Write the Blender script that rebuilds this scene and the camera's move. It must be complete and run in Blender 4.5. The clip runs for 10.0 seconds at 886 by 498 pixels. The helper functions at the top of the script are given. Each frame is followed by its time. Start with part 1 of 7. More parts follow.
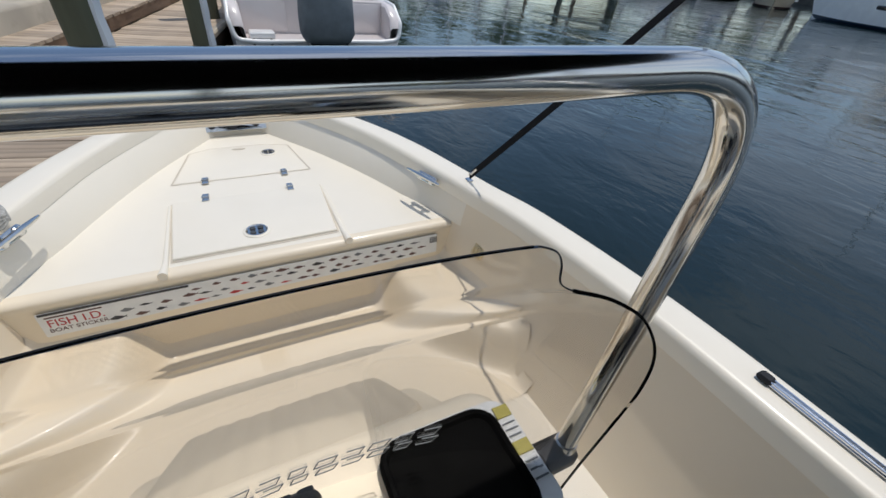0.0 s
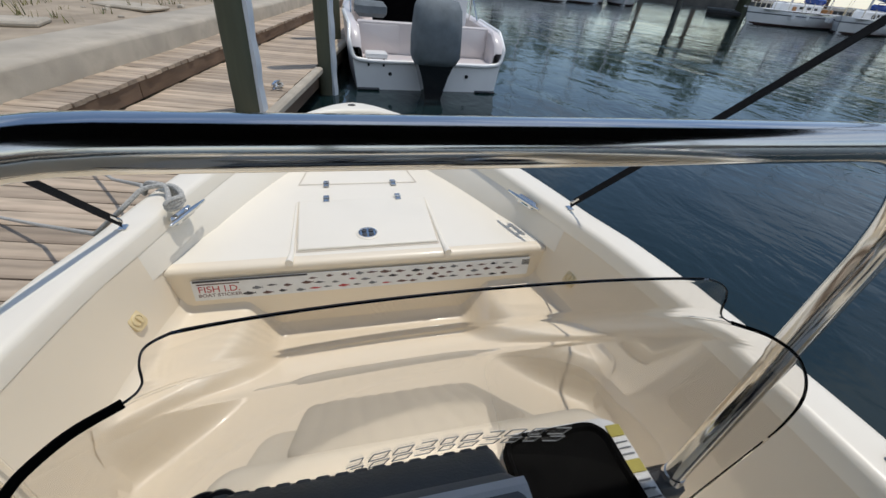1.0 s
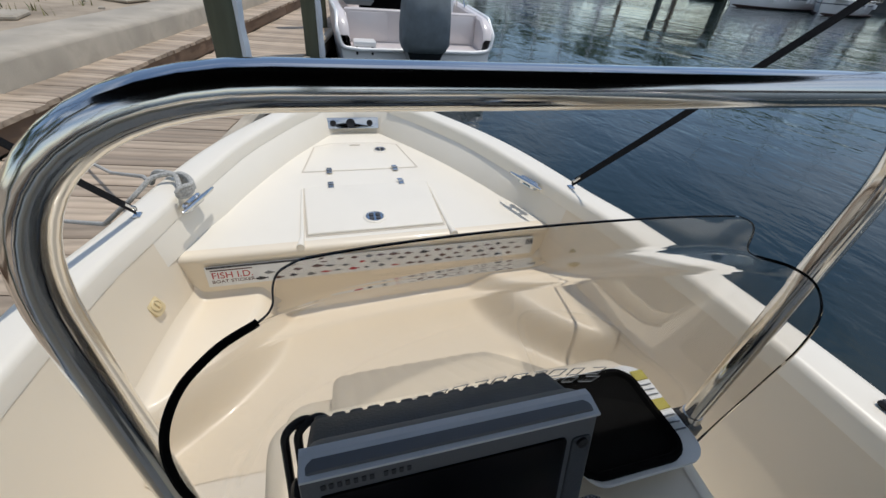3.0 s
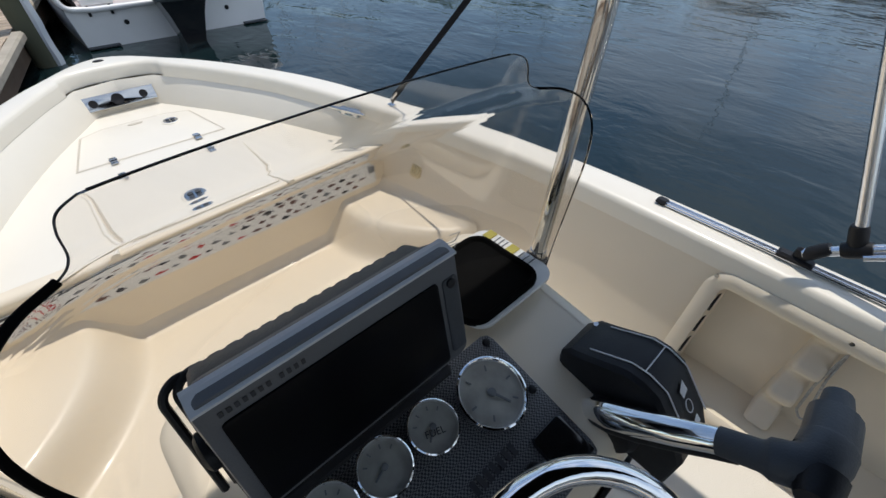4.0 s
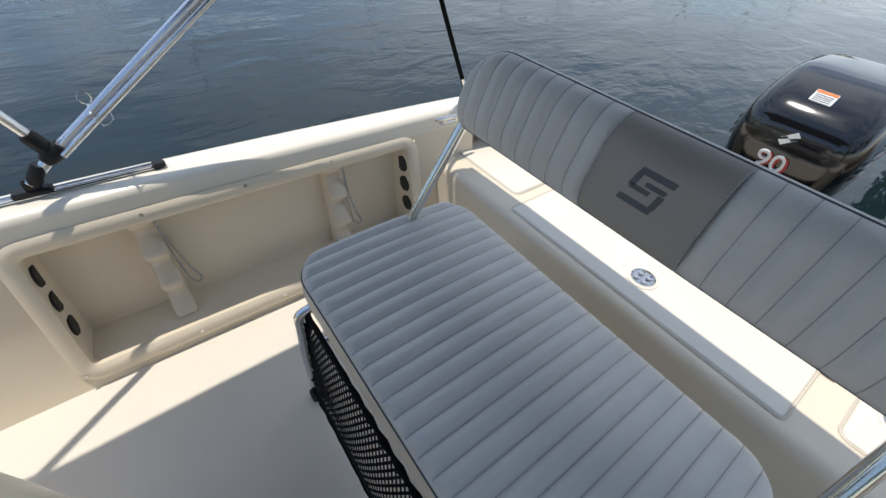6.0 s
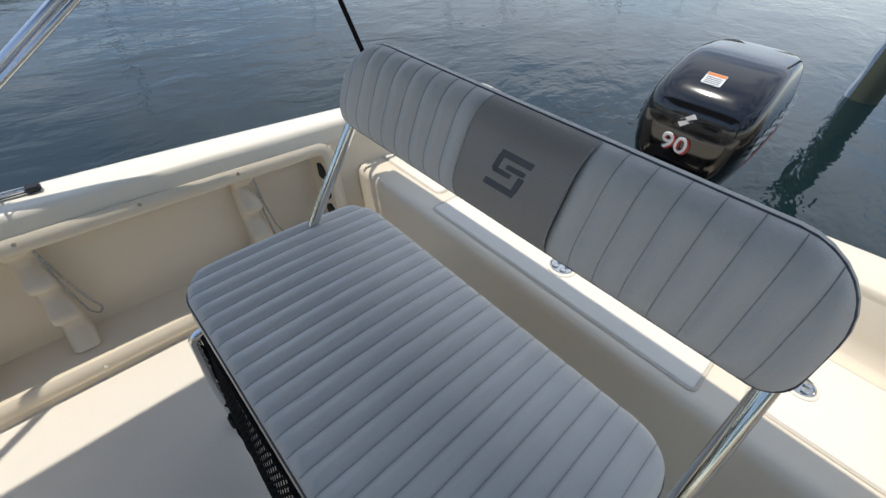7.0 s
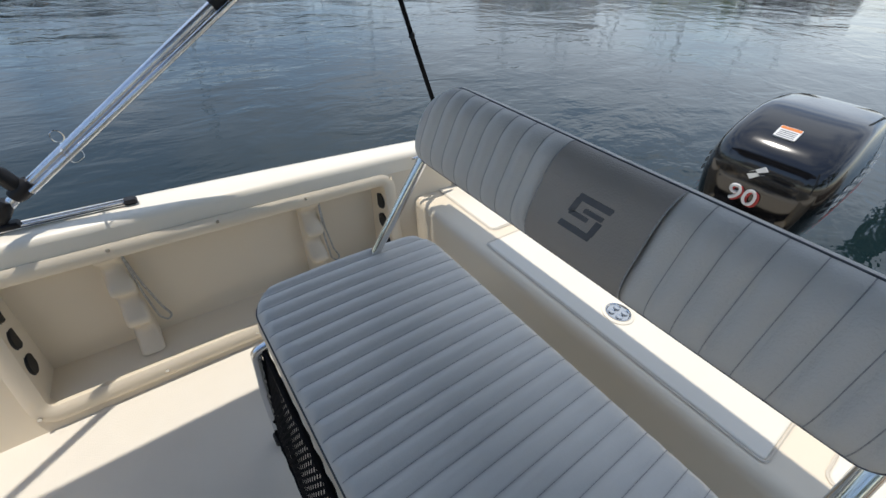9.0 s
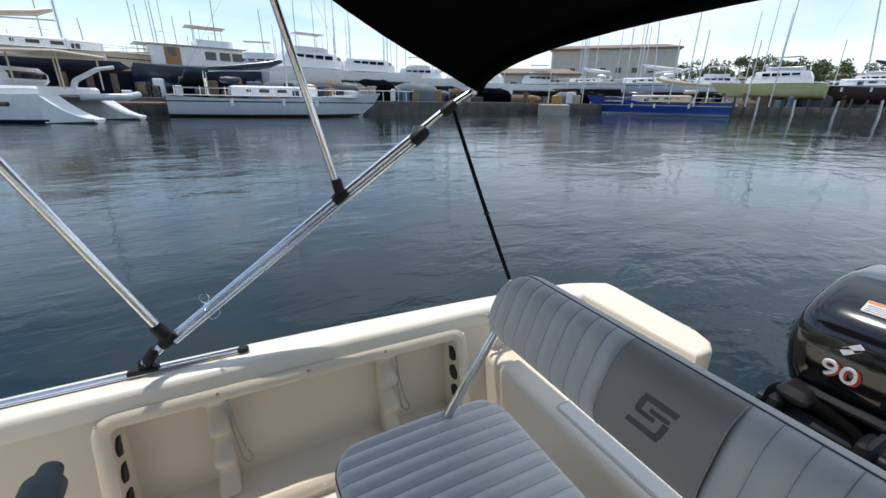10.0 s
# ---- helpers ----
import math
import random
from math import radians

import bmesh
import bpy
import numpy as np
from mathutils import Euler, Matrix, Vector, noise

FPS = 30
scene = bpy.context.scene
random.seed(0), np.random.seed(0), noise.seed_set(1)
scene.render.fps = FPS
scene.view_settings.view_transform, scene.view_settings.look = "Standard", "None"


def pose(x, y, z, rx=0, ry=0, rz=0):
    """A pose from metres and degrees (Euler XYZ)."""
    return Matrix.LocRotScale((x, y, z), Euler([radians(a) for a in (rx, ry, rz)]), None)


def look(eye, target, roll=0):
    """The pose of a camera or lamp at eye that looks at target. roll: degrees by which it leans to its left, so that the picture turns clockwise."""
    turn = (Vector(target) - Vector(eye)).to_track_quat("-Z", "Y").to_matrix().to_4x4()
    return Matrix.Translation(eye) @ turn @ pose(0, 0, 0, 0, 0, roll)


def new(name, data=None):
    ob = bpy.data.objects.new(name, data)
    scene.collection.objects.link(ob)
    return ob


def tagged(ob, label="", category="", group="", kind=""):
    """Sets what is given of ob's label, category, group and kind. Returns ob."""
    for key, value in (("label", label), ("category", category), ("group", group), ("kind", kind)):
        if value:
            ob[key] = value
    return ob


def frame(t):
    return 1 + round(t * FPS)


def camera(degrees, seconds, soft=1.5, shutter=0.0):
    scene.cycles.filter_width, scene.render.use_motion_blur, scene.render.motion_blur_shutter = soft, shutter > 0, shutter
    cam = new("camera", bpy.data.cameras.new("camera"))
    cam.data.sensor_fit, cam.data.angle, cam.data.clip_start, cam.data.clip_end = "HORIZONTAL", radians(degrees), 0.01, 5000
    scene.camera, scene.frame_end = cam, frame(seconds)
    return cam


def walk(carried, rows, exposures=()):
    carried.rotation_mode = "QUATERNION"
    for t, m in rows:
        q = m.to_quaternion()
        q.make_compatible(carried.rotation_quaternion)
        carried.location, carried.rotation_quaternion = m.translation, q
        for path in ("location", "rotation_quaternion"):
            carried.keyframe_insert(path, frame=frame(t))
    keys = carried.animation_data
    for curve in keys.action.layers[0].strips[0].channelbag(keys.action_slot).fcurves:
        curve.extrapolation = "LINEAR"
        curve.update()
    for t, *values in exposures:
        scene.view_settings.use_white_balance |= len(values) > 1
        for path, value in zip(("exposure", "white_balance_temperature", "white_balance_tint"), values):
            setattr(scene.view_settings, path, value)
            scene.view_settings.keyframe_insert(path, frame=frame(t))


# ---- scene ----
cam = camera(94.7, 10.0)
PATH = [
    (0, (-0.009, 0.88, 1.347), (0.782, 2.29, 0.169), 5.8),
    (0.5, (-0.084, 0.867, 1.374), (0.445, 2.416, 0.225), 5.86),
    (1, (-0.113, 0.857, 1.373), (0.365, 2.435, 0.241), 6.0),
    (1.5, (-0.110, 0.843, 1.374), (0.361, 2.428, 0.249), 6.58),
    (2, (-0.063, 0.820, 1.368), (0.394, 2.396, 0.223), 6.1),
    (3.5, (-0.225, 0.823, 1.353), (0.427, 2.276, 0.144), 3.7),
    (4, (-0.185, 0.778, 1.326), (0.831, 1.852, -0.021), 1.0),
    (4.5, (-0.105, 0.719, 1.28), (1.19, 1.291, -0.133), 2.7),
    (5, (-0.1, 0.634, 1.281), (1.348, 0.583, -0.097), 4.3),
    (5.5, (-0.181, 0.555, 1.283), (1.081, -0.122, -0.113), 5.5),
    (6, (-0.239, 0.451, 1.284), (0.87, -0.482, -0.095), 5.5),
    (7.5, (-0.333, 0.332, 1.256), (0.69, -0.748, -0.08), 4.8),
    (8, (-0.323, 0.356, 1.263), (0.743, -0.702, -0.058), 4.6),
    (8.6, (-0.302, 0.387, 1.272), (0.863, -0.634, 0.007), 4.2),
    (9, (-0.293, 0.383, 1.269), (0.935, -0.611, 0.042), 4.5),
    (9.5, (-0.283, 0.379, 1.278), (1.084, -0.583, 0.179), 3.7),
    (10, (-0.319, 0.424, 1.394), (1.346, -0.444, 0.706), 1.0),
]
STOPS = [(0.0, -0.23, 6550, 10), (2.0, -0.23, 6550, 10), (3.5, -0.17, 6500, 10), (4.2, 0.06, 6500, 10), (5.0, 0.27, 6600, 10), (6.0, 0.27, 6700, 10), (8.0, 0.22, 6700, 10), (9.0, 0.23, 6700, 10), (9.6, 0.27, 6600, 10), (10.0, 0.25, 6600, 10)]
walk(cam, [(t, look(eye, target, roll)) for t, eye, target, roll in PATH], STOPS)

# ---- world, sun ----
SUN_TO = Vector((0.22, 0.09, 1.0)).normalized()
world = bpy.data.worlds.new("sky")
scene.world = world
world.use_nodes = True
wn = world.node_tree.nodes
sky = wn.new("ShaderNodeTexSky")
sky.sky_type = "NISHITA"
sky.sun_disc = False
sky.sun_elevation = math.asin(SUN_TO.z)
sky.sun_rotation = math.atan2(SUN_TO.x, SUN_TO.y)
sky.air_density, sky.dust_density, sky.ozone_density = 1.0, 0.15, 1.2
# thin high cloud over the blue
wc = wn.new("ShaderNodeTexCoord")
wm = wn.new("ShaderNodeMapping")
wm.inputs["Scale"].default_value = (1.2, 1.2, 4.5)
cl = wn.new("ShaderNodeTexNoise")
cl.inputs["Scale"].default_value, cl.inputs["Detail"].default_value, cl.inputs["Distortion"].default_value = 2.2, 6.0, 0.6
cr = wn.new("ShaderNodeMapRange")
cr.inputs["From Min"].default_value, cr.inputs["From Max"].default_value, cr.inputs["To Max"].default_value = 0.40, 0.69, 0.66
cm = wn.new("ShaderNodeMix")
cm.data_type = "RGBA"
cm.inputs[7].default_value = (6.2, 6.8, 7.6, 1)
wl = world.node_tree.links
wl.new(wc.outputs["Generated"], wm.inputs[0]), wl.new(wm.outputs[0], cl.inputs["Vector"])
# the cloud grows thicker astern, added to brighten the water that reflects it
cd = wn.new("ShaderNodeVectorMath")
cd.operation = "DOT_PRODUCT"
cd.inputs[1].default_value = (0.30, -0.95, 0.0)
ca = wn.new("ShaderNodeMath")
ca.operation = "MULTIPLY_ADD"
ca.use_clamp = True
ca.inputs[1].default_value = 0.16
wl.new(wc.outputs["Generated"], cd.inputs[0]), wl.new(cd.outputs["Value"], ca.inputs[0]), wl.new(cl.outputs["Fac"], ca.inputs[2])
wl.new(ca.outputs[0], cr.inputs["Value"]), wl.new(cr.outputs[0], cm.inputs[0])
wl.new(sky.outputs[0], cm.inputs[6]), wl.new(cm.outputs[2], wn["Background"].inputs[0])
wn["Background"].inputs[1].default_value = 0.15
sun_data = bpy.data.lights.new("sun", "SUN")
sun_data.energy, sun_data.angle, sun_data.color = 2.75, radians(0.53), (1.0, 0.96, 0.9)
sun = new("sun", sun_data)
sun.matrix_world = look(SUN_TO * 30, (0, 0, 0))


# ---- materials ----
def mat(name, color, rough=0.5, metal=0.0, var=0.06, scale=6.0, bump=0.0, bscale=120.0, spec=0.5, coat=0.0, rnd=0.0, dirt=None, dirt_scale=1.5, dirt_amt=0.0, stretch=(1, 1, 1)):
    """A surface with grain at two scales: broad value changes, fine relief, optional stains in a second colour."""
    m = bpy.data.materials.new(name)
    m.use_nodes = True
    nt = m.node_tree
    b = nt.nodes["Principled BSDF"]
    b.inputs["Roughness"].default_value, b.inputs["Metallic"].default_value = rough, metal
    b.inputs["Specular IOR Level"].default_value = spec
    b.inputs["Coat Weight"].default_value = coat
    b.inputs["Coat Roughness"].default_value = 0.08
    co = nt.nodes.new("ShaderNodeTexCoord")
    mp = nt.nodes.new("ShaderNodeMapping")
    mp.inputs["Scale"].default_value = stretch
    nt.links.new(co.outputs["Object"], mp.inputs["Vector"])

    def tex(s, detail=4.0):
        n = nt.nodes.new("ShaderNodeTexNoise")
        n.inputs["Scale"].default_value, n.inputs["Detail"].default_value = s, detail
        nt.links.new(mp.outputs[0], n.inputs["Vector"])
        return n

    rgb = nt.nodes.new("ShaderNodeHueSaturation")
    rgb.inputs["Color"].default_value = (*color, 1)
    mr = nt.nodes.new("ShaderNodeMapRange")
    mr.inputs["From Min"].default_value, mr.inputs["From Max"].default_value = 0.3, 0.7
    mr.inputs["To Min"].default_value, mr.inputs["To Max"].default_value = 1 - var, 1 + var
    nt.links.new(tex(scale).outputs["Fac"], mr.inputs["Value"])
    out = mr.outputs[0]
    if rnd:
        oi = nt.nodes.new("ShaderNodeObjectInfo")
        r2 = nt.nodes.new("ShaderNodeMapRange")
        r2.inputs["To Min"].default_value, r2.inputs["To Max"].default_value = 1 - rnd, 1 + rnd
        nt.links.new(oi.outputs["Random"], r2.inputs["Value"])
        mul = nt.nodes.new("ShaderNodeMath")
        mul.operation = "MULTIPLY"
        nt.links.new(out, mul.inputs[0]), nt.links.new(r2.outputs[0], mul.inputs[1])
        out = mul.outputs[0]
    nt.links.new(out, rgb.inputs["Value"])
    col = rgb.outputs[0]
    if dirt_amt:
        r3 = nt.nodes.new("ShaderNodeMapRange")
        r3.inputs["From Min"].default_value, r3.inputs["From Max"].default_value = 0.5, 0.75
        r3.inputs["To Max"].default_value = dirt_amt
        nt.links.new(tex(dirt_scale, 7.0).outputs["Fac"], r3.inputs["Value"])
        mx = nt.nodes.new("ShaderNodeMix")
        mx.data_type = "RGBA"
        mx.inputs["B"].default_value = (*dirt, 1)
        mx.inputs[7].default_value = (*dirt, 1)
        nt.links.new(r3.outputs[0], mx.inputs[0]), nt.links.new(col, mx.inputs[6])
        col = mx.outputs[2]
    nt.links.new(col, b.inputs["Base Color"])
    rr = nt.nodes.new("ShaderNodeMapRange")
    rr.inputs["To Min"].default_value, rr.inputs["To Max"].default_value = max(0.02, rough * 0.8), min(1, rough * 1.2)
    nt.links.new(tex(scale * 3).outputs["Fac"], rr.inputs["Value"])
    nt.links.new(rr.outputs[0], b.inputs["Roughness"])
    if bump:
        bp = nt.nodes.new("ShaderNodeBump")
        bp.inputs["Strength"].default_value, bp.inputs["Distance"].default_value = bump, 0.003
        nt.links.new(tex(bscale, 3.0).outputs["Fac"], bp.inputs["Height"])
        nt.links.new(bp.outputs[0], b.inputs["Normal"])
    return m


M = {
    "trimgrey": mat("pale_grey_plastic", (0.58, 0.59, 0.60), 0.4, var=0.05, scale=20, bump=0.1, bscale=500),
    "seam": mat("stitched_seam", (0.36, 0.35, 0.335), 0.8, var=0.2, scale=200),
    "gel": mat("cream_gelcoat", (0.80, 0.70, 0.545), 0.40, var=0.025, scale=3, coat=0.12, dirt=(0.62, 0.52, 0.38), dirt_scale=3.0, dirt_amt=0.12),
    "deckwhite": mat("white_gelcoat", (0.83, 0.77, 0.655), 0.40, var=0.025, scale=4, coat=0.12, dirt=(0.65, 0.57, 0.45), dirt_scale=4.0, dirt_amt=0.1),
    "nonskid": mat("nonskid_gelcoat", (0.78, 0.72, 0.615), 0.6, var=0.03, scale=5, bump=0.5, bscale=420, dirt=(0.55, 0.48, 0.38), dirt_scale=5.0, dirt_amt=0.15),
    "steel": mat("polished_steel", (0.66, 0.65, 0.625), 0.11, 1.0, var=0.03, scale=20),
    "chrome": mat("chrome", (0.85, 0.85, 0.85), 0.06, 1.0, var=0.02, scale=20),
    "alu": mat("anodised_aluminium", (0.75, 0.76, 0.78), 0.25, 1.0, var=0.04, scale=25),
    "black": mat("black_plastic", (0.010, 0.010, 0.012), 0.5, var=0.15, scale=20, bump=0.15, bscale=500, spec=0.3),
    "blackgloss": mat("black_gloss_paint", (0.008, 0.008, 0.009), 0.12, var=0.1, scale=10, coat=0.6),
    "rubber": mat("black_rubber", (0.004, 0.004, 0.004), 0.9, var=0.15, scale=30, spec=0.04),
    "webbing": mat("black_webbing", (0.008, 0.008, 0.009), 0.9, spec=0.1, var=0.2, scale=60, bump=0.6, bscale=700),
    "canvas": mat("black_canvas", (0.002, 0.002, 0.0024), 1.0, spec=0.04, var=0.2, scale=8, bump=0.4, bscale=600),
    "vinyl": mat("grey_vinyl", (0.63, 0.60, 0.55), 0.5, var=0.04, scale=6, bump=0.25, bscale=380),
    "vinyldark": mat("taupe_vinyl", (0.34, 0.30, 0.26), 0.55, var=0.05, scale=6, bump=0.25, bscale=380),
    "vinylside": mat("beige_vinyl", (0.62, 0.55, 0.45), 0.5, var=0.04, scale=6, bump=0.25, bscale=380),
    "piping": mat("dark_piping", (0.10, 0.10, 0.105), 0.6, var=0.1, scale=40),
    "padcream": mat("cream_vinyl_pad", (0.60, 0.515, 0.395), 0.5, var=0.03, scale=8, bump=0.2, bscale=380),
    "greyplastic": mat("grey_plastic", (0.10, 0.103, 0.11), 0.45, var=0.05, scale=20, bump=0.1, bscale=500),
    "darkgrey": mat("dark_grey_plastic", (0.045, 0.05, 0.058), 0.5, var=0.1, scale=20, bump=0.15, bscale=500),
    "screen": mat("dark_glass_screen", (0.003, 0.003, 0.004), 0.3, var=0.05, spec=0.08),
    "dial": mat("dial_face", (0.36, 0.355, 0.32), 0.4, var=0.2, scale=45, coat=0.3),
    "white": mat("white_paint", (0.8, 0.8, 0.8), 0.35, var=0.03, scale=8),
    "label": mat("label_white", (0.75, 0.75, 0.73), 0.4, var=0.05, scale=30),
    "yellow": mat("label_yellow", (0.42, 0.36, 0.06), 0.4, var=0.05, scale=30),
    "ivory": mat("ivory_plastic", (0.72, 0.58, 0.33), 0.4, var=0.05, scale=30),
    "red": mat("red_print", (0.45, 0.03, 0.03), 0.4),
    "orange": mat("orange_print", (0.7, 0.2, 0.03), 0.4),
    "ink": mat("dark_ink", (0.03, 0.03, 0.035), 0.5),
    "greyink": mat("grey_ink", (0.16, 0.17, 0.18), 0.5),
    "brownink": mat("brown_ink", (0.12, 0.06, 0.05), 0.5),
    "rope": mat("grey_rope", (0.42, 0.41, 0.38), 0.9, var=0.3, scale=150, bump=0.8, bscale=260),
    "plank": mat("weathered_plank", (0.43, 0.34, 0.25), 0.85, var=0.38, scale=14, bump=0.9, bscale=40, rnd=0.3, stretch=(0.12, 1, 1), dirt=(0.14, 0.1, 0.08), dirt_scale=6, dirt_amt=0.4),
    "beam": mat("brown_timber", (0.17, 0.11, 0.07), 0.85, var=0.25, scale=8, bump=0.8, bscale=40, stretch=(1, 0.12, 1), dirt=(0.07, 0.05, 0.04), dirt_scale=4, dirt_amt=0.5),
    "pile": mat("green_treated_pile", (0.095, 0.10, 0.062), 0.85, var=0.3, scale=5, bump=0.9, bscale=30, stretch=(1, 1, 0.1), dirt=(0.05, 0.035, 0.025), dirt_scale=3, dirt_amt=0.5),
    "concrete": mat("old_concrete", (0.44, 0.385, 0.305), 0.9, var=0.15, scale=5, bump=0.8, bscale=60, dirt=(0.2, 0.18, 0.15), dirt_scale=2.5, dirt_amt=0.55),
    "darkwall": mat("stained_sea_wall", (0.09, 0.082, 0.07), 0.9, var=0.3, scale=0.8, bump=0.5, bscale=5, dirt=(0.04, 0.04, 0.035), dirt_scale=0.5, dirt_amt=0.8),
    "yard": mat("grey_yard_gravel", (0.20, 0.185, 0.16), 0.95, var=0.3, scale=0.3, bump=0.5, bscale=3, dirt=(0.05, 0.045, 0.04), dirt_scale=0.25, dirt_amt=0.7),
    "sand": mat("sandy_ground", (0.36, 0.29, 0.21), 0.95, var=0.2, scale=3, bump=0.8, bscale=25, dirt=(0.17, 0.13, 0.085), dirt_scale=1.2, dirt_amt=0.7),
    "leaf": mat("foliage", (0.085, 0.12, 0.04), 0.7, var=0.5, scale=1.2),
    "leafdry": mat("dry_grass", (0.20, 0.18, 0.07), 0.8, var=0.3, scale=4),
    "bluebin": mat("blue_grey_plastic", (0.10, 0.17, 0.22), 0.5, var=0.08, scale=8),
    "tarp": mat("grey_cover_cloth", (0.15, 0.175, 0.19), 0.8, var=0.15, scale=6, bump=0.6, bscale=30),
    "hullwhite": mat("white_hull", (0.82, 0.82, 0.81), 0.3, var=0.04, scale=2, coat=0.3),
    "hullpink": mat("offwhite_hull", (0.72, 0.66, 0.64), 0.3, var=0.04, scale=2, coat=0.3),
    "hullnavy": mat("navy_hull", (0.012, 0.025, 0.05), 0.3, var=0.1, scale=2, coat=0.3),
    "hullblue": mat("blue_hull", (0.015, 0.06, 0.28), 0.25, var=0.08, scale=2, coat=0.4),
    "hullcream": mat("cream_hull", (0.62, 0.52, 0.38), 0.35, var=0.05, scale=2),
    "hullyellow": mat("pale_yellow_hull", (0.62, 0.58, 0.28), 0.35, var=0.05, scale=2),
    "hullred": mat("dark_bottom_paint", (0.06, 0.03, 0.025), 0.6, var=0.15, scale=2),
    "hullgrey": mat("pale_grey_hull", (0.62, 0.66, 0.70), 0.3, var=0.05, scale=2),
    "roof": mat("tile_roof", (0.24, 0.17, 0.13), 0.8, var=0.15, scale=2),
    "wallpaint": mat("cream_stucco", (0.55, 0.52, 0.45), 0.8, var=0.06, scale=1),
    # near-black that stands for the shade inside openings
    "dark": mat("opening_shade", (0.015, 0.015, 0.015), 0.6),
    "window": mat("tinted_window", (0.012, 0.014, 0.016), 0.08, var=0.1, coat=0.5),
    "wood": mat("varnished_wood", (0.35, 0.17, 0.06), 0.4, var=0.15, scale=6),
    "mast": mat("mast_aluminium", (0.6, 0.6, 0.6), 0.4, 0.6, var=0.05, scale=3),
}


def glass_mat():
    m = bpy.data.materials.new("acrylic_sheet")
    m.use_nodes = True
    nt = m.node_tree
    b = nt.nodes["Principled BSDF"]
    b.inputs["Base Color"].default_value = (0.93, 0.9, 0.86, 1)
    b.inputs["Roughness"].default_value = 0.02
    b.inputs["IOR"].default_value = 1.49
    b.inputs["Transmission Weight"].default_value = 1.0
    return m


def water_mat():
    m = bpy.data.materials.new("harbour_water")
    m.use_nodes = True
    nt = m.node_tree
    b = nt.nodes["Principled BSDF"]
    b.inputs["Base Color"].default_value = (0.006, 0.016, 0.018, 1)
    b.inputs["Roughness"].default_value = 0.055
    b.inputs["IOR"].default_value = 1.33
    co = nt.nodes.new("ShaderNodeTexCoord")
    hs = []
    for s, d, dist in ((0.55, 2.0, 0.5), (2.6, 3.0, 0.8), (9.0, 2.0, 0.4)):
        mp = nt.nodes.new("ShaderNodeMapping")
        mp.inputs["Scale"].default_value = (1.0, 0.55, 1.0)
        mp.inputs["Rotation"].default_value = (0, 0, 0.5 + s * 0.05)
        nt.links.new(co.outputs["Object"], mp.inputs["Vector"])
        n = nt.nodes.new("ShaderNodeTexNoise")
        n.inputs["Scale"].default_value, n.inputs["Detail"].default_value, n.inputs["Distortion"].default_value = s, d, dist
        nt.links.new(mp.outputs[0], n.inputs["Vector"])
        hs.append(n.outputs["Fac"])
    # ripples gather in patches
    pn = nt.nodes.new("ShaderNodeTexNoise")
    pn.inputs["Scale"].default_value, pn.inputs["Detail"].default_value = 0.16, 3.0
    nt.links.new(co.outputs["Object"], pn.inputs["Vector"])
    pr = nt.nodes.new("ShaderNodeMapRange")
    pr.inputs["From Min"].default_value, pr.inputs["From Max"].default_value = 0.35, 0.65
    pr.inputs["To Min"].default_value, pr.inputs["To Max"].default_value = 0.35, 1.25
    nt.links.new(pn.outputs["Fac"], pr.inputs["Value"])
    for i in (1, 2):
        pm = nt.nodes.new("ShaderNodeMath")
        pm.operation = "MULTIPLY"
        nt.links.new(hs[i], pm.inputs[0]), nt.links.new(pr.outputs[0], pm.inputs[1])
        hs[i] = pm.outputs[0]
    prev = None
    for h, st, dist in zip(hs, WAVE_STRENGTH, (0.25, 0.05, 0.012)):
        bp = nt.nodes.new("ShaderNodeBump")
        bp.inputs["Strength"].default_value, bp.inputs["Distance"].default_value = st, dist
        nt.links.new(h, bp.inputs["Height"])
        if prev:
            nt.links.new(prev, bp.inputs["Normal"])
        prev = bp.outputs[0]
    nt.links.new(prev, b.inputs["Normal"])
    return m


WAVE_STRENGTH = (0.18, 0.33, 0.36)
M["glass"] = glass_mat()
M["water"] = water_mat()


def weave_mat():
    """Grey woven fibre: two crossed square waves."""
    m = bpy.data.materials.new("woven_fibre_panel")
    m.use_nodes = True
    nt = m.node_tree
    b = nt.nodes["Principled BSDF"]
    co = nt.nodes.new("ShaderNodeTexCoord")
    ck = nt.nodes.new("ShaderNodeTexChecker")
    ck.inputs["Scale"].default_value = 430
    ck.inputs["Color1"].default_value = (0.17, 0.175, 0.18, 1)
    ck.inputs["Color2"].default_value = (0.025, 0.026, 0.03, 1)
    nt.links.new(co.outputs["Object"], ck.inputs["Vector"])
    nt.links.new(ck.outputs["Color"], b.inputs["Base Color"])
    b.inputs["Roughness"].default_value = 0.3
    return m


M["weave"] = weave_mat()


# ---- mesh helpers ----
ORIGIN = {}


def thing(name, loc, label, category, group="", kind=""):
    e = new(name)
    e.empty_display_size = 0.1
    e.location = loc
    ORIGIN[e.name] = Vector(loc)
    return tagged(e, label, category, group, kind)


def finish(bm, angle=40):
    bmesh.ops.recalc_face_normals(bm, faces=bm.faces)
    lim = radians(angle)
    for f in bm.faces:
        f.smooth = True
    for e in bm.edges:
        if len(e.link_faces) == 2 and e.calc_face_angle(0) > lim:
            e.smooth = False


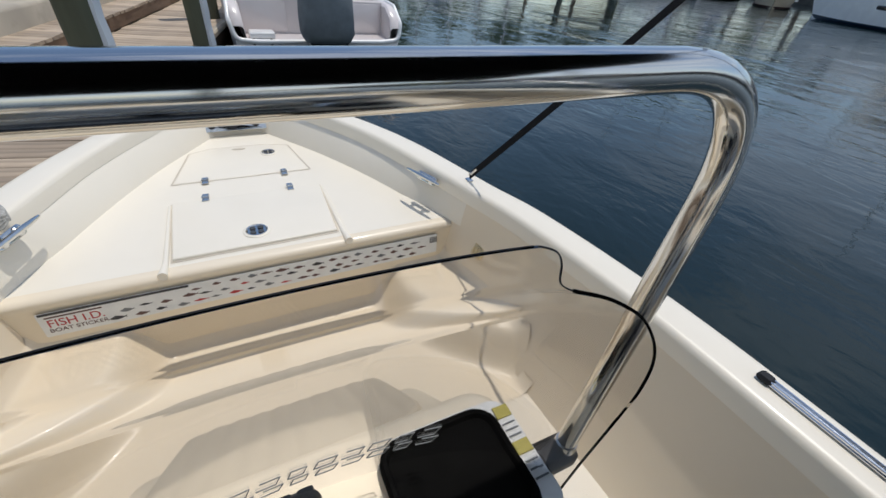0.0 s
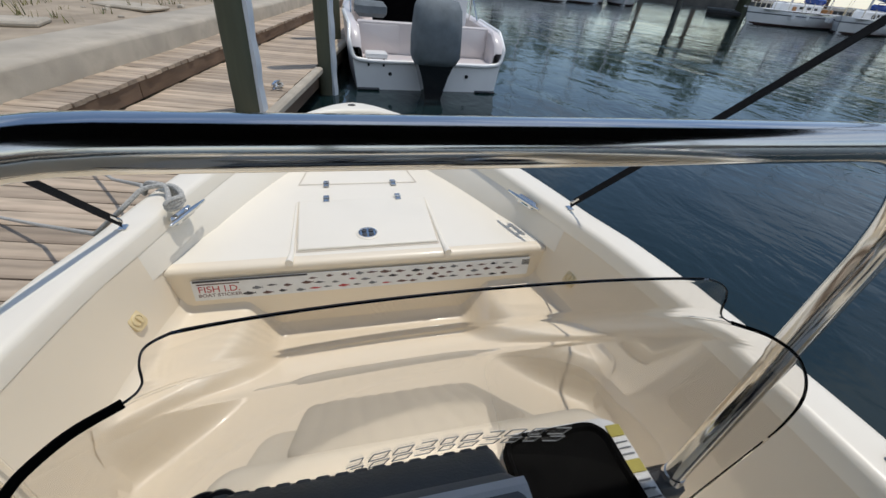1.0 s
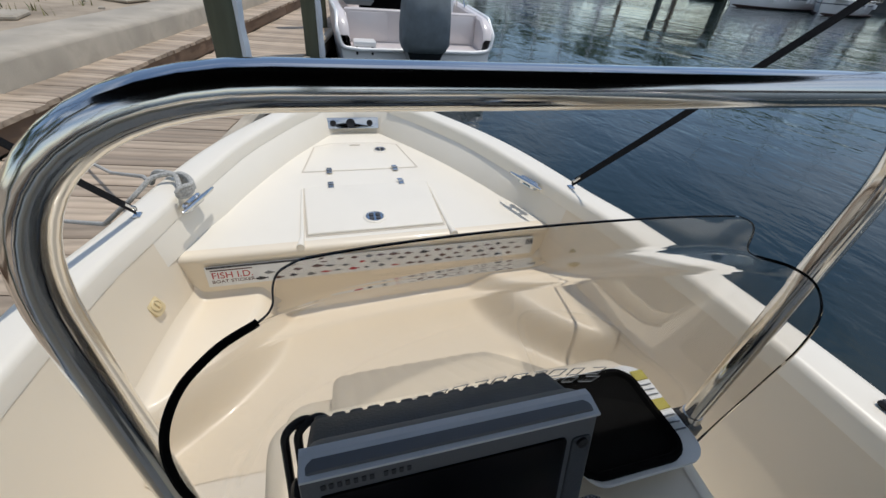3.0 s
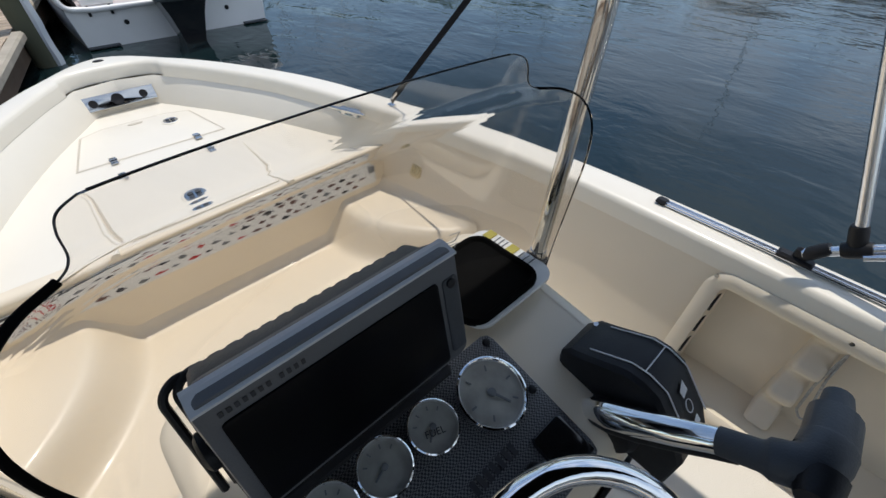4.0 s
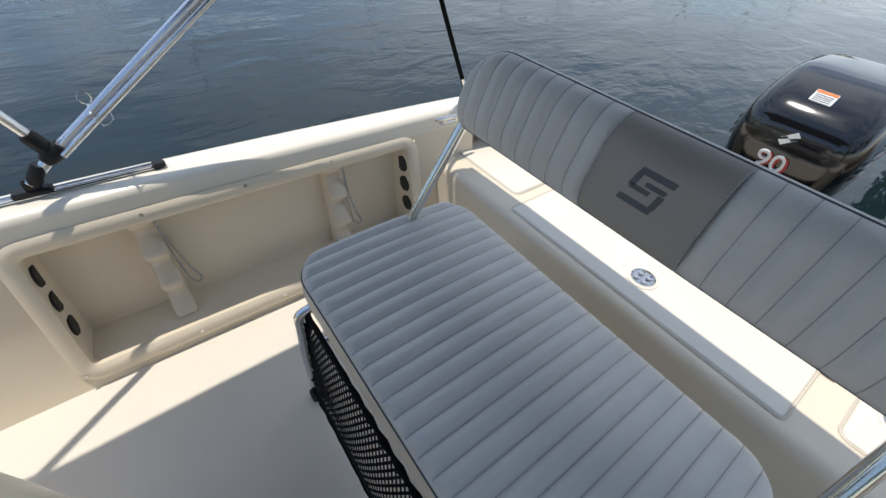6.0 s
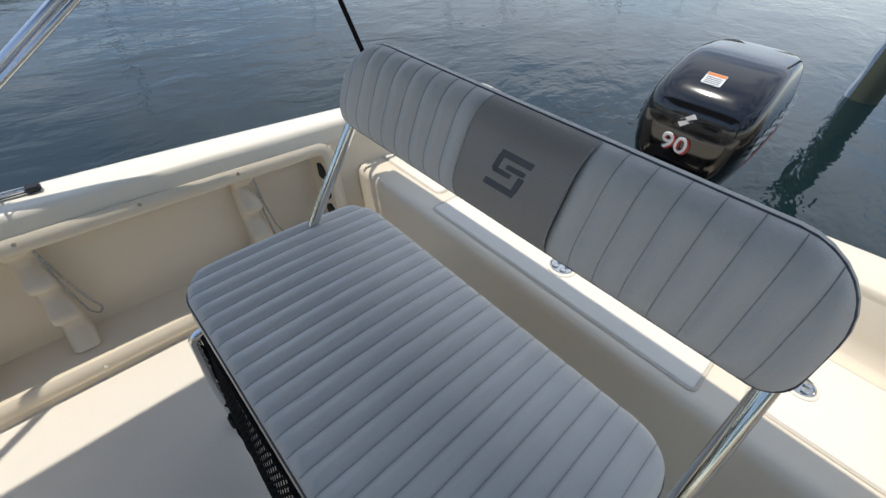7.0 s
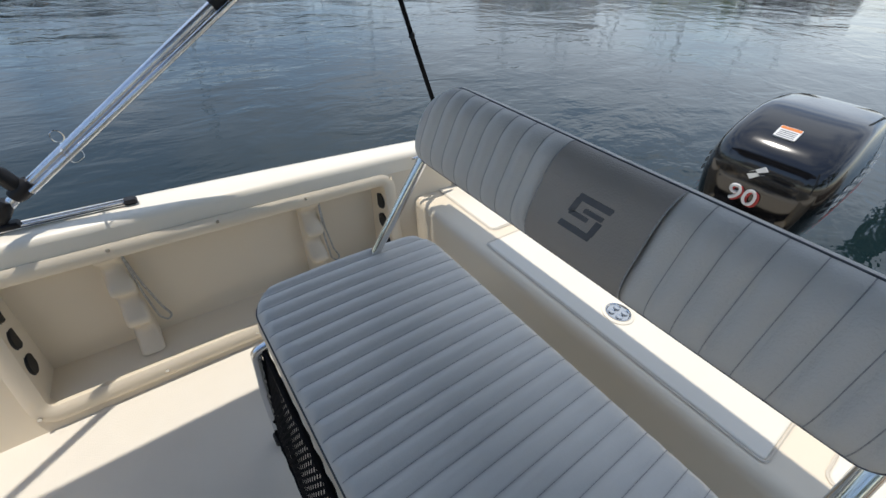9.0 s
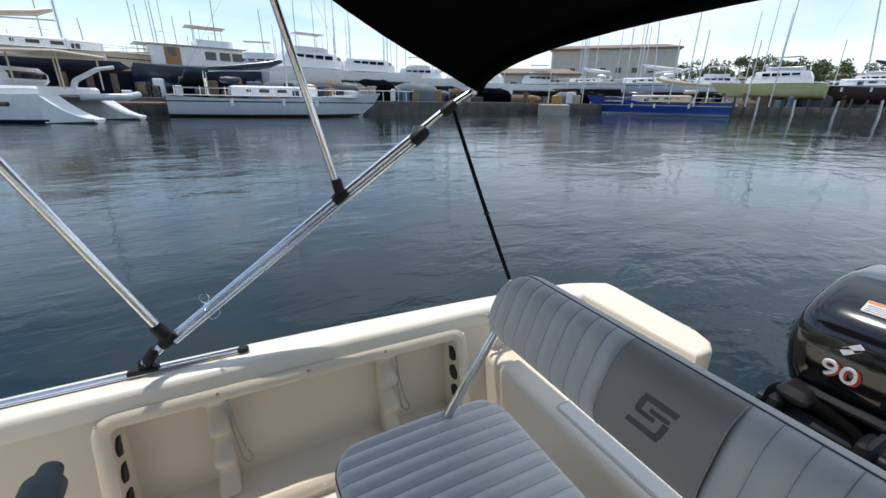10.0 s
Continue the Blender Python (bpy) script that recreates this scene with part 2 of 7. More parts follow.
def part(name, bm, material, parent=None, label="", angle=40, recalc=True):
    """One mesh object under a thing or a part; the bmesh is in world metres."""
    if recalc:
        finish(bm, angle)
    o = ORIGIN.get(parent.name, Vector()) if parent else Vector()
    bm.transform(Matrix.Translation(-o))
    me = bpy.data.meshes.new(name)
    bm.to_mesh(me)
    bm.free()
    for k in (material if isinstance(material, (list, tuple)) else [material]):
        me.materials.append(M[k])
    ob = new(name, me)
    if parent:
        ob.parent = parent
        ORIGIN[ob.name] = o
    if label:
        ob["label"] = label
    return ob


def BM():
    return bmesh.new()


def ngon(bm, pts, mi=0):
    f = bm.faces.new([bm.verts.new(p) for p in pts])
    f.material_index = mi
    return f


def loft(bm, rings, closed=True, caps=(True, True), mi=0):
    vs = [[bm.verts.new(p) for p in r] for r in rings]
    n = len(vs[0])
    for a, b in zip(vs, vs[1:]):
        for i in range(n if closed else n - 1):
            j = (i + 1) % n
            q = [a[i], a[j], b[j], b[i]]
            try:
                bm.faces.new(q).material_index = mi
            except ValueError:
                pass
    if closed and caps[0]:
        bm.faces.new(vs[0]).material_index = mi
    if closed and caps[1]:
        bm.faces.new(vs[-1]).material_index = mi
    return vs


def rrect(cx, cy, w, h, r, n=4):
    pts = []
    r = min(r, w / 2 - 1e-4, h / 2 - 1e-4)
    for k, (sx, sy) in enumerate(((1, 1), (-1, 1), (-1, -1), (1, -1))):
        for i in range(n + 1):
            a = radians(90 * k + 90 * i / n)
            pts.append((cx + sx * (w / 2 - r) + r * math.cos(a), cy + sy * (h / 2 - r) + r * math.sin(a)))
    return pts


def shrink(pts, d):
    """Offset a closed convex outline inwards by d, by its edge normals."""
    n = len(pts)
    area = sum(pts[i][0] * pts[(i + 1) % n][1] - pts[(i + 1) % n][0] * pts[i][1] for i in range(n))
    s = 1 if area > 0 else -1
    out = []
    for i in range(n):
        a, b, c = Vector(pts[i - 1]), Vector(pts[i]), Vector(pts[(i + 1) % n])
        n1, n2 = (b - a).orthogonal().normalized() * s, (c - b).orthogonal().normalized() * s
        m = n1 + n2
        m = m.normalized() if m.length > 1e-6 else n1
        out.append(tuple(b + m * d / max(0.4, m.dot(n1))))
    return out


def plate(bm, pts, z0, z1, bev=0.0, mtx=None, mi=0, segs=2):
    """A flat plate of a 2D outline from z0 up to z1, its upper edge rounded by bev."""
    rings = [[(x, y, z0) for x, y in pts]]
    if bev:
        for k in range(segs + 1):
            a = radians(90 * k / segs)
            q = shrink(pts, bev * (1 - math.cos(a)))
            rings.append([(x, y, z1 - bev + bev * math.sin(a)) for x, y in q])
    else:
        rings.append([(x, y, z1) for x, y in pts])
    if mtx:
        rings = [[mtx @ Vector(p) for p in r] for r in rings]
    return loft(bm, rings, mi=mi)


def box(bm, c, s, bev=0.004, mtx=None, mi=0):
    x, y, z = c
    m = Matrix.Translation(c)
    if mtx:
        m = m @ mtx
    r = min(bev, min(s) * 0.45)
    pts = rrect(0, 0, s[0], s[1], max(r, 0.0005), 2)
    hz = s[2] / 2
    rings = [[(px, py, -hz + r) for px, py in pts], [(px, py, hz - r) for px, py in pts]]
    lo, hi = shrink(pts, r * 0.9), shrink(pts, r * 0.9)
    rings = [[(px, py, -hz) for px, py in lo]] + rings + [[(px, py, hz) for px, py in hi]]
    loft(bm, [[m @ Vector(p) for p in q] for q in rings], mi=mi)


def tube(bm, pts, r, n=12, closed=False, mi=0, squash=1.0):
    """Sweep a round section along a polyline; r is a number or one per point."""
    pts = [Vector(p) for p in pts]
    k = len(pts)
    tan = []
    for i in range(k):
        a = pts[i - 1] if (i > 0 or closed) else pts[i]
        b = pts[(i + 1) % k] if (i < k - 1 or closed) else pts[i]
        tan.append((b - a).normalized())
    u = tan[0].orthogonal().normalized()
    rings = []
    for i in range(k):
        if i:
            u = (tan[i - 1].rotation_difference(tan[i])) @ u
        u = (u - tan[i] * u.dot(tan[i])).normalized()
        v = tan[i].cross(u)
        rad = r
        if isinstance(r, (list, tuple)):
            f = i / max(1, k - 1) * (len(r) - 1)
            a = min(int(f), len(r) - 2)
            rad = r[a] + (r[a + 1] - r[a]) * (f - a)
        rings.append([pts[i] + (u * math.cos(2 * math.pi * j / n) + v * squash * math.sin(2 * math.pi * j / n)) * rad for j in range(n)])
    if closed:
        rings.append(rings[0])
        vs = [[bm.verts.new(p) for p in q] for q in rings[:-1]]
        # close with the best matching twist
        last, first = vs[-1], vs[0]
        sh = min(range(n), key=lambda s: (last[0].co - first[s].co).length)
        vs.append(first[sh:] + first[:sh])
        for a, b in zip(vs, vs[1:]):
            for j in range(n):
                q = (j + 1) % n
                bm.faces.new((a[j], a[q], b[q], b[j])).material_index = mi
        return
    loft(bm, rings, mi=mi)


def lathe(bm, prof, n=24, mtx=None, mi=0, cap=True):
    """Turn (radius, height) pairs about z."""
    mtx = mtx or Matrix()
    rings = [[mtx @ Vector((r * math.cos(2 * math.pi * i / n), r * math.sin(2 * math.pi * i / n), h)) for i in range(n)] for r, h in prof]
    loft(bm, rings, caps=(cap, cap), mi=mi)


def bend(pts, rad, n=6):
    """A polyline with its inner corners rounded by rad."""
    pts = [Vector(p) for p in pts]
    out = [pts[0]]
    for a, b, c in zip(pts, pts[1:], pts[2:]):
        d1, d2 = (a - b).normalized(), (c - b).normalized()
        half = d1.angle(d2) / 2
        t = min(rad / math.tan(half), (a - b).length * 0.49, (c - b).length * 0.49)
        p, q = b + d1 * t, b + d2 * t
        for i in range(n + 1):
            s = i / n
            out.append((1 - s) ** 2 * p + 2 * s * (1 - s) * b + s * s * q)
    out.append(pts[-1])
    return out


def curve_at(table, y):
    """Smooth interpolation in a table of (y, value)."""
    if y <= table[0][0]:
        return table[0][1]
    for k in range(len(table) - 1):
        if y <= table[k + 1][0]:
            y0, v0 = table[k]
            y1, v1 = table[k + 1]
            ya, va = table[max(0, k - 1)]
            yb, vb = table[min(len(table) - 1, k + 2)]
            m0 = (v1 - va) / max(1e-6, y1 - ya) if k else (v1 - v0) / (y1 - y0)
            m1 = (vb - v0) / max(1e-6, yb - y0) if k + 2 < len(table) else (v1 - v0) / (y1 - y0)
            h = y1 - y0
            s = (y - y0) / h
            return (2 * s ** 3 - 3 * s * s + 1) * v0 + (s ** 3 - 2 * s * s + s) * h * m0 + (3 * s * s - 2 * s ** 3) * v1 + (s ** 3 - s * s) * h * m1
    return table[-1][1]


def letters(name, body, size, mtx, material, parent, label="", depth=0.0004, squeeze=1.0):
    cu = bpy.data.curves.new(name, "FONT")
    cu.body, cu.size, cu.align_x, cu.align_y, cu.extrude = body, size, "CENTER", "CENTER", depth
    tmp = bpy.data.objects.new(name, cu)
    scene.collection.objects.link(tmp)
    bpy.context.view_layer.update()
    me = bpy.data.meshes.new_from_object(tmp.evaluated_get(bpy.context.evaluated_depsgraph_get()))
    bpy.data.objects.remove(tmp)
    bm = BM()
    bm.from_mesh(me)
    bm.transform(mtx @ Matrix.Diagonal((squeeze, 1, 1, 1)))
    return part(name, bm, material, parent, label, recalc=False)


def facing(o, n, ax):
    """The pose whose z looks along n, its x as near to ax as can be."""
    n = Vector(n).normalized()
    ax = Vector(ax)
    ax = (ax - n * ax.dot(n)).normalized()
    return axes(o, ax, n.cross(ax))


def axes(o, ax, ay):
    """The pose whose x and y run along ax and ay."""
    ax = Vector(ax).normalized()
    az = ax.cross(Vector(ay)).normalized()
    ay = az.cross(ax)
    m = Matrix((ax, ay, az)).transposed().to_4x4()
    m.translation = o
    return m


# ---- levels ----
WATER, FLOOR, BOWDECK, AFTDECK, TOP = -0.30, 0.19, 0.505, 0.495, 0.66
OUT = [(-0.95, 0.80), (-0.8, 0.865), (-0.46, 0.905), (0, 0.935), (0.5, 0.955), (1.1, 0.955), (1.4, 0.935), (1.8, 0.875), (2.0, 0.815), (2.4, 0.70), (2.65, 0.595), (2.95, 0.42), (3.15, 0.265), (3.3, 0.115), (3.36, 0.0)]
INN = [(-0.95, 0.70), (-0.46, 0.80), (0, 0.82), (0.5, 0.83), (1.1, 0.83), (1.4, 0.815), (1.8, 0.755), (2.0, 0.70), (2.4, 0.575), (2.65, 0.475), (2.95, 0.30), (3.1, 0.19)]


def out_x(y):
    return max(0.0, curve_at(OUT, y))


def inn_x(y):
    return max(0.0, curve_at(INN, y))


# ---- water ----
bm = BM()
ngon(bm, [(-900, -900, WATER), (900, -900, WATER), (900, 900, WATER), (-900, 900, WATER)])
tagged(part("water", bm, "water"), "dark blue green harbour water with small ripples", "water", kind="structure")

# ---- the boat ----
boat = thing("motorboat", (0, 0, WATER), "small cream fibreglass centre console boat moored at a dock", "boat")

# outer hull
bm = BM()
ys = [-0.95, -0.8, -0.46, 0, 0.5, 1.1, 1.4, 1.8, 2.0, 2.2, 2.4, 2.65, 2.8, 2.95, 3.05, 3.15, 3.22, 3.3, 3.345]
rings = []
for y in ys:
    o = out_x(y)
    flare = 0.90 if y < 1 else 0.90 - 0.25 * ((y - 1) / 2.36) ** 1.5
    prof = [(o, 0.648), (o + 0.012, 0.63), (o + 0.014, 0.60), (o, 0.585), (o * (0.5 + flare / 2), 0.2), (o * flare, WATER), (o * flare * 0.8, WATER - 0.12), (0.001, WATER - 0.3 + 0.25 * max(0, (y - 1) / 2.4))]
    rings.append([(x, y, z) for x, z in prof] + [(-x, y, z) for x, z in prof[::-1]])
loft(bm, rings, closed=False)
ngon(bm, rings[0] + [(-0.40, -0.95, 0.648), (-0.36, -0.95, 0.43), (0.36, -0.95, 0.43), (0.40, -0.95, 0.648)])
part("hull_shell", bm, "gel", boat, "cream hull side with rounded rub strip")

# gunwale: one rounded cap from the stern round the bow
bm = BM()
side = [(-0.95 + 0.05 * i) for i in range(81)] + [3.08, 3.1]
rings = []
for y in side:
    o, i = out_x(y), inn_x(y)
    rings.append((Vector((o, y)), Vector((i, y))))
for ox, oy, iy in ((0.225, 3.19, 3.13), (0.18, 3.24, 3.165), (0.12, 3.297, 3.18), (0.06, 3.335, 3.185)):
    rings.append((Vector((ox, oy)), Vector((ox * 0.85, iy))))
rings.append((Vector((0, 3.355)), Vector((0, 3.185))))
full = rings + [(Vector((-a.x, a.y)), Vector((-b.x, b.y))) for a, b in rings[-2::-1]]
sec = []
for a, b in full:
    d = (b - a)
    w = d.length
    d = d / w
    rise = TOP + 0.025 * max(0, (a.y - 2.0) / 1.35)
    prof = [(0.0, rise - 0.03), (0.003, rise - 0.012), (0.012, rise - 0.003), (0.03, rise), (w - 0.022, rise + 0.001), (w - 0.011, rise - 0.002), (w - 0.004, rise - 0.008), (w, rise - 0.018), (w + 0.003, rise - 0.06)]
    sec.append([(a.x + d.x * s, a.y + d.y * s, z) for s, z in prof])
loft(bm, sec, closed=False)
part("gunwale", bm, "deckwhite", boat, "smooth white gunwale cap", angle=60)


# inner walls of the cockpit; the starboard one has a recessed rod locker
def floor_x(y):
    return curve_at([(-0.4, 0.70), (0, 0.71), (1.0, 0.70), (1.4, 0.68), (1.7, 0.655), (1.95, 0.625), (2.1, 0.60)], y)


def wall_point(y, z, sgn=1):
    """On the inner wall: it leans outwards and turns into the floor with a cove."""
    t = (TOP - 0.06 - z) / (TOP - 0.06 - FLOOR)
    top, bot = inn_x(y) - 0.001, floor_x(y)
    x = top + (bot - top) * (t * 0.75 + 0.25 * t ** 3)
    return Vector((sgn * x, y, z))


PY0, PY1, PZ0, PZ1 = -0.225, 0.808, 0.245, 0.570
for sgn, name in ((1, "wall_starboard"), (-1, "wall_port")):
    bm = BM()
    yy = [-0.5, -0.4, -0.3, PY0, -0.1, 0.05, 0.2, 0.35, 0.5, 0.65, PY1, 0.9, 1.0, 1.1, 1.2, 1.3, 1.4, 1.5, 1.6, 1.7, 1.8, 1.9, 2.0, 2.1]
    zz = [TOP - 0.06, PZ1, 0.5, 0.42, 0.34, PZ0, 0.215, FLOOR - 0.002]
    g = [[bm.verts.new(wall_point(y, z, sgn)) for z in zz] for y in yy]
    for a in range(len(yy) - 1):
        for b in range(len(zz) - 1):
            if sgn == 1 and PY0 <= yy[a] < PY1 and PZ0 < zz[b] <= PZ1:
                continue
            bm.faces.new((g[a][b], g[a + 1][b], g[a + 1][b + 1], g[a][b + 1]))
    part(name, bm, "gel", boat, "cream cockpit side wall", angle=60)

# the locker's recess
bm = BM()


def pk(y, z, d):
    p = wall_point(y, z)
    return Vector((p.x + d, y, z))


D0, D1 = 0.075, 0.12
ringo = [pk(PY0, PZ0, 0), pk(PY1, PZ0, 0), pk(PY1, PZ1, 0), pk(PY0, PZ1, 0)]
ringi = [pk(PY0 + 0.015, PZ0 + 0.012, D1), pk(PY1 - 0.015, PZ0 + 0.012, D1), pk(PY1 - 0.015, PZ1 - 0.005, D0), pk(PY0 + 0.015, PZ1 - 0.005, D0)]
loft(bm, [ringo, ringi], caps=(False, True))
pocket = part("rod_locker", bm, "gel", boat, "recessed cream rod locker with two racks")
# rounded frame round it
bm = BM()
c2 = rrect((PY0 + PY1) / 2, (PZ0 + PZ1) / 2, PY1 - PY0 + 0.03, PZ1 - PZ0 + 0.03, 0.035, 5)
rings = []
for off, h in ((0.022, 0.0), (0.022, 0.007), (0.012, 0.013), (-0.008, 0.013), (-0.018, 0.006), (-0.02, -0.02)):
    q = shrink(c2, -off)
    rings.append([wall_point(y, z) + Vector((-h, 0, 0.3 * h)) for y, z in q])
loft(bm, rings, caps=(False, False))
part("locker_frame", bm, "gel", boat, "rounded cream locker frame")
for y, z in ((PY1 + 0.02, PZ1 + 0.018), (PY0 - 0.02, PZ1 + 0.018), (PY1 + 0.02, PZ0 - 0.01), (0.55, PZ1 + 0.022), (0.3, PZ1 + 0.022), (0.05, PZ1 + 0.022), (0.3, PZ0 - 0.02), (0.55, PZ0 - 0.02)):
    p = wall_point(y, z) + Vector((-0.013, 0, 0.004))
    bm = BM()
    lathe(bm, [(0.005, -0.004), (0.005, 0.001), (0.003, 0.002)], 8, axes(p, (0, 1, 0), (0.25, 0, 1)))
    part("screw", bm, "steel", boat)
# racks: scalloped ribs with a cord
for yr in (0.565, 0.035):
    bm = BM()
    zs = [PZ0 + 0.01 + (PZ1 - PZ0 - 0.015) * k / 24 for k in range(25)]
    rings = []
    for k, z in enumerate(zs):
        depth = 0.072 - 0.050 * (0.5 - 0.5 * math.cos(2 * math.pi * (k / 24) * 3.0))
        p = wall_point(yr, z)
        back = p.x + D1 - 0.012 - 0.04 * (z - PZ0) / (PZ1 - PZ0)
        f = back - depth
        w = 0.029
        rings.append([(back + 0.01, yr - w, z), (f + 0.008, yr - w, z), (f, yr - w + 0.01, z), (f, yr + w - 0.01, z), (f + 0.008, yr + w, z), (back + 0.01, yr + w, z)])
    loft(bm, rings)
    rack = part("rod_rack", bm, "gel", pocket, "scalloped cream rod rack", angle=70)
    bm = BM()
    p = wall_point(yr, PZ1 - 0.02)
    tube(bm, bend([(p.x + 0.02, yr - 0.03, PZ1 - 0.01), (p.x + 0.022, yr - 0.042, 0.45), (p.x + 0.015, yr - 0.06, 0.36), (p.x + 0.005, yr - 0.075, 0.325), (p.x, yr - 0.062, 0.313), (p.x + 0.008, yr - 0.045, 0.33), (p.x + 0.018, yr - 0.034, 0.42), (p.x + 0.02, yr - 0.030, PZ1 - 0.01)], 0.02, 4), 0.0030, 6)
    part("cord", bm, "rope", pocket, "thin bungee cord")
# holes in the locker's ends
for ye, s in ((PY0 + 0.005, 1), (PY1 - 0.006, -1)):
    for z, r in ((0.495, 0.031), (0.42, 0.031), (0.345, 0.031)):
        bm = BM()
        p = wall_point(ye, z)
        lathe(bm, [(r, 0.0), (r, 0.0035), (r * 0.93, 0.004), (r * 0.9, -0.004)], 20, axes((p.x + 0.036, ye, z), (1, 0, 0), (0, 0, s)) @ pose(0, 0, 0.0, 0, 0, 0))
        part("rod_hole", bm, "dark", pocket, "round dark rod hole")

# floor
bm = BM()
yy = [-0.40 + 0.1 * i for i in range(25)]
pts = [(floor_x(y) + 0.004, y, FLOOR) for y in yy] + [(-floor_x(y) - 0.004, y, FLOOR) for y in yy[::-1]]
ngon(bm, pts)
tagged(part("cockpit_floor", bm, "nonskid", boat, "off-white nonskid cockpit floor"))

# bow deck
deck_edge = [(1.99, 0.655), (2.2, 0.595), (2.4, 0.52), (2.6, 0.43), (2.8, 0.325), (3.0, 0.20), (3.1, 0.135), (3.13, 0.11)]
bm = BM()
ngon(bm, [(x + 0.04, y, BOWDECK) for y, x in [(2.08, 0.66)] + deck_edge[1:]] + [(-x - 0.04, y, BOWDECK) for y, x in deck_edge[:0:-1] + [(2.08, 0.66)]])
part("bow_deck", bm, "deckwhite", boat, "white raised bow deck")
# coved bulwark between deck and gunwale
bm = BM()
pro = []
for y in [2.0 + 0.05 * k for k in range(23)]:
    e = curve_at([(b, a) for b, a in deck_edge], y)
    t = inn_x(y)
    pro.append(((e, y), (t, y)))
pro.append(((0.11, 3.13), (0.16, 3.145)))
pro.append(((0.0, 3.135), (0.0, 3.18)))
for sgn in (1, -1):
    rows = []
    for (e, ye), (t, yt) in pro:
        row = []
        mix = max(0.0, min(1.0, (ye - 2.0) / 0.3))
        for k in range(9):
            s = k / 8
            f = s ** 1.12
            h = BOWDECK - 0.001 + (TOP - 0.058 + 0.025 * max(0, (yt - 2.0) / 1.35) - BOWDECK) * (0.35 * (1 - (1 - s) ** 1.6) + 0.65 * s)
            p = Vector((sgn * (e + (t - e) * f), ye + (yt - ye) * f, h))
            if mix < 1:
                p = wall_point(ye, h, sgn).lerp(p, mix)
            row.append(p)
        rows.append(row)
    loft(bm, rows, closed=False)
part("bulwark", bm, "deckwhite", boat, "coved inner side of the bow", angle=70)

# riser under the deck's aft edge
bm = BM()
rows = []
for k in range(41):
    x = -0.70 + 0.035 * k
    rows.append([(x, 2.085, BOWDECK), (x, 2.062, BOWDECK - 0.001), (x, 2.047, BOWDECK - 0.006), (x, 2.040, BOWDECK - 0.018), (x, 2.046, BOWDECK - 0.034), (x, 2.044, FLOOR + 0.10), (x, 2.046, FLOOR + 0.01)])
loft(bm, rows, closed=False)
riser = part("riser", bm, "gel", boat, "cream riser below the bow deck", angle=60)
# moulded foot of the riser: a flat step in each corner, coved into riser and walls
EDGE = [(1.50, 0.70), (1.56, 0.64), (1.70, 0.485), (1.82, 0.395), (1.90, 0.36), (1.965, 0.345), (2.05, 0.34)]


def cove(d, r):
    """Height of a quarter-round of radius r at the distance d from a wall."""
    return 0.0 if d >= r else r - math.sqrt(max(0.0, r * r - (r - max(d, 0.0)) ** 2))


bm = BM()
rows = []
for j in range(40):
    y = 1.46 + 0.59 * j / 39
    row = []
    for k in range(81):
        q = abs(k - 40) / 40
        xw = wall_point(y, FLOOR + 0.03).x
        for _ in range(3):
            d = (q * xw - curve_at(EDGE, y)) * 0.75
            u = max(0.0, min(1.0, d / 0.085))
            up = 0.138 * (u * u * (3 - 2 * u))
            z = FLOOR + 0.0025 + up + cove(xw * (1 - q), 0.04) + cove(2.047 - y, 0.05 if u < 0.5 else 0.028)
            xw = wall_point(y, FLOOR + 0.03 + 0.14 * max(0.0, min(1.0, (xw - curve_at(EDGE, y)) * 8.8))).x + 0.002
        row.append(((1 if k > 40 else -1) * q * xw, y, z))
    rows.append(row)
loft(bm, rows, closed=False)
part("corner_steps", bm, "gel", boat, "cream moulded step in each bow corner", angle=85)


def round_latch(c, r, parent, name="latch", nrm=(0, 0, 1)):
    """A flush round pull latch: white ring, steel cup, four lobes and a bar."""
    mtx = axes(c, (1, 0, 0), Vector(nrm).cross(Vector((1, 0, 0))))
    bm = BM()
    lathe(bm, [(r * 1.25, -0.001), (r * 1.25, 0.002), (r * 1.15, 0.004), (r, 0.004), (r * 0.98, 0.002)], 28, mtx)
    la = part(name, bm, "deckwhite", parent, "round white latch ring")
    bm = BM()
    lathe(bm, [(r * 0.97, 0.001), (r * 0.97, 0.005), (r * 0.9, 0.0055), (r * 0.82, 0.0025), (0.001, 0.0022)], 28, mtx)
    part("latch_cup", bm, "steel", la, "polished steel latch cup")
    bm = BM()
    for k in range(4):
        a = radians(45 + 90 * k)
        lathe(bm, [(r * 0.27, 0.002), (r * 0.27, 0.0058), (r * 0.2, 0.0064)], 14, mtx @ pose(r * 0.5 * math.cos(a), r * 0.5 * math.sin(a), 0))
    part("latch_lobe", bm, "darkgrey" if name == "latch" else "steel", la)


def hatch(name, pts, z, parent, label, h=0.012):
    """A lid with a rounded rim and a dark joint round it."""
    bm = BM()
    plate(bm, pts, z - 0.004, z + h, 0.006, segs=3)
    lid = part(name, bm, "deckwhite", parent, label)
    bm = BM()
    o = shrink(pts, -0.006)
    loft(bm, [[(x, y, z + 0.0015) for x, y in o], [(x, y, z + 0.003) for x, y in shrink(pts, -0.003)], [(x, y, z + 0.002) for x, y in pts]], caps=(False, False))
    part("hatch_gasket", bm, "vinylside", lid, "grey shadowed joint")
    return lid


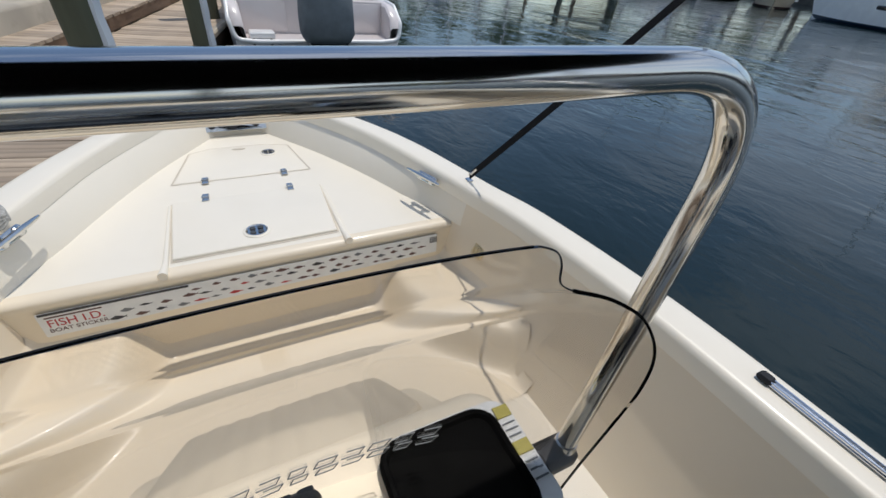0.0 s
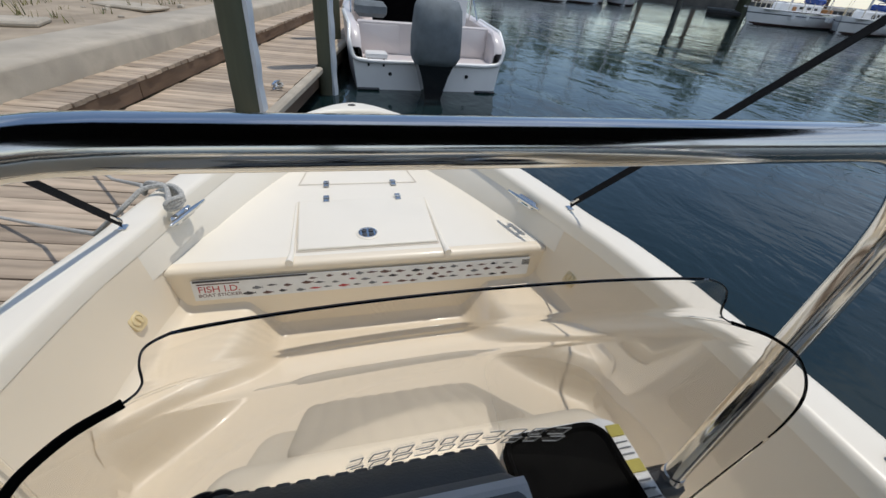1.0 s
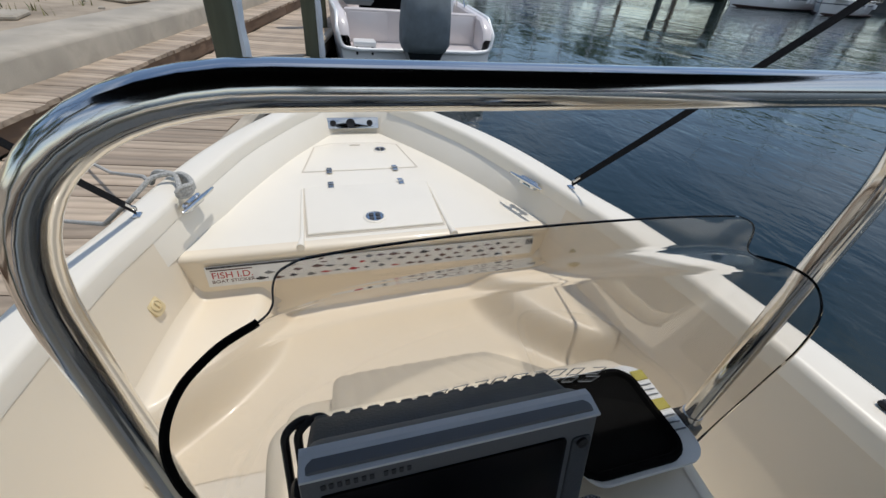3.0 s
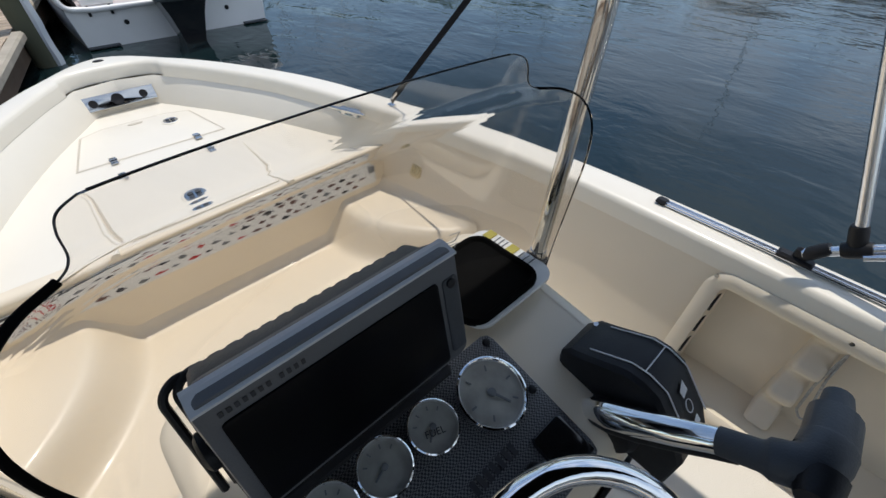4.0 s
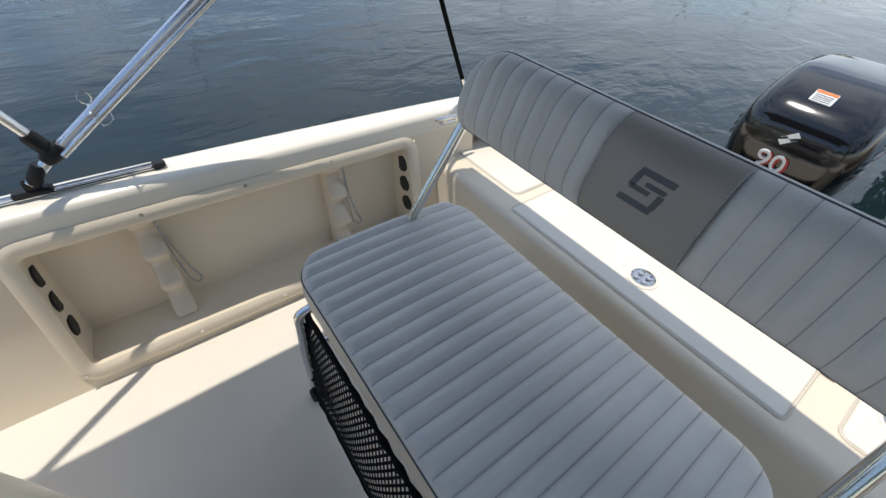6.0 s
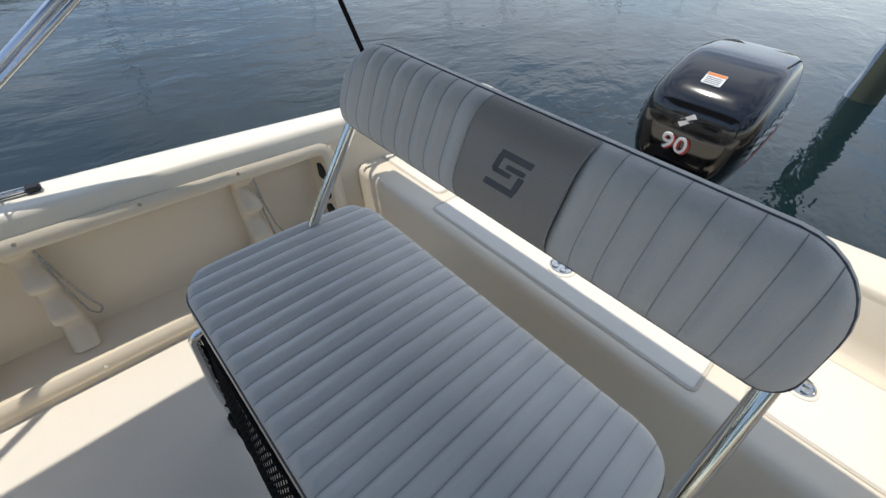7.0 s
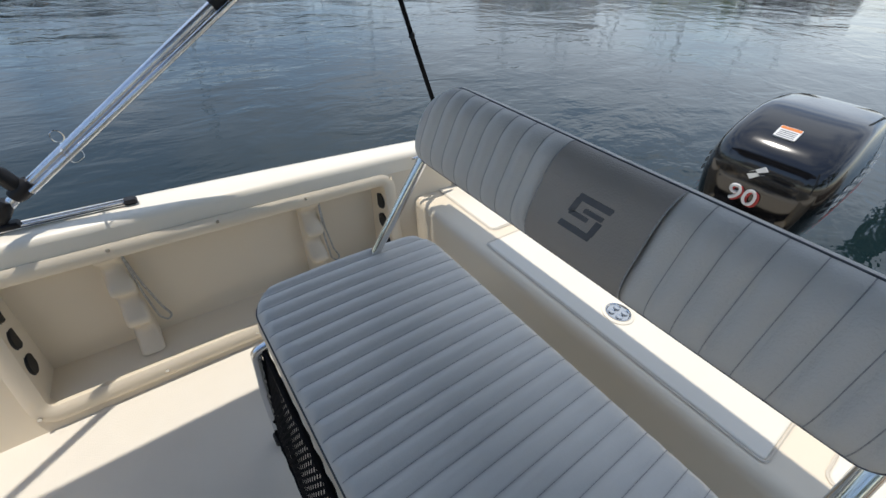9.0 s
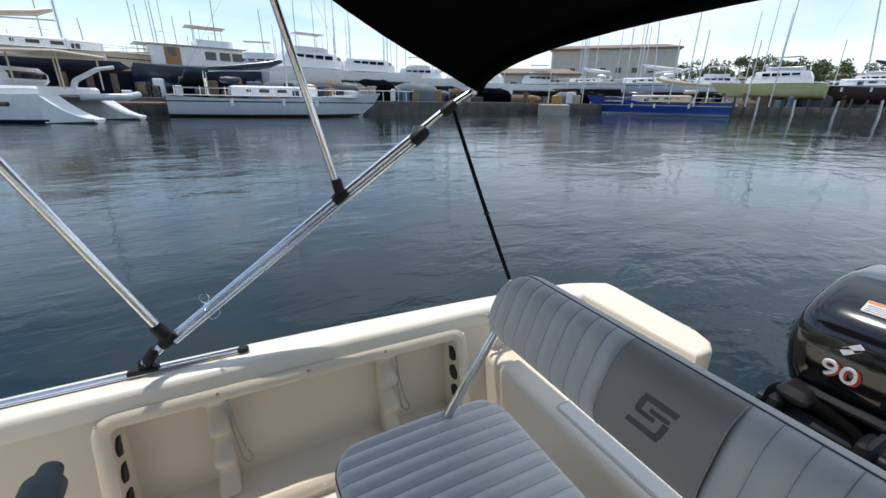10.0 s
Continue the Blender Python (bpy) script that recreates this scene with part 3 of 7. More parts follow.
def hinge(c, parent, size=0.026):
    bm = BM()
    box(bm, (c[0], c[1] - size * 0.55, c[2]), (size, size, 0.005), 0.003)
    box(bm, (c[0], c[1] + size * 0.55, c[2]), (size, size, 0.005), 0.003)
    tube(bm, [(c[0] - size / 2, c[1], c[2] + 0.003), (c[0] + size / 2, c[1], c[2] + 0.003)], 0.0045, 8)
    for dx in (-0.007, 0.007):
        for dy in (-1, 1):
            lathe(bm, [(0.003, 0.002), (0.003, 0.0035), (0.0015, 0.004)], 8, pose(c[0] + dx, c[1] + dy * size * 0.6, c[2]))
    return part("hinge", bm, "steel", parent, "small polished hinge")


aft_pts = [(0.242, 2.11), (0.258, 2.468), (-0.278, 2.465), (-0.266, 2.105)]
lid1 = hatch("hatch_lid", aft_pts, BOWDECK, boat, "white bow hatch lid with a round latch")
fwd_pts = [(0.25, 2.64), (0.20, 2.93), (0.10, 2.965), (-0.14, 2.965), (-0.225, 2.925), (-0.282, 2.637)]
lid2 = hatch("hatch_lid", fwd_pts, BOWDECK, boat, "white tapered bow hatch lid", h=0.004)
for x in (-0.166, 0.14):
    hinge((x, 2.472, BOWDECK + 0.014), lid1)
    hinge((x, 2.63, BOWDECK + 0.007), lid2)
round_latch((-0.015, 2.187, BOWDECK + 0.012), 0.036, lid1)
round_latch((0.104, 2.86, BOWDECK + 0.004), 0.03, lid2)
# drain channels either side of the aft lid
for x in (-0.285, 0.262):
    bm = BM()
    tube(bm, [(x, 2.46, BOWDECK + 0.001), (x, 2.10, BOWDECK + 0.001), (x * 1.02, 2.04, BOWDECK + 0.001)], [0.006, 0.009, 0.014], 10, squash=1)
    part("drain_lip", bm, "deckwhite", boat)
# finger dimple
bm = BM()
lathe(bm, [(0.022, 0.0), (0.022, 0.002), (0.02, 0.0025), (0.0, 0.0012)], 16, pose(-0.02, 2.93, BOWDECK + 0.0045) @ Matrix.Diagonal((1.3, 0.45, 1, 1)))
part("finger_pull", bm, "vinylside", lid2)

# light bar at the bow
bm = BM()
mt = axes((-0.012, 3.122, BOWDECK + 0.055), (1, 0, 0), (0, 0.45, 0.9))
plate(bm, rrect(0, 0, 0.29, 0.062, 0.006), -0.01, 0.006, 0.003, mt)
bar = part("bow_plate", bm, "steel", boat, "brushed steel bow plate with sockets")
for x, w in ((-0.105, 0.034), (-0.01, 0.05), (0.095, 0.034)):
    bm = BM()
    lathe(bm, [(w / 2, 0.004), (w / 2, 0.0072), (w * 0.36, 0.008), (w * 0.3, 0.0062)], 18, mt @ pose(x, 0, 0))
    part("socket", bm, "black", bar)
bm = BM()
lathe(bm, [(0.016, 0), (0.016, 0.003), (0.011, 0.006)], 16, pose(-0.01, 3.27, TOP + 0.025) @ Matrix.Diagonal((1.4, 0.8, 1, 1)))
part("bow_fitting", bm, "black", boat)

# drain fittings in the walls
for y, z, sgn in ((1.88, 0.455, -1), (1.887, 0.460, 1)):
    p = wall_point(y, z, sgn)
    mt = facing(p, (-sgn * 0.84, -0.22, 0.42), (0, 1, 0))
    bm = BM()
    plate(bm, rrect(0, 0, 0.05, 0.062, 0.016, 4), -0.006, 0.006, 0.003, mt)
    fit_ = part("drain_plug", bm, "ivory", boat, "ivory plastic twist drain plug")
    bm = BM()
    lathe(bm, [(0.019, 0.005), (0.018, 0.010), (0.014, 0.0115), (0.013, 0.009)], 18, mt)
    box(bm, mt @ Vector((0, 0, 0.011)), (0.006, 0.022, 0.008), 0.002, mt.to_3x3().to_4x4())
    part("plug_grip", bm, "ivory", fit_)

# aft deck
bm = BM()
face = []
for x in [-0.80 + 0.05 * k for k in range(33)]:
    yf = -0.335
    face.append([(x, yf + 0.045, FLOOR), (x, yf + 0.012, FLOOR + 0.012), (x, yf + 0.004, FLOOR + 0.04), (x, yf, AFTDECK - 0.03), (x, yf - 0.004, AFTDECK - 0.012), (x, yf - 0.018, AFTDECK - 0.001), (x, yf - 0.04, AFTDECK), (x, -0.73, AFTDECK), (x, -0.75, AFTDECK + 0.01), (x, -0.765, AFTDECK + (0.05 if abs(x) > 0.29 else 0.02)), (x, -0.77, (TOP - 0.03) if abs(x) > 0.29 else AFTDECK + 0.021), (x, -0.79, TOP if abs(x) > 0.29 else AFTDECK + 0.022)])
loft(bm, face, closed=False)
part("aft_deck", bm, "gel", boat, "cream aft deck with a coved front", angle=70)
for sgn in (1, -1):
    bm = BM()
    pts = [(0.27, -0.775), (0.82, -0.775), (0.84, -0.82), (0.815, -0.90), (0.78, -0.945), (0.70, -0.955), (0.36, -0.925), (0.30, -0.90), (0.27, -0.86)]
    pts = [(sgn * x, y) for x, y in pts]
    plate(bm, pts, 0.40, TOP + 0.003, 0.016, segs=3)
    part("stern_corner", bm, "gel", boat, "cream rounded stern corner")
bm = BM()
box(bm, (0, -0.86, 0.26), (0.54, 0.10, 0.40), 0.02)
part("transom", bm, "gel", boat)
mid = hatch("hatch_lid", rrect(0.018, -0.478, 0.82, 0.20, 0.012, 3), AFTDECK, boat, "cream aft hatch lid with a round latch", h=0.005)
round_latch((0.009, -0.473, AFTDECK + 0.005), 0.034, mid, "latch_")
for cx in (0.645, -0.645):
    l2 = hatch("hatch_lid", rrect(cx, -0.575, 0.34, 0.26, 0.02, 3), AFTDECK, boat, "small cream stern hatch lid", h=0.005)
    round_latch((cx + (0.003 if cx > 0 else 0.1), -0.61 if cx > 0 else -0.57, AFTDECK + 0.005), 0.03, l2, "latch_")
for c in ((0.354, -0.604), (-0.41, -0.604), (-0.70, -0.73)):
    hinge((c[0], c[1], AFTDECK + 0.006), boat, 0.03)
CX = -0.028
# ---- console ----
console = thing("console", (CX, 1.1, FLOOR), "cream moulded centre console with sloping dash", "console")


def dash_z(y):
    return 0.882 + 0.25 * (y - 0.912)


bm = BM()
rings = []
for z, x0, x1, y0, y1, r in ((FLOOR, -0.35, 0.295, 0.745, 1.46, 0.05), (0.21, -0.338, 0.283, 0.75, 1.45, 0.05), (0.30, -0.325, 0.27, 0.755, 1.44, 0.05), (0.55, -0.31, 0.255, 0.76, 1.39, 0.05), (0.60, -0.305, 0.25, 0.76, 1.345, 0.05), (0.70, -0.295, 0.24, 0.765, 1.250, 0.045), (0.80, -0.288, 0.233, 0.77, 1.172, 0.04), (0.855, -0.284, 0.228, 0.775, 1.150, 0.04), (0.885, -0.278, 0.222, 0.785, 1.14, 0.04), (0.898, -0.268, 0.212, 0.797, 1.125, 0.035), (0.902, -0.25, 0.195, 0.815, 1.11, 0.03)):
    q = rrect((x0 + x1) / 2, (y0 + y1) / 2, x1 - x0, y1 - y0, r, 5)
    cut = 0.902 - z
    rings.append([(x, y, min(z, dash_z(y) - cut * 0.6) if z > 0.8 else z) for x, y in q])
loft(bm, rings)
part("console_body", bm, "gel", console, "cream moulded body", angle=70)

# dash panel
NV = Vector((0, -0.25, 1)).normalized()


def on_dash(x, y, h=0.0):
    return Vector((x, y, dash_z(y) + 0.004)) + NV * h


mt = axes((0, 0.912, dash_z(0.912) + 0.003), (1, 0, 0), (0, 1, 0.25))
bm = BM()
pts = [(-0.26, 0.05), (-0.255, 0.056), (0.060, 0.056), (0.068, 0.052), (0.071, 0.044), (0.074, -0.112), (0.071, -0.122), (0.062, -0.126), (-0.25, -0.126), (-0.26, -0.118)]
plate(bm, pts[::-1], -0.010, 0.003, 0.001, mt)
dash = part("dash_panel", bm, "weave", console, "grey woven carbon dash panel")


def gauge(x, y, r, needle, marks, parent, word=""):
    m2 = mt @ pose(x, y - 0.912, 0.003)
    bm = BM()
    lathe(bm, [(r, 0), (r, 0.008), (r * 0.98, 0.012), (r * 0.93, 0.013), (r * 0.86, 0.010), (r * 0.85, 0.006)], 40, m2, cap=False)
    g = part("gauge", bm, "chrome", parent, "round gauge with chrome bezel and faded dial")
    bm = BM()
    lathe(bm, [(r * 0.86, 0.005), (r * 0.86, 0.007), (0.001, 0.008)], 40, m2)
    part("gauge_face", bm, "dial", g, "faded cream dial")
    bm = BM()
    box(bm, (0, 0, 0), (r * 0.07, r * 0.62, 0.001), 0.0004, m2 @ pose(0, 0, 0.0095, 0, 0, needle) @ pose(0, r * 0.24, 0))
    lathe(bm, [(r * 0.12, 0.008), (r * 0.12, 0.0105), (r * 0.08, 0.011)], 14, m2)
    for a in marks:
        box(bm, (0, 0, 0), (r * 0.05, r * 0.16, 0.0006), 0.0002, m2 @ pose(0, 0, 0.0088, 0, 0, a) @ pose(0, r * 0.66, 0))
    part("gauge_needle", bm, "greyink", g)
    if word:
        letters("gauge_word", word, r * 0.36, m2 @ pose(0, 0, 0, 0, 0, -20) @ pose(0, -r * 0.22, 0.0098), "ink", g)
    return g


gauge(0.017, 0.910, 0.0425, 205, [30, -30, 90, -90, 140, -140], dash)
gauge(-0.059, 0.925, 0.029, 130, [55, 20, -20, -55], dash, "FUEL")
gauge(-0.120, 0.927, 0.029, 110, [55, 20, -20, -55], dash)
gauge(-0.181, 0.927, 0.029, 110, [55, 20, -20, -55], dash)
# switch plate and knobs
bm = BM()
plate(bm, [(0.016, -0.070), (0.020, -0.066), (0.058, -0.066), (0.063, -0.070), (0.066, -0.118), (0.016, -0.118)][::-1], 0.002, 0.010, 0.002, mt)
part("switch_plate", bm, "blackgloss", dash, "glossy black switch plate")
for k in range(5):
    bm = BM()
    p = (-0.004 - 0.022 * k, -0.088 - 0.002 * k)
    lathe(bm, [(0.009, 0.003), (0.0095, 0.012), (0.007, 0.018), (0.004, 0.019)], 14, mt @ pose(p[0], p[1], 0))
    part("knob", bm, "black", dash, "black rubber switch knob")
bm = BM()
for k in range(7):
    box(bm, (0, 0, 0), (0.006, 0.014, 0.0008), 0.0003, mt @ pose(-0.062 + 0.0095 * k, -0.058, 0.004, 0, 0, 8 * (k % 2)))
part("maker_mark", bm, "ink", dash)
for x, y in ((0.060, 0.046), (0.062, -0.03), (-0.25, 0.045)):
    bm = BM()
    lathe(bm, [(0.005, 0.002), (0.005, 0.005), (0.003, 0.006)], 12, mt @ pose(x, y, 0))
    part("panel_screw", bm, "black", dash)

# tray with labels
bm = BM()
ZT = 0.906
plate(bm, rrect(0.140, 1.037, 0.160, 0.142, 0.025, 5), ZT - 0.004, ZT + 0.002, 0.001)
tray = part("tray_surround", bm, "label", console, "white label sheet round the tray")
bm = BM()
o = rrect(0.125, 1.037, 0.142, 0.132, 0.028, 6)
rings = [[(x, y, ZT + h) for x, y in shrink(o, d)] for d, h in ((0, 0.0), (0, 0.008), (0.003, 0.011), (0.007, 0.010), (0.010, 0.0045), (0.02, 0.004))]
loft(bm, rings)
part("tray", bm, "rubber", tray, "matt black rubber tray")
for dy in (0.052, 0.005):
    bm = BM()
    box(bm, (0.2085, 1.036 + dy, ZT + 0.003), (0.02, 0.016, 0.0012), 0.0005)
    part("label_strip", bm, "yellow", tray, "yellow warning strip")
for dy in (0.036, 0.028, 0.02, -0.012, -0.022, -0.032):
    bm = BM()
    box(bm, (0.2085, 1.036 + dy, ZT + 0.0028), (0.017, 0.0022, 0.0008), 0.0003)
    part("label_bar", bm, "greyink", tray)

# ---- chartplotter ----
plotter = thing("chartplotter", (-0.105, 0.98, 0.905), "grey chartplotter with dark screen on the console", "chartplotter")
mt2 = axes((-0.110, 0.957, 1.033), (1, 0.0, 0.0), (0.0, 0.22, 1.0))
bm = BM()
w, h = 0.218, 0.124
rings = [[mt2 @ Vector((x, y, z)) for x, y in rrect(0, 0, w * s, h * s, 0.010, 3)] for s, z in ((0.95, -0.014), (1.0, -0.006), (1.0, 0.006), (0.985, 0.012), (0.975, 0.0125))]
loft(bm, rings)
bez = part("bezel", bm, "greyplastic", plotter, "grey plastic bezel", angle=30)
bm = BM()
plate(bm, rrect(-0.007, -0.009, w * 0.83, h * 0.76, 0.004, 3), 0.011, 0.0145, 0.001, mt2)
part("screen", bm, "screen", plotter, "dark switched-off screen")
bm = BM()
plate(bm, rrect(w * 0.445, -0.008, 0.017, h * 0.70, 0.004, 3), 0.011, 0.014, 0.001, mt2)
part("key_strip", bm, "darkgrey", plotter, "dark key strip beside the screen")
bm = BM()
loft(bm, [[mt2 @ Vector((x, y, z)) for y, z in ((h * 0.505, -0.006), (h * 0.51, 0.0), (h * 0.465, 0.0155), (h * 0.45, 0.0155), (h * 0.45, 0.006), (h * 0.47, -0.006))] for x in (-w * 0.492, -w * 0.48, w * 0.48, w * 0.492)])
part("trim_strip", bm, "trimgrey", plotter, "pale grey sloping trim along the top", angle=25)
bm = BM()
for k in range(11):
    box(bm, (0, 0, 0), (0.0030, 0.0046, 0.0006), 0.0002, mt2 @ pose(-0.094 + 0.0052 * k + (0.004 if k > 6 else 0), 0.0455, 0.0130))
part("maker_mark", bm, "ink", plotter)
bm = BM()
lathe(bm, [(0.0048, 0.0125), (0.0048, 0.016), (0.003, 0.017)], 12, mt2 @ pose(w * 0.445, 0.030, 0))
part("power_button", bm, "black", plotter)
bm = BM()
rings = [[mt2 @ Vector((x, y, z)) for x, y in rrect(0, (a_ + b_) / 2, w * s, a_ - b_, 0.008, 3)] for s, a_, b_, z in ((0.965, 0.052, -0.058, -0.010), (0.96, 0.050, -0.055, -0.026), (0.945, 0.046, -0.050, -0.046), (0.93, 0.036, -0.046, -0.056))]
loft(bm, rings)
for k in range(15):
    box(bm, (0, 0, 0), (0.0105, 0.006, 0.014), 0.002, mt2 @ pose(-0.0945 + 0.0135 * k, 0.0415, -0.046, -14, 0, 0))
part("rear_case", bm, "darkgrey", plotter, "dark ribbed rear case")
bm = BM()
for sx in (-1, 1):
    lathe(bm, [(0.014, 0), (0.016, 0.003), (0.016, 0.010), (0.012, 0.013)], 14, mt2 @ pose(sx * w * 0.495, -0.012, -0.026) @ pose(0, 0, 0, 0, 90 * sx, 0))
    box(bm, (0, 0, 0), (0.006, 0.10, 0.022), 0.003, mt2 @ pose(sx * w * 0.505, -0.045, -0.026))
box(bm, (0, 0, 0), (0.19, 0.012, 0.05), 0.004, mt2 @ pose(0, -0.094, -0.026))
part("bracket", bm, "black", plotter, "black gimbal bracket")
bm = BM()
for k in range(2):
    tube(bm, bend([mt2 @ Vector((-0.088 + 0.010 * k, 0.0, -0.05)), mt2 @ Vector((-0.104 + 0.010 * k, 0.036, -0.062)), mt2 @ Vector((-0.124 + 0.010 * k, 0.030, -0.055)), mt2 @ Vector((-0.126 + 0.010 * k, -0.085, -0.05))], 0.02), 0.0035, 8)
part("cable", bm, "black", plotter)

# ---- throttle ----
throttle = thing("throttle_control", (0.165, 0.80, 0.85), "black engine control box with chrome lever", "throttle")
bm = BM()
side_ = [(0.888, 0.80), (0.890, 0.885), (0.880, 0.899), (0.865, 0.905), (0.815, 0.930), (0.795, 0.931), (0.775, 0.924), (0.735, 0.880), (0.722, 0.856), (0.722, 0.80)]
rings = []
for x, d in ((0.122, 0.010), (0.124, 0.004), (0.130, 0.0), (0.190, 0.0), (0.199, 0.004), (0.203, 0.012)):
    rings.append([(x + 0.02 * (y - 0.80), y, z) for y, z in shrink(side_, d)])
loft(bm, rings)
part("control_box", bm, "black", throttle, "black moulded control box", angle=30)
bm = BM()
for x in (0.142, 0.190):
    tube(bm, bend([(x, 0.862, 0.907), (x, 0.815, 0.9312), (x, 0.795, 0.932), (x, 0.772, 0.924), (x, 0.733, 0.880)], 0.01, 4), 0.0009, 6)
tube(bm, [(0.142, 0.80, 0.932), (0.19, 0.80, 0.932)], 0.0008, 6)
part("trim_line", bm, "white", throttle, "thin white trim line")
bm = BM()
ma = axes((0.166, 0.752, 0.9005), (1, 0, 0), (0, 0.68, 0.73))
for pts in ([(-0.006, 0.018), (0.006, 0.026), (0.008, 0.012), (-0.004, 0.008)], [(-0.004, -0.022), (0.006, -0.018), (0.007, -0.028), (-0.003, -0.030)]):
    ngon(bm, [ma @ Vector((x, y, 0.0012)) for x, y in pts])
tube(bm, [ma @ Vector((0.006 * math.cos(a), -0.004 + 0.008 * math.sin(a), 0.001)) for a in [0.525 * k for k in range(13)]], 0.0006, 5)
part("symbol", bm, "white", throttle)
bm = BM()
lathe(bm, [(0.004, 0), (0.004, 0.0015)], 10, pose(0.186, 0.878, 0.899))
part("screw", bm, "steel", throttle)
piv = Vector((0.112, 0.80, 0.845))
bm = BM()
lathe(bm, [(0.036, -0.012), (0.036, 0.002), (0.030, 0.010), (0.02, 0.012)], 24, axes(piv, (0, 1, 0), (0, 0, 1)) @ pose(0, 0, 0, 180, 0, 0))
part("pivot", bm, "black", throttle, "black round pivot")
JT = Vector((0.112, 0.713, 0.952))
bm = BM()
tube(bm, [(0.104, 0.834, 0.858), (0.103, 0.826, 0.864), (0.102, 0.805, 0.879), (0.103, 0.78, 0.899), (0.106, 0.75, 0.923), (0.110, 0.725, 0.943), (0.112, 0.708, 0.956)], [0.006, 0.013, 0.016, 0.016, 0.0145, 0.013, 0.012], 18, squash=0.62)
part("lever", bm, "chrome", throttle, "chrome lever")
bm = BM()
tube(bm, [Vector(p) + Vector((0, -0.0032, -0.0042)) for p in ((0.104, 0.834, 0.858), (0.103, 0.826, 0.864), (0.102, 0.805, 0.879), (0.103, 0.78, 0.899), (0.106, 0.75, 0.923), (0.110, 0.725, 0.943), (0.112, 0.708, 0.956))], [0.006, 0.013, 0.0163, 0.0163, 0.0148, 0.0133, 0.0123], 18, squash=0.62)
part("lever_back", bm, "black", throttle, "black underside of the lever")
bm = BM()
tube(bm, bend([JT + Vector((0.0, 0.006, -0.005)), (0.112, 0.690, 0.966), (0.120, 0.662, 0.978), (0.150, 0.660, 0.979), (0.185, 0.662, 0.978), (0.213, 0.664, 0.976)], 0.02, 5), [0.0135, 0.0145, 0.018, 0.021, 0.0215, 0.021, 0.0205, 0.020, 0.012], 16, squash=0.9)
part("grip", bm, "darkgrey", throttle, "dark grey moulded hand grip")
bm = BM()
tube(bm, [(0.094, 0.657, 0.976), (0.105, 0.657, 0.977), (0.118, 0.659, 0.978)], [0.012, 0.0165, 0.019], 14)
part("grip_end", bm, "black", throttle, "black trim switch end")

# ---- steering wheel ----
WC, WA, WR = Vector((-0.105, 0.702, 0.945)), 32, 0.128
wheel = thing("steering_wheel", WC, "polished steel steering wheel with three spokes", "steering wheel")
mw = axes(WC, (1, 0, 0), (0, math.cos(radians(WA)), math.sin(radians(WA))))
bm = BM()
tube(bm, [mw @ Vector((WR * math.cos(a), WR * math.sin(a), 0)) for a in [2 * math.pi * k / 64 for k in range(64)]], 0.0105, 14, closed=True)
part("rim", bm, "chrome", wheel, "thick polished rim")
for a in (105, 225, 345):
    bm = BM()
    a = radians(a)
    d = Vector((math.cos(a), math.sin(a), 0))
    tube(bm, bend([mw @ (d * 0.03 + Vector((0, 0, -0.035))), mw @ (d * 0.08 + Vector((0, 0, -0.026))), mw @ (d * WR)], 0.03, 5), 0.0075, 12)
    part("spoke", bm, "chrome", wheel)
bm = BM()
lathe(bm, [(0.02, -0.13), (0.03, -0.06), (0.042, -0.05), (0.042, -0.035), (0.03, -0.022), (0.001, -0.018)], 24, mw)
part("hub", bm, "black", wheel, "black round hub")
# helm cover plate on the console's aft face
bm = BM()
plate(bm, rrect(0.0, 0.0, 0.30, 0.16, 0.02, 4), 0, 0.006, 0.002, axes((0.0, 0.765, 0.70), (1, 0, 0), (0, 0, 1)))
part("helm_plate", bm, "black", console, "black helm plate")

# ---- windshield ----
DEC_Z = 0.982
shield = thing("windshield", (CX, 1.0, 0.9), "clear curved acrylic windshield edged with black trim", "windshield")


def ws(x, z):
    """On the sheet: slightly bowed in plan, the top lip folded aft."""
    y = 1.034 - 0.3 * (x - CX) ** 2 - 5.0 * max(0.0, abs(x - CX) - 0.17) ** 2
    y += 0.20 * max(0.0, 1.17 - z) * max(0.0, 1 - ((x - CX) / 0.30) ** 2)
    # a heat-bent shoulder below the lip
    u = max(0.0, min(1.0, (z - 1.148) / 0.024))
    y += 0.012 * (u * u * (3 - 2 * u)) * max(0.0, 1 - (abs(x - CX) / 0.235) ** 6)
    return Vector((x, y, z))


half = [(0.258, 0.885), (0.259, 0.95), (0.261, 1.03), (0.262, 1.085), (0.258, 1.125), (0.246, 1.152), (0.228, 1.1635), (0.205, 1.1655), (0.196, 1.172), (0.193, 1.188), (0.188, 1.197), (0.176, 1.2015)]
sm = []
for i in range(len(half) - 1):
    p0, p1, p2, p3 = (Vector(half[max(0, min(len(half) - 1, i + j))]) for j in (-1, 0, 1, 2))
    for j in range(7):
        t = j / 7
        q = 0.5 * (2 * p1 + (p2 - p0) * t + (2 * p0 - 5 * p1 + 4 * p2 - p3) * t * t + (3 * p1 - p0 - 3 * p2 + p3) * t ** 3)
        sm.append((q.x, q.y))
half = sm + [half[-1]]
right = [(CX + a, z) for a, z in half]
left = [(CX - a, z) for a, z in half]
bm = BM()
nx = 26
rows_f, rows_b = [], []
for (xr, z), (xl, _) in zip(right, left):
    rows_f.append([ws(xl + (xr - xl) * k / nx, z) for k in range(nx + 1)])
rows_b = [[p + Vector((0, 0.003, 0.0)) for p in r] for r in rows_f]
vf = [[bm.verts.new(p) for p in r] for r in rows_f]
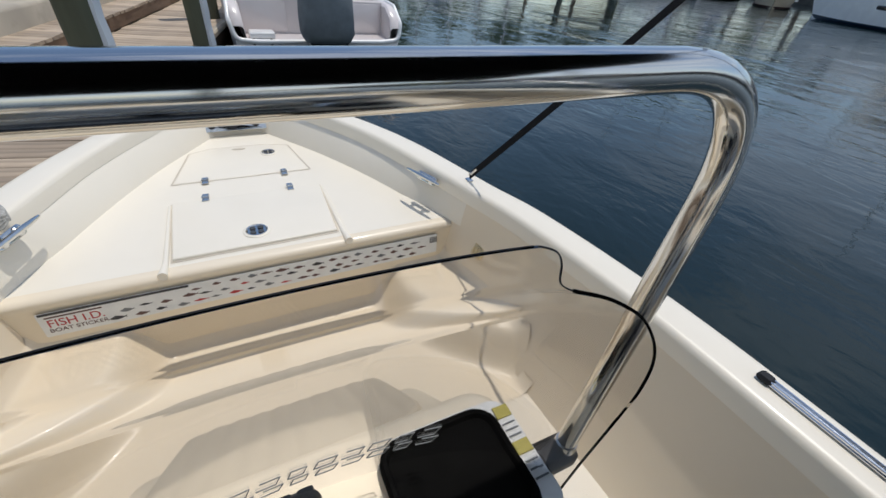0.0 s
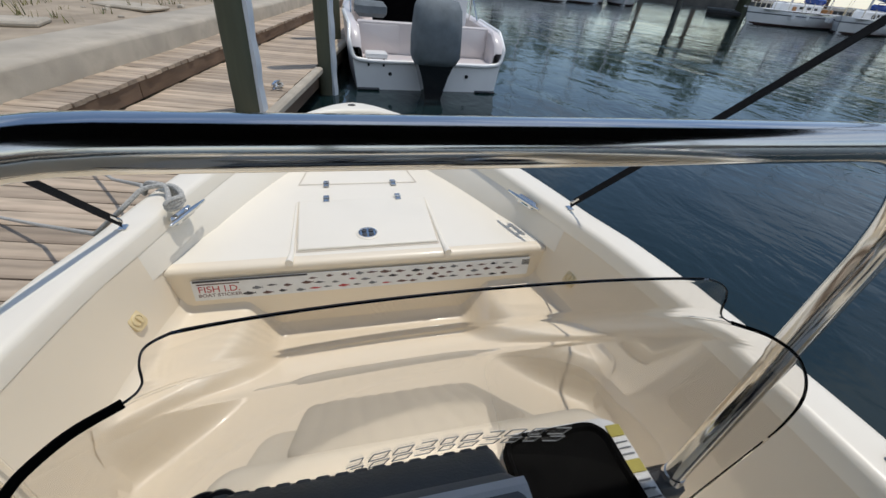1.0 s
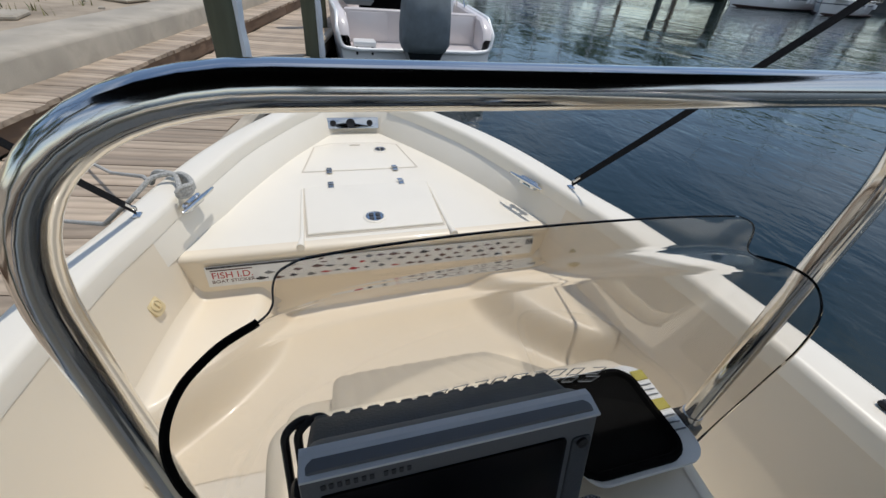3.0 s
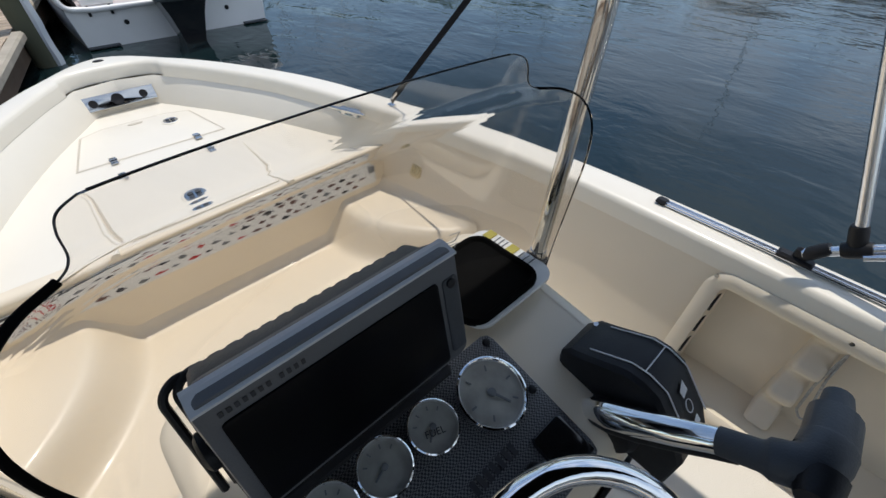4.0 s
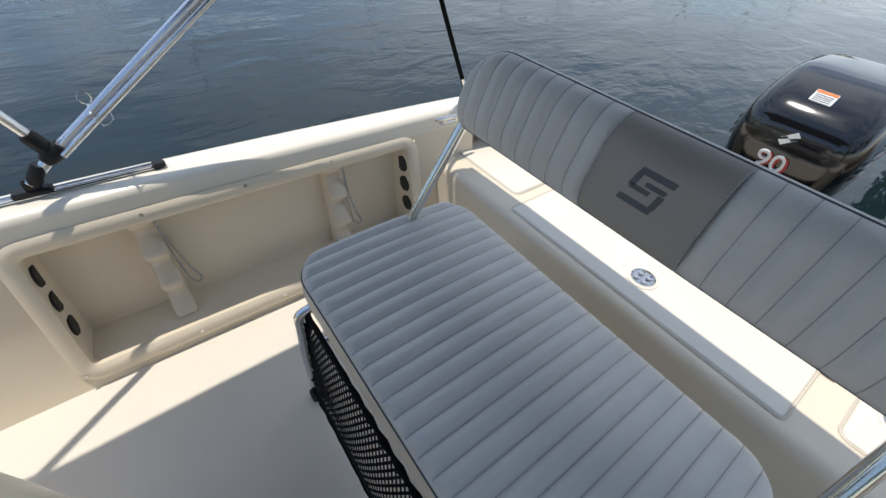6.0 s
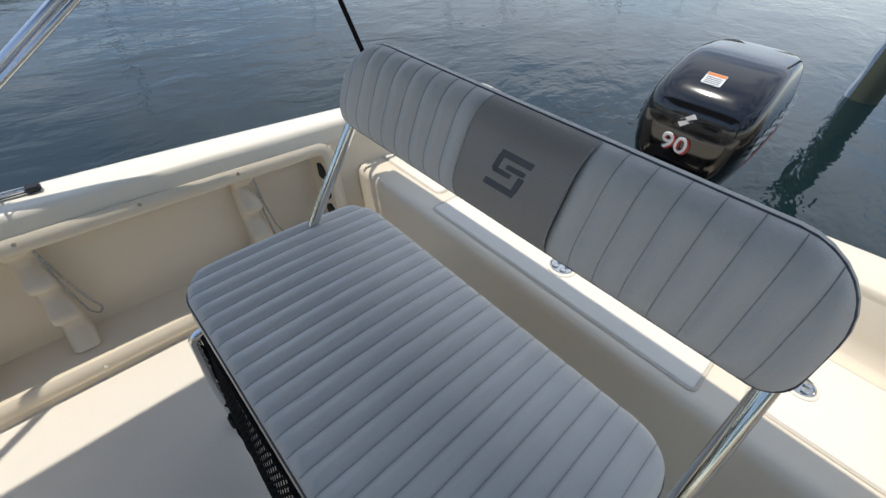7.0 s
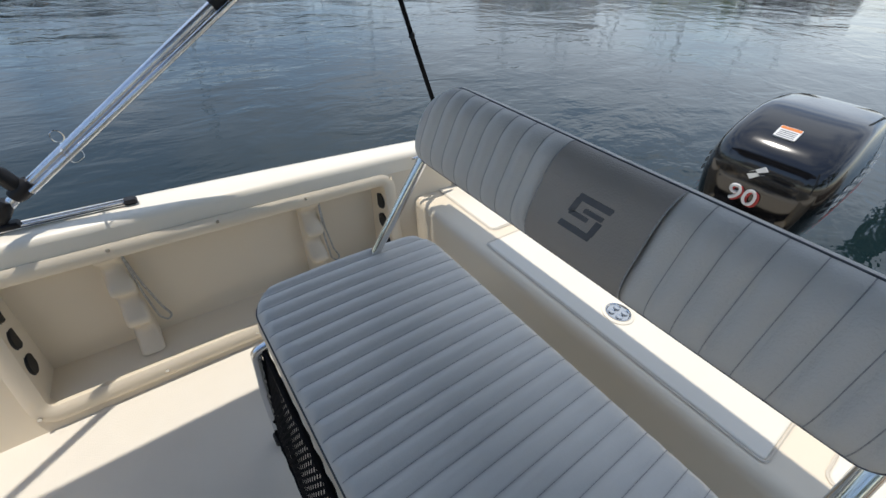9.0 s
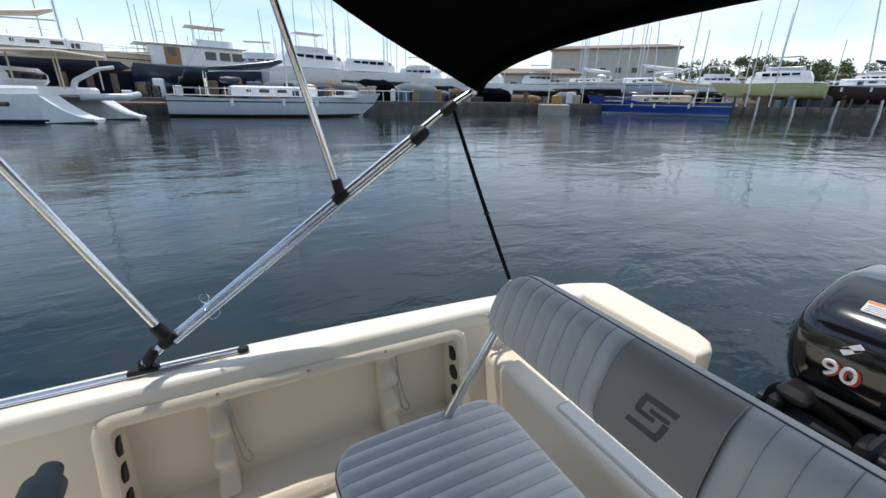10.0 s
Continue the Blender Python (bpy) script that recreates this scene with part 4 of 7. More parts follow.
vb = [[bm.verts.new(p) for p in r] for r in rows_b]
for v in (vf, vb):
    for a, b in zip(v, v[1:]):
        for k in range(nx):
            bm.faces.new((a[k], a[k + 1], b[k + 1], b[k]))
for a, b in zip(range(len(vf) - 1), range(1, len(vf))):
    for k in (0, nx):
        bm.faces.new((vf[a][k], vf[b][k], vb[b][k], vb[a][k]))
for r in (0, len(vf) - 1):
    for k in range(nx):
        bm.faces.new((vf[r][k], vf[r][k + 1], vb[r][k + 1], vb[r][k]))
sheet = part("sheet", bm, "glass", shield, "clear acrylic sheet", angle=30)
sheet.visible_shadow = False
bm = BM()
tube(bm, [ws(x, z) + Vector((0, 0.002, 0)) for x, z in left if z < 1.166], 0.0027, 8)
part("edge_trim", bm, "rubber", shield, "thick black rubber edge")
bm = BM()
tube(bm, [ws(x, z) + Vector((0, 0.002, 0)) for x, z in right if 1.06 < z < 1.166], [0.0006, 0.0008, 0.0012, 0.0015], 8)
part("edge_trim", bm, "rubber", shield, "thick black rubber edge")
bm = BM()
tube(bm, [ws(x, z) + Vector((0, 0.002, 0)) for x, z in right if z < 1.062], 0.0006, 8)
part("edge_trim", bm, "rubber", shield)
bm = BM()
zt = 1.202
tube(bm, [ws(CX - 0.172 + 0.344 * k / 20, zt) + Vector((0, 0.002, 0)) for k in range(21)], 0.0005, 6)
tube(bm, [ws(x, z) + Vector((0, 0.002, 0)) for x, z in left if z > 1.163], 0.0006, 6)
tube(bm, [ws(x, z) + Vector((0, 0.002, 0)) for x, z in right if z > 1.163], 0.0006, 6)
part("top_edge", bm, "darkgrey", shield, "thin dark polished edge")
for k in range(10):
    x = -0.115 + 0.0235 * k
    for z, hh in ((DEC_Z, 0.0075), (DEC_Z - 0.020, 0.0062)):
        bm = BM()
        q = [(-0.010, -1), (0.006, -1), (0.011, 1), (-0.005, 1)]
        q = [ws(x + a_ * (1.0 if k % 4 else 0.8), z + b_ * hh) + Vector((0, -0.001, 0)) for a_, b_ in q]
        tube(bm, (q + q[:1])[: 5 - (k * 7 % 3 == 0)], 0.0006, 5)
        part("decal_outline", bm, "greyink", shield, "outlined grey decal")

# ---- grab rail ----
rail = thing("grab_rail", (CX, 1.03, 0.87), "polished steel grab rail bent over the console", "rail")
bm = BM()
RY = 1.043
tube(bm, bend([(-0.340, RY, 0.85), (-0.343, RY, 1.303), (0.0, RY, 1.303)], 0.14, 14) + bend([(0.05, RY, 1.303), (0.328, RY, 1.303), (0.290, RY, 0.85)], 0.10, 14), 0.0128, 24)
part("rail_tube", bm, "steel", rail, "bent polished tube")
for x in (-0.342, 0.290):
    bm = BM()
    lathe(bm, [(0.016, 0), (0.016, 0.004), (0.015, 0.010), (0.014, 0.016)], 20, pose(x, RY, 0.842))
    part("rail_foot", bm, "steel", rail)
    bm = BM()
    box(bm, (x - math.copysign(0.03, x), RY, 0.835), (0.085, 0.04, 0.03), 0.008)
    part("rail_bracket", bm, "black", rail, "black plastic foot bracket")
# ---- pilot seat ----
seat = thing("pilot_seat", (-0.02, 0.12, FLOOR), "grey pleated swing-back boat seat on a tube frame", "seat")


def pleated(bm, mtx, outline, thick, n, amp, top_round=0.02, crown=0.008, inset=0.012, axis=0):
    """A cushion: rounded sides and a top of n soft pleats, built as a grid inside the outline."""
    xs = [p[0] for p in outline]
    ys = [p[1] for p in outline]
    x0, x1, y0, y1 = min(xs), max(xs), min(ys), max(ys)
    per = 6
    N = n * per

    def width(x, d):
        # the outline's y range at x
        lo, hi = None, None
        m = len(outline)
        for i in range(m):
            (ax, ay), (bx, by) = outline[i], outline[(i + 1) % m]
            if (ax - x) * (bx - x) <= 0 and abs(ax - bx) > 1e-9:
                y = ay + (by - ay) * (x - ax) / (bx - ax)
                lo = y if lo is None else min(lo, y)
                hi = y if hi is None else max(hi, y)
        return (lo if lo is not None else 0) + d, (hi if hi is not None else 0) - d

    rows = []
    prof = [(0.0, 0.0), (0.0, 0.5), (0.10, 0.82), (0.35, 0.95), (1.0, 1.0)]
    for k in range(N + 1):
        u = x0 + 0.0015 + (x1 - x0 - 0.003) * k / N
        lo, hi = width(u, 0)
        e = min(u - x0, x1 - u)
        endf = min(1.0, max(0.0, e / top_round))
        endz = math.sqrt(max(0, 1 - (1 - endf) ** 2))
        ph = (k % per) / per
        groove = -amp * (abs(math.cos(math.pi * ph)) ** 4)
        row = []
        S = 16
        for j in range(S + 1):
            s = j / S
            s = 0.5 - 0.5 * math.cos(math.pi * s)
            y = lo + (hi - lo) * s
            d = min(y - lo, hi - y)
            f = min(1.0, d / top_round)
            zz = math.sqrt(max(0, 1 - (1 - f) ** 2))
            side = min(zz, 1)
            z = thick * (0.45 + 0.55 * side * endz) + (crown * math.sin(math.pi * s) + groove * min(1, side * endz) ** 4)
            row.append(mtx @ Vector((u, y, z)))
        rows.append(row)
    loft(bm, rows, closed=False)
    return [[q + (mtx.to_3x3() @ Vector((0, 0, 0.0004))) for q in r[1:-1]] for r in rows[per:-1:per]]


def seams(lines, parent, r=0.0006):
    for l in lines:
        bm = BM()
        tube(bm, l, r, 5)
        part("seam", bm, "seam", parent)


SX0, SX1, SY0, SY1, SZ = -0.408, 0.392, -0.10, 0.325, 0.685
ol = rrect((SX0 + SX1) / 2, (SY0 + SY1) / 2, SX1 - SX0, SY1 - SY0, 0.075, 8)
bm = BM()
lines = pleated(bm, pose(0, 0, SZ - 0.045), ol, 0.045, 24, 0.0075, 0.022, 0.006)
part("cushion_top", bm, "vinyl", seat, "grey pleated vinyl cushion top", angle=80)
seams(lines, seat)
bm = BM()
rings = [[(x, y, z) for x, y in shrink(ol, d)] for d, z in ((0.03, SZ - 0.115), (0.008, SZ - 0.105), (0.0, SZ - 0.085), (-0.003, SZ - 0.05), (0.0, SZ - 0.022))]
loft(bm, rings, caps=(True, False))
part("cushion_side", bm, "vinylside", seat, "beige vinyl cushion side")
bm = BM()
tube(bm, [(x, y, SZ - 0.021) for x, y in shrink(ol, 0.0)], 0.0015, 8, closed=True)
part("piping", bm, "piping", seat, "dark piping")

# backrest: two pleated ends, plain dark centre
BXC, BW, BH, BT = -0.030, 0.775, 0.158, 0.07
mb = axes((BXC, -0.085, 0.972), (-1, 0, 0), (0, -0.36, 1.0))
RT, RB = 0.080, 0.030      # corner radii above and below


def back_y(x):
    """Lower and upper edge of the backrest at x."""
    e = min(x + BW / 2, BW / 2 - x)
    up, dn = (r - math.sqrt(max(0.0, r * r - (r - e) ** 2)) if e < r else 0.0 for r in (RT, RB))
    return -BH / 2 + dn, BH / 2 - up


ol = []
for cx_, cy_, r, a0 in ((BW / 2 - RT, BH / 2 - RT, RT, 0), (-BW / 2 + RT, BH / 2 - RT, RT, 90), (-BW / 2 + RB, -BH / 2 + RB, RB, 180), (BW / 2 - RB, -BH / 2 + RB, RB, 270)):
    for k in range(9):
        a = radians(a0 + 90 * k / 8)
        ol.append((cx_ + r * math.cos(a), cy_ + r * math.sin(a)))
CUT0, CUT1 = -0.060, 0.106


for lo, hi, name, k, n, amp in ((-BW / 2, CUT0, "back_panel", "vinyl", 9, 0.008), (CUT0, CUT1, "centre_panel", "vinyldark", 1, 0.001), (CUT1, BW / 2, "back_panel", "vinyl", 8, 0.008)):
    bm = BM()
    # pleats on the full cushion; each panel takes its own stretch of it
    xs_ = [lo + (hi - lo) * i / (n * 6) for i in range(n * 6 + 1)]
    rows = []
    for i, x in enumerate(xs_):
        x = max(-BW / 2 + 0.0015, min(BW / 2 - 0.0015, x))
        e = min(x + BW / 2, BW / 2 - x)
        ylo, yhi = back_y(x)
        ez = math.sqrt(max(0, 1 - (1 - min(1, e / 0.05)) ** 2))
        ph = (i % 6) / 6
        gv = -amp * abs(math.cos(math.pi * ph)) ** 4
        row = []
        for j in range(19):
            a = -1 + 2 * j / 18
            y = (ylo + yhi) / 2 + (yhi - ylo) / 2 * math.sin(a * math.pi / 2)
            f = min(1.0, min(y - ylo, yhi - y) / 0.055)
            zz = math.sqrt(max(0, 1 - (1 - f) ** 2))
            row.append(mb @ Vector((x, y, 0.002 + (BT * 0.62) * zz * (0.25 + 0.75 * ez) + gv * zz * ez)))
        rows.append(row)
    loft(bm, rows, closed=False)
    if n > 1:
        seams([[q + (mb.to_3x3() @ Vector((0, 0, 0.0004))) for q in r_[1:-1]] for r_ in rows[6:-1:6]], seat)
    else:
        seams([rows[0][1:-1], rows[-1][1:-1]], seat, 0.0013)
    part(name, bm, k, seat, "grey pleated vinyl back panel" if k == "vinyl" else "plain taupe vinyl centre panel", angle=80)
bm = BM()
rings = [[mb @ Vector((x, y, z)) for x, y in shrink(ol, d)] for d, z in ((0.0, 0.008), (-0.003, 0.0), (-0.002, -0.022), (0.010, -0.034), (0.04, -0.04))]
loft(bm, rings, caps=(False, True))
part("back_shell", bm, "vinyl", seat, "grey padded back edge")
bm = BM()
tube(bm, [mb @ Vector((x, y, 0.007)) for x, y in ol], 0.0014, 8, closed=True)
part("piping", bm, "greyplastic", seat, "grey piping")
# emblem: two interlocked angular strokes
for x, y, w_, h_ in ((0.001, 0.026, 0.062, 0.011), (-0.026, 0.010, 0.011, 0.026), (-0.010, -0.003, 0.036, 0.008), (0.010, 0.009, 0.036, 0.008), (0.026, -0.010, 0.011, 0.026), (-0.001, -0.026, 0.062, 0.011)):
    bm = BM()
    plate(bm, [((a_ - 0.2 * b_) * 0.82 - 0.024, b_ * 0.82) for a_, b_ in rrect(-x, y, w_, h_, 0.001, 1)], BT * 0.62 + 0.0005, BT * 0.62 + 0.0025, 0, mb @ Matrix.Diagonal((-1, 1, 1, 1)))
    part("emblem_stroke", bm, "piping", seat, "dark stitched angular emblem stroke")
# arms and frame
for sx in (1, -1):
    xa = (0.362 if sx == 1 else -0.415)
    bm = BM()
    tube(bm, [(xa - sx * 0.012, -0.088, 0.93), (xa + sx * 0.01, 0.115, 0.56)], 0.0112, 14)
    part("swing_arm", bm, "steel", seat, "steel swing arm")
    bm = BM()
    tube(bm, bend([(xa - sx * 0.02, 0.30, 0.57), (xa - sx * 0.012, 0.345, 0.55), (xa - sx * 0.012, 0.352, 0.40), (xa - sx * 0.012, 0.352, 0.20)], 0.02), 0.011, 12)
    tube(bm, [(xa - sx * 0.012, 0.345, 0.42), (xa - sx * 0.012, -0.06, 0.42)], 0.009, 10)
    part("front_leg", bm, "alu", seat, "steel tube leg")
    bm = BM()
    tube(bm, [(xa - sx * 0.012, -0.06, 0.57), (xa - sx * 0.012, -0.075, FLOOR)], 0.011, 12)
    part("rear_leg", bm, "alu", seat)
    bm = BM()
    box(bm, (xa - sx * 0.012, 0.352, FLOOR + 0.018), (0.035, 0.035, 0.034), 0.008)
    part("foot", bm, "black", seat, "black plastic foot")
bm = BM()
box(bm, (-0.025, 0.11, SZ - 0.122), (0.74, 0.36, 0.02), 0.006)
part("seat_board", bm, "white", seat, "white seat board")
# net across the front
bm = BM()
nx, nz = 54, 12
x0, x1, z0, z1 = -0.42, 0.345, 0.235, 0.555


def net(u, v):
    x = x0 + (x1 - x0) * u
    z = z0 + (z1 - z0) * v
    sag = 0.02 * math.sin(math.pi * v) * math.sin(math.pi * u)
    return Vector((x, 0.358 - 0.03 * v + sag, z + 0.01 * math.sin(u * 9) * (1 - v)))


for i in range(nx):
    for j in range(nz):
        a, b = net(i / nx, j / nz), net((i + 1) / nx, j / nz)
        c, d = net((i + 0.5) / nx, (j + 0.5) / nz), net((i + 0.5) / nx, (j - 0.5) / nz if j else 0)
        e_ = net((i + 1) / nx, (j + 1) / nz)
        f_ = net(i / nx, (j + 1) / nz)
        for p, q in ((a, c), (b, c), (c, e_), (c, f_)):
            w = Vector((0.0024, 0, 0.0017))
            t = Vector((0, 0.001, 0))
            bm.faces.new([bm.verts.new(v) for v in (p - w, q - w, q + w, p + w)])
            bm.faces.new([bm.verts.new(v) for v in (p - w + t, q - w + t, q + w + t, p + w + t)])
part("storage_net", bm, "webbing", seat, "black knotted storage net", recalc=False)
bm = BM()
edge = [net(k / 30, 0) for k in range(31)] + [net(1, k / 10) for k in range(1, 11)] + [net(1 - k / 30, 1) for k in range(1, 31)] + [net(0, 1 - k / 10) for k in range(1, 10)]
tube(bm, edge, [0.006 + 0.002 * math.sin(3 * k) for k in range(80)], 7, closed=True)
part("net_edge", bm, "webbing", seat, "black webbing hem")

# ---- bimini top ----
bimini = thing("bimini_top", (0, 0.4, TOP), "black canvas sun top on folding aluminium poles", "bimini")


def fitting(p, d, r=0.02, length=0.05, parent=None):
    bm = BM()
    d = Vector(d).normalized()
    p = Vector(p)
    tube(bm, [p - d * length / 2, p - d * length * 0.3, p + d * length * 0.3, p + d * length / 2], [r * 0.85, r, r, r * 0.85], 12)
    return part("fitting", bm, "black", parent, "black nylon joint")


AFT, MIDB, FWD = Vector((0.885, -0.30, 1.425)), Vector((0.88, 0.30, 1.72)), Vector((0.88, 1.10, 1.80))


def bow(c, top):
    """A pole bow from starboard to port through its corner, arched."""
    pts = []
    for k in range(25):
        s = k / 24
        x = c.x * math.cos(math.pi * s)
        pts.append(Vector((x, c.y, c.z + top * math.sin(math.pi * s))))
    return pts


rise = 0.14
for c, nm in ((AFT, "aft_bow"), (MIDB, "middle_bow"), (FWD, "forward_bow")):
    bm = BM()
    tube(bm, bow(c + Vector((-0.01, 0, -0.012)), rise), 0.0105, 10)
    part(nm, bm, "alu", bimini, "aluminium canopy bow")
    bm = BM()
    tube(bm, bow(c + Vector((-0.01, 0, -0.012)), rise)[1:-1], 0.0145, 10)
    part("bow_sleeve", bm, "canvas", bimini, "black canvas sleeve round the bow")
# canopy: cloth stretched over the bows with a hem
bm = BM()
rows = []
stations = [(AFT + Vector((0, -0.012, 0.0)), 0), ] + [(AFT.lerp(MIDB, k / 6), 0.0) for k in range(1, 6)] + [(MIDB, 0)] + [(MIDB.lerp(FWD, k / 6), 0) for k in range(1, 6)] + [(FWD + Vector((0, 0.012, 0)), 0)]
for i, (c, _) in enumerate(stations):
    sag = 0.02 * math.sin(math.pi * (i % 6) / 6)
    rows.append([p + Vector((0, 0, -sag + 0.006)) for p in bow(c, rise)])
for k in range(25):
    rows[0][k] = rows[0][k] + Vector((0, -0.025, -0.022))
up = [[p + Vector((0, 0, 0.003)) for p in r] for r in rows]
loft(bm, rows, closed=False)
loft(bm, up, closed=False)
part("canopy", bm, "canvas", bimini, "black canvas canopy", angle=80)
for sx in (1, -1):
    def S(p):
        return (sx * p[0], p[1], p[2])
    bm = BM()
    box(bm, S((0.90, 0.755, TOP + 0.006)), (0.022, 0.56, 0.008), 0.003)
    box(bm, S((0.893, 0.755, TOP + 0.011)), (0.004, 0.56, 0.005), 0.001)
    box(bm, S((0.907, 0.755, TOP + 0.011)), (0.004, 0.56, 0.005), 0.001)
    track = part("slide_track", bm, "alu", bimini, "aluminium slide track on the gunwale")
    for y in (1.04, 0.47):
        bm = BM()
        box(bm, S((0.90, y, TOP + 0.009)), (0.03, 0.032, 0.014), 0.006)
        part("end_cap", bm, "black", track, "black end cap")
    bm = BM()
    box(bm, S((0.90, 0.72, TOP + 0.014)), (0.028, 0.075, 0.016), 0.005)
    box(bm, S((0.90, 0.715, TOP + 0.032)), (0.016, 0.03, 0.03), 0.006)
    part("deck_mount", bm, "black", bimini, "black sliding deck hinge")
    m0, jaw, j2 = Vector((0.90, 0.715, TOP + 0.035)), Vector((0.90, 0.645, 0.752)), Vector((0.90, 0.142, 1.114))
    end = AFT + Vector((0.0, -0.01, 0.0))
    bm = BM()
    tube(bm, [S(m0), S(jaw), S(j2), S((0.895, -0.215, 1.368)), S(end)], 0.0115, 14)
    tube(bm, [S(Vector((0.884, 0.63, 0.75))), S(Vector((0.884, -0.11, 1.272)))], 0.0075, 10)
    part("main_pole", bm, "alu", bimini, "aluminium main pole")
    bm = BM()
    tube(bm, [S(jaw + Vector((0, 0.005, 0.012))), S(FWD)], 0.0115, 14)
    part("forward_pole", bm, "alu", bimini, "aluminium forward pole")
    bm = BM()
    tube(bm, [S(j2 + Vector((0, 0.002, 0.012))), S(MIDB)], 0.0105, 14)
    part("middle_pole", bm, "alu", bimini, "aluminium middle pole")
    fitting(S(m0 + Vector((0, -0.02, 0.018))), S((0, -0.575, 0.80)), 0.016, 0.05, bimini)
    fitting(S(jaw), S((0, -0.5, 0.36)), 0.019, 0.05, bimini)
    fitting(S(jaw + Vector((0, 0.015, 0.03))), S(FWD - jaw), 0.017, 0.05, bimini)
    fitting(S(j2), S((0, -0.5, 0.36)), 0.018, 0.05, bimini)
    fitting(S(j2 + Vector((0, 0.004, 0.03))), S(MIDB - j2), 0.016, 0.05, bimini)
    fitting(S((0.892, -0.115, 1.285)), S((0, -0.5, 0.38)), 0.022, 0.06, bimini)
    fitting(S((0.885, -0.215, 1.368)), S((0, -0.5, 0.38)), 0.017, 0.05, bimini)
    # quick pin with its wire
    bm = BM()
    pn = Vector((0.90, 0.545, 0.83))
    tube(bm, [S(pn + Vector((-0.03, 0, 0))), S(pn + Vector((0.03, 0, 0)))], 0.003, 8)
    tube(bm, [S(pn + Vector((0.02, 0.012 * math.cos(a), 0.02 + 0.014 * math.sin(a)))) for a in [0.55 * k for k in range(12)]], 0.0012, 6)
    tube(bm, bend([S(pn + Vector((-0.028, 0, 0))), S(pn + Vector((-0.03, -0.012, -0.03))), S(pn + Vector((-0.02, -0.035, -0.02))), S(pn + Vector((0, -0.03, 0.005)))], 0.01), 0.001, 6)
    part("locking_pin", bm, "steel", bimini, "steel quick pin on a wire")
    # straps
    for a, b, nm in (((0.735, 2.06, TOP + 0.02), FWD, "forward_strap"), ((0.865, -0.515, TOP + 0.02), Vector((0.89, -0.235, 1.365)), "aft_strap")):
        a = Vector(a)
        bm = BM()
        d = (b - a).normalized()
        hw = 0.0145 if nm == "forward_strap" else 0.0075
        w = d.cross(Vector((1, 0, 0))).normalized() * hw
        t = Vector((0.0008, 0, 0))
        tw = (b - a)
        rings = []
        for k in range(13):
            s = k / 12
            p = a + tw * s + Vector((0, 0, -0.012 * math.sin(math.pi * s)))
            ang = 0.5 * s + 0.3 if nm == "forward_strap" else 0.9 * s + 0.4
            ww = w * math.cos(ang) + Vector((1, 0, 0)) * hw * math.sin(ang)
            tt = d.cross(ww).normalized() * 0.0008
            rings.append([S(p - ww - tt), S(p + ww - tt), S(p + ww + tt), S(p - ww + tt)])
        loft(bm, rings)
        part(nm, bm, "webbing", bimini, "black webbing hold-down strap")
        bm = BM()
        tube(bm, [S(a + d * 0.012 + Vector((0.010 * math.cos(q), 0, 0.010 * math.sin(q)))) for q in [0.6 * k for k in range(11)]], 0.0022, 7)
        box(bm, S(a - Vector((0, 0, 0.016))), (0.022, 0.03, 0.006), 0.003)
        tube(bm, [S(a + d * 0.01), S(a + d * 0.055)], 0.0055, 8)
        part("strap_hook", bm, "steel", bimini, "steel snap hook on a deck eye")
        if nm == "aft_strap":
            bm = BM()
            box(bm, S(a + tw * 0.5 + Vector((0, 0, -0.012))), (0.028, 0.007, 0.02), 0.003)
            part("strap_buckle", bm, "black", bimini)


# ---- cleats ----
def cleat(name, mtx, label):
    e = thing(name, mtx.translation, label, "cleat", "deck cleats")
    bm = BM()
    for dy in (-0.025, 0.025):
        lathe(bm, [(0.013, 0), (0.013, 0.004), (0.007, 0.008), (0.0065, 0.022)], 14, mtx @ pose(dy, 0, 0))
    tube(bm, [mtx @ Vector(p) for p in ((-0.075, 0, 0.022), (-0.065, 0, 0.024), (-0.03, 0, 0.025), (0.03, 0, 0.025), (0.065, 0, 0.024), (0.075, 0, 0.022))], [0.004, 0.006, 0.008, 0.008, 0.006, 0.004], 12)
    part("cleat_horn", bm, "steel", e, "polished steel horn")
    bm = BM()
    plate(bm, rrect(0, 0, 0.085, 0.028, 0.01, 3), -0.006, 0.003, 0.0015, mtx)
    part("cleat_base", bm, "steel", e)
    return e


for sx_, txt in ((1, "polished steel cleat on the inner bow side"), (-1, "polished steel cleat with mooring rope made fast")):
    yc, zc = 2.19, 0.618
    e_ = curve_at([(b_, a_) for b_, a_ in deck_edge], yc)
    xc = e_ + (inn_x(yc) - e_) * 0.55
    cleat("cleat", facing((sx_ * (xc - 0.004), yc - 0.004, zc + 0.008), (-sx_ * 0.80, -0.28, 0.52), (-sx_ * 0.34, 0.94, 0)) @ Matrix.Scale(1.2, 4), txt)
cleat("cleat", facing((0.803, -0.40, 0.632), (-0.75, 0.0, 0.65), (0.05, 1, 0)), "polished steel stern cleat beside the aft strap")
cleat("cleat", facing((-0.80, -0.86, TOP + 0.005), (0, 0, 1), (0.4, 1, 0)), "polished steel stern cleat on the corner")

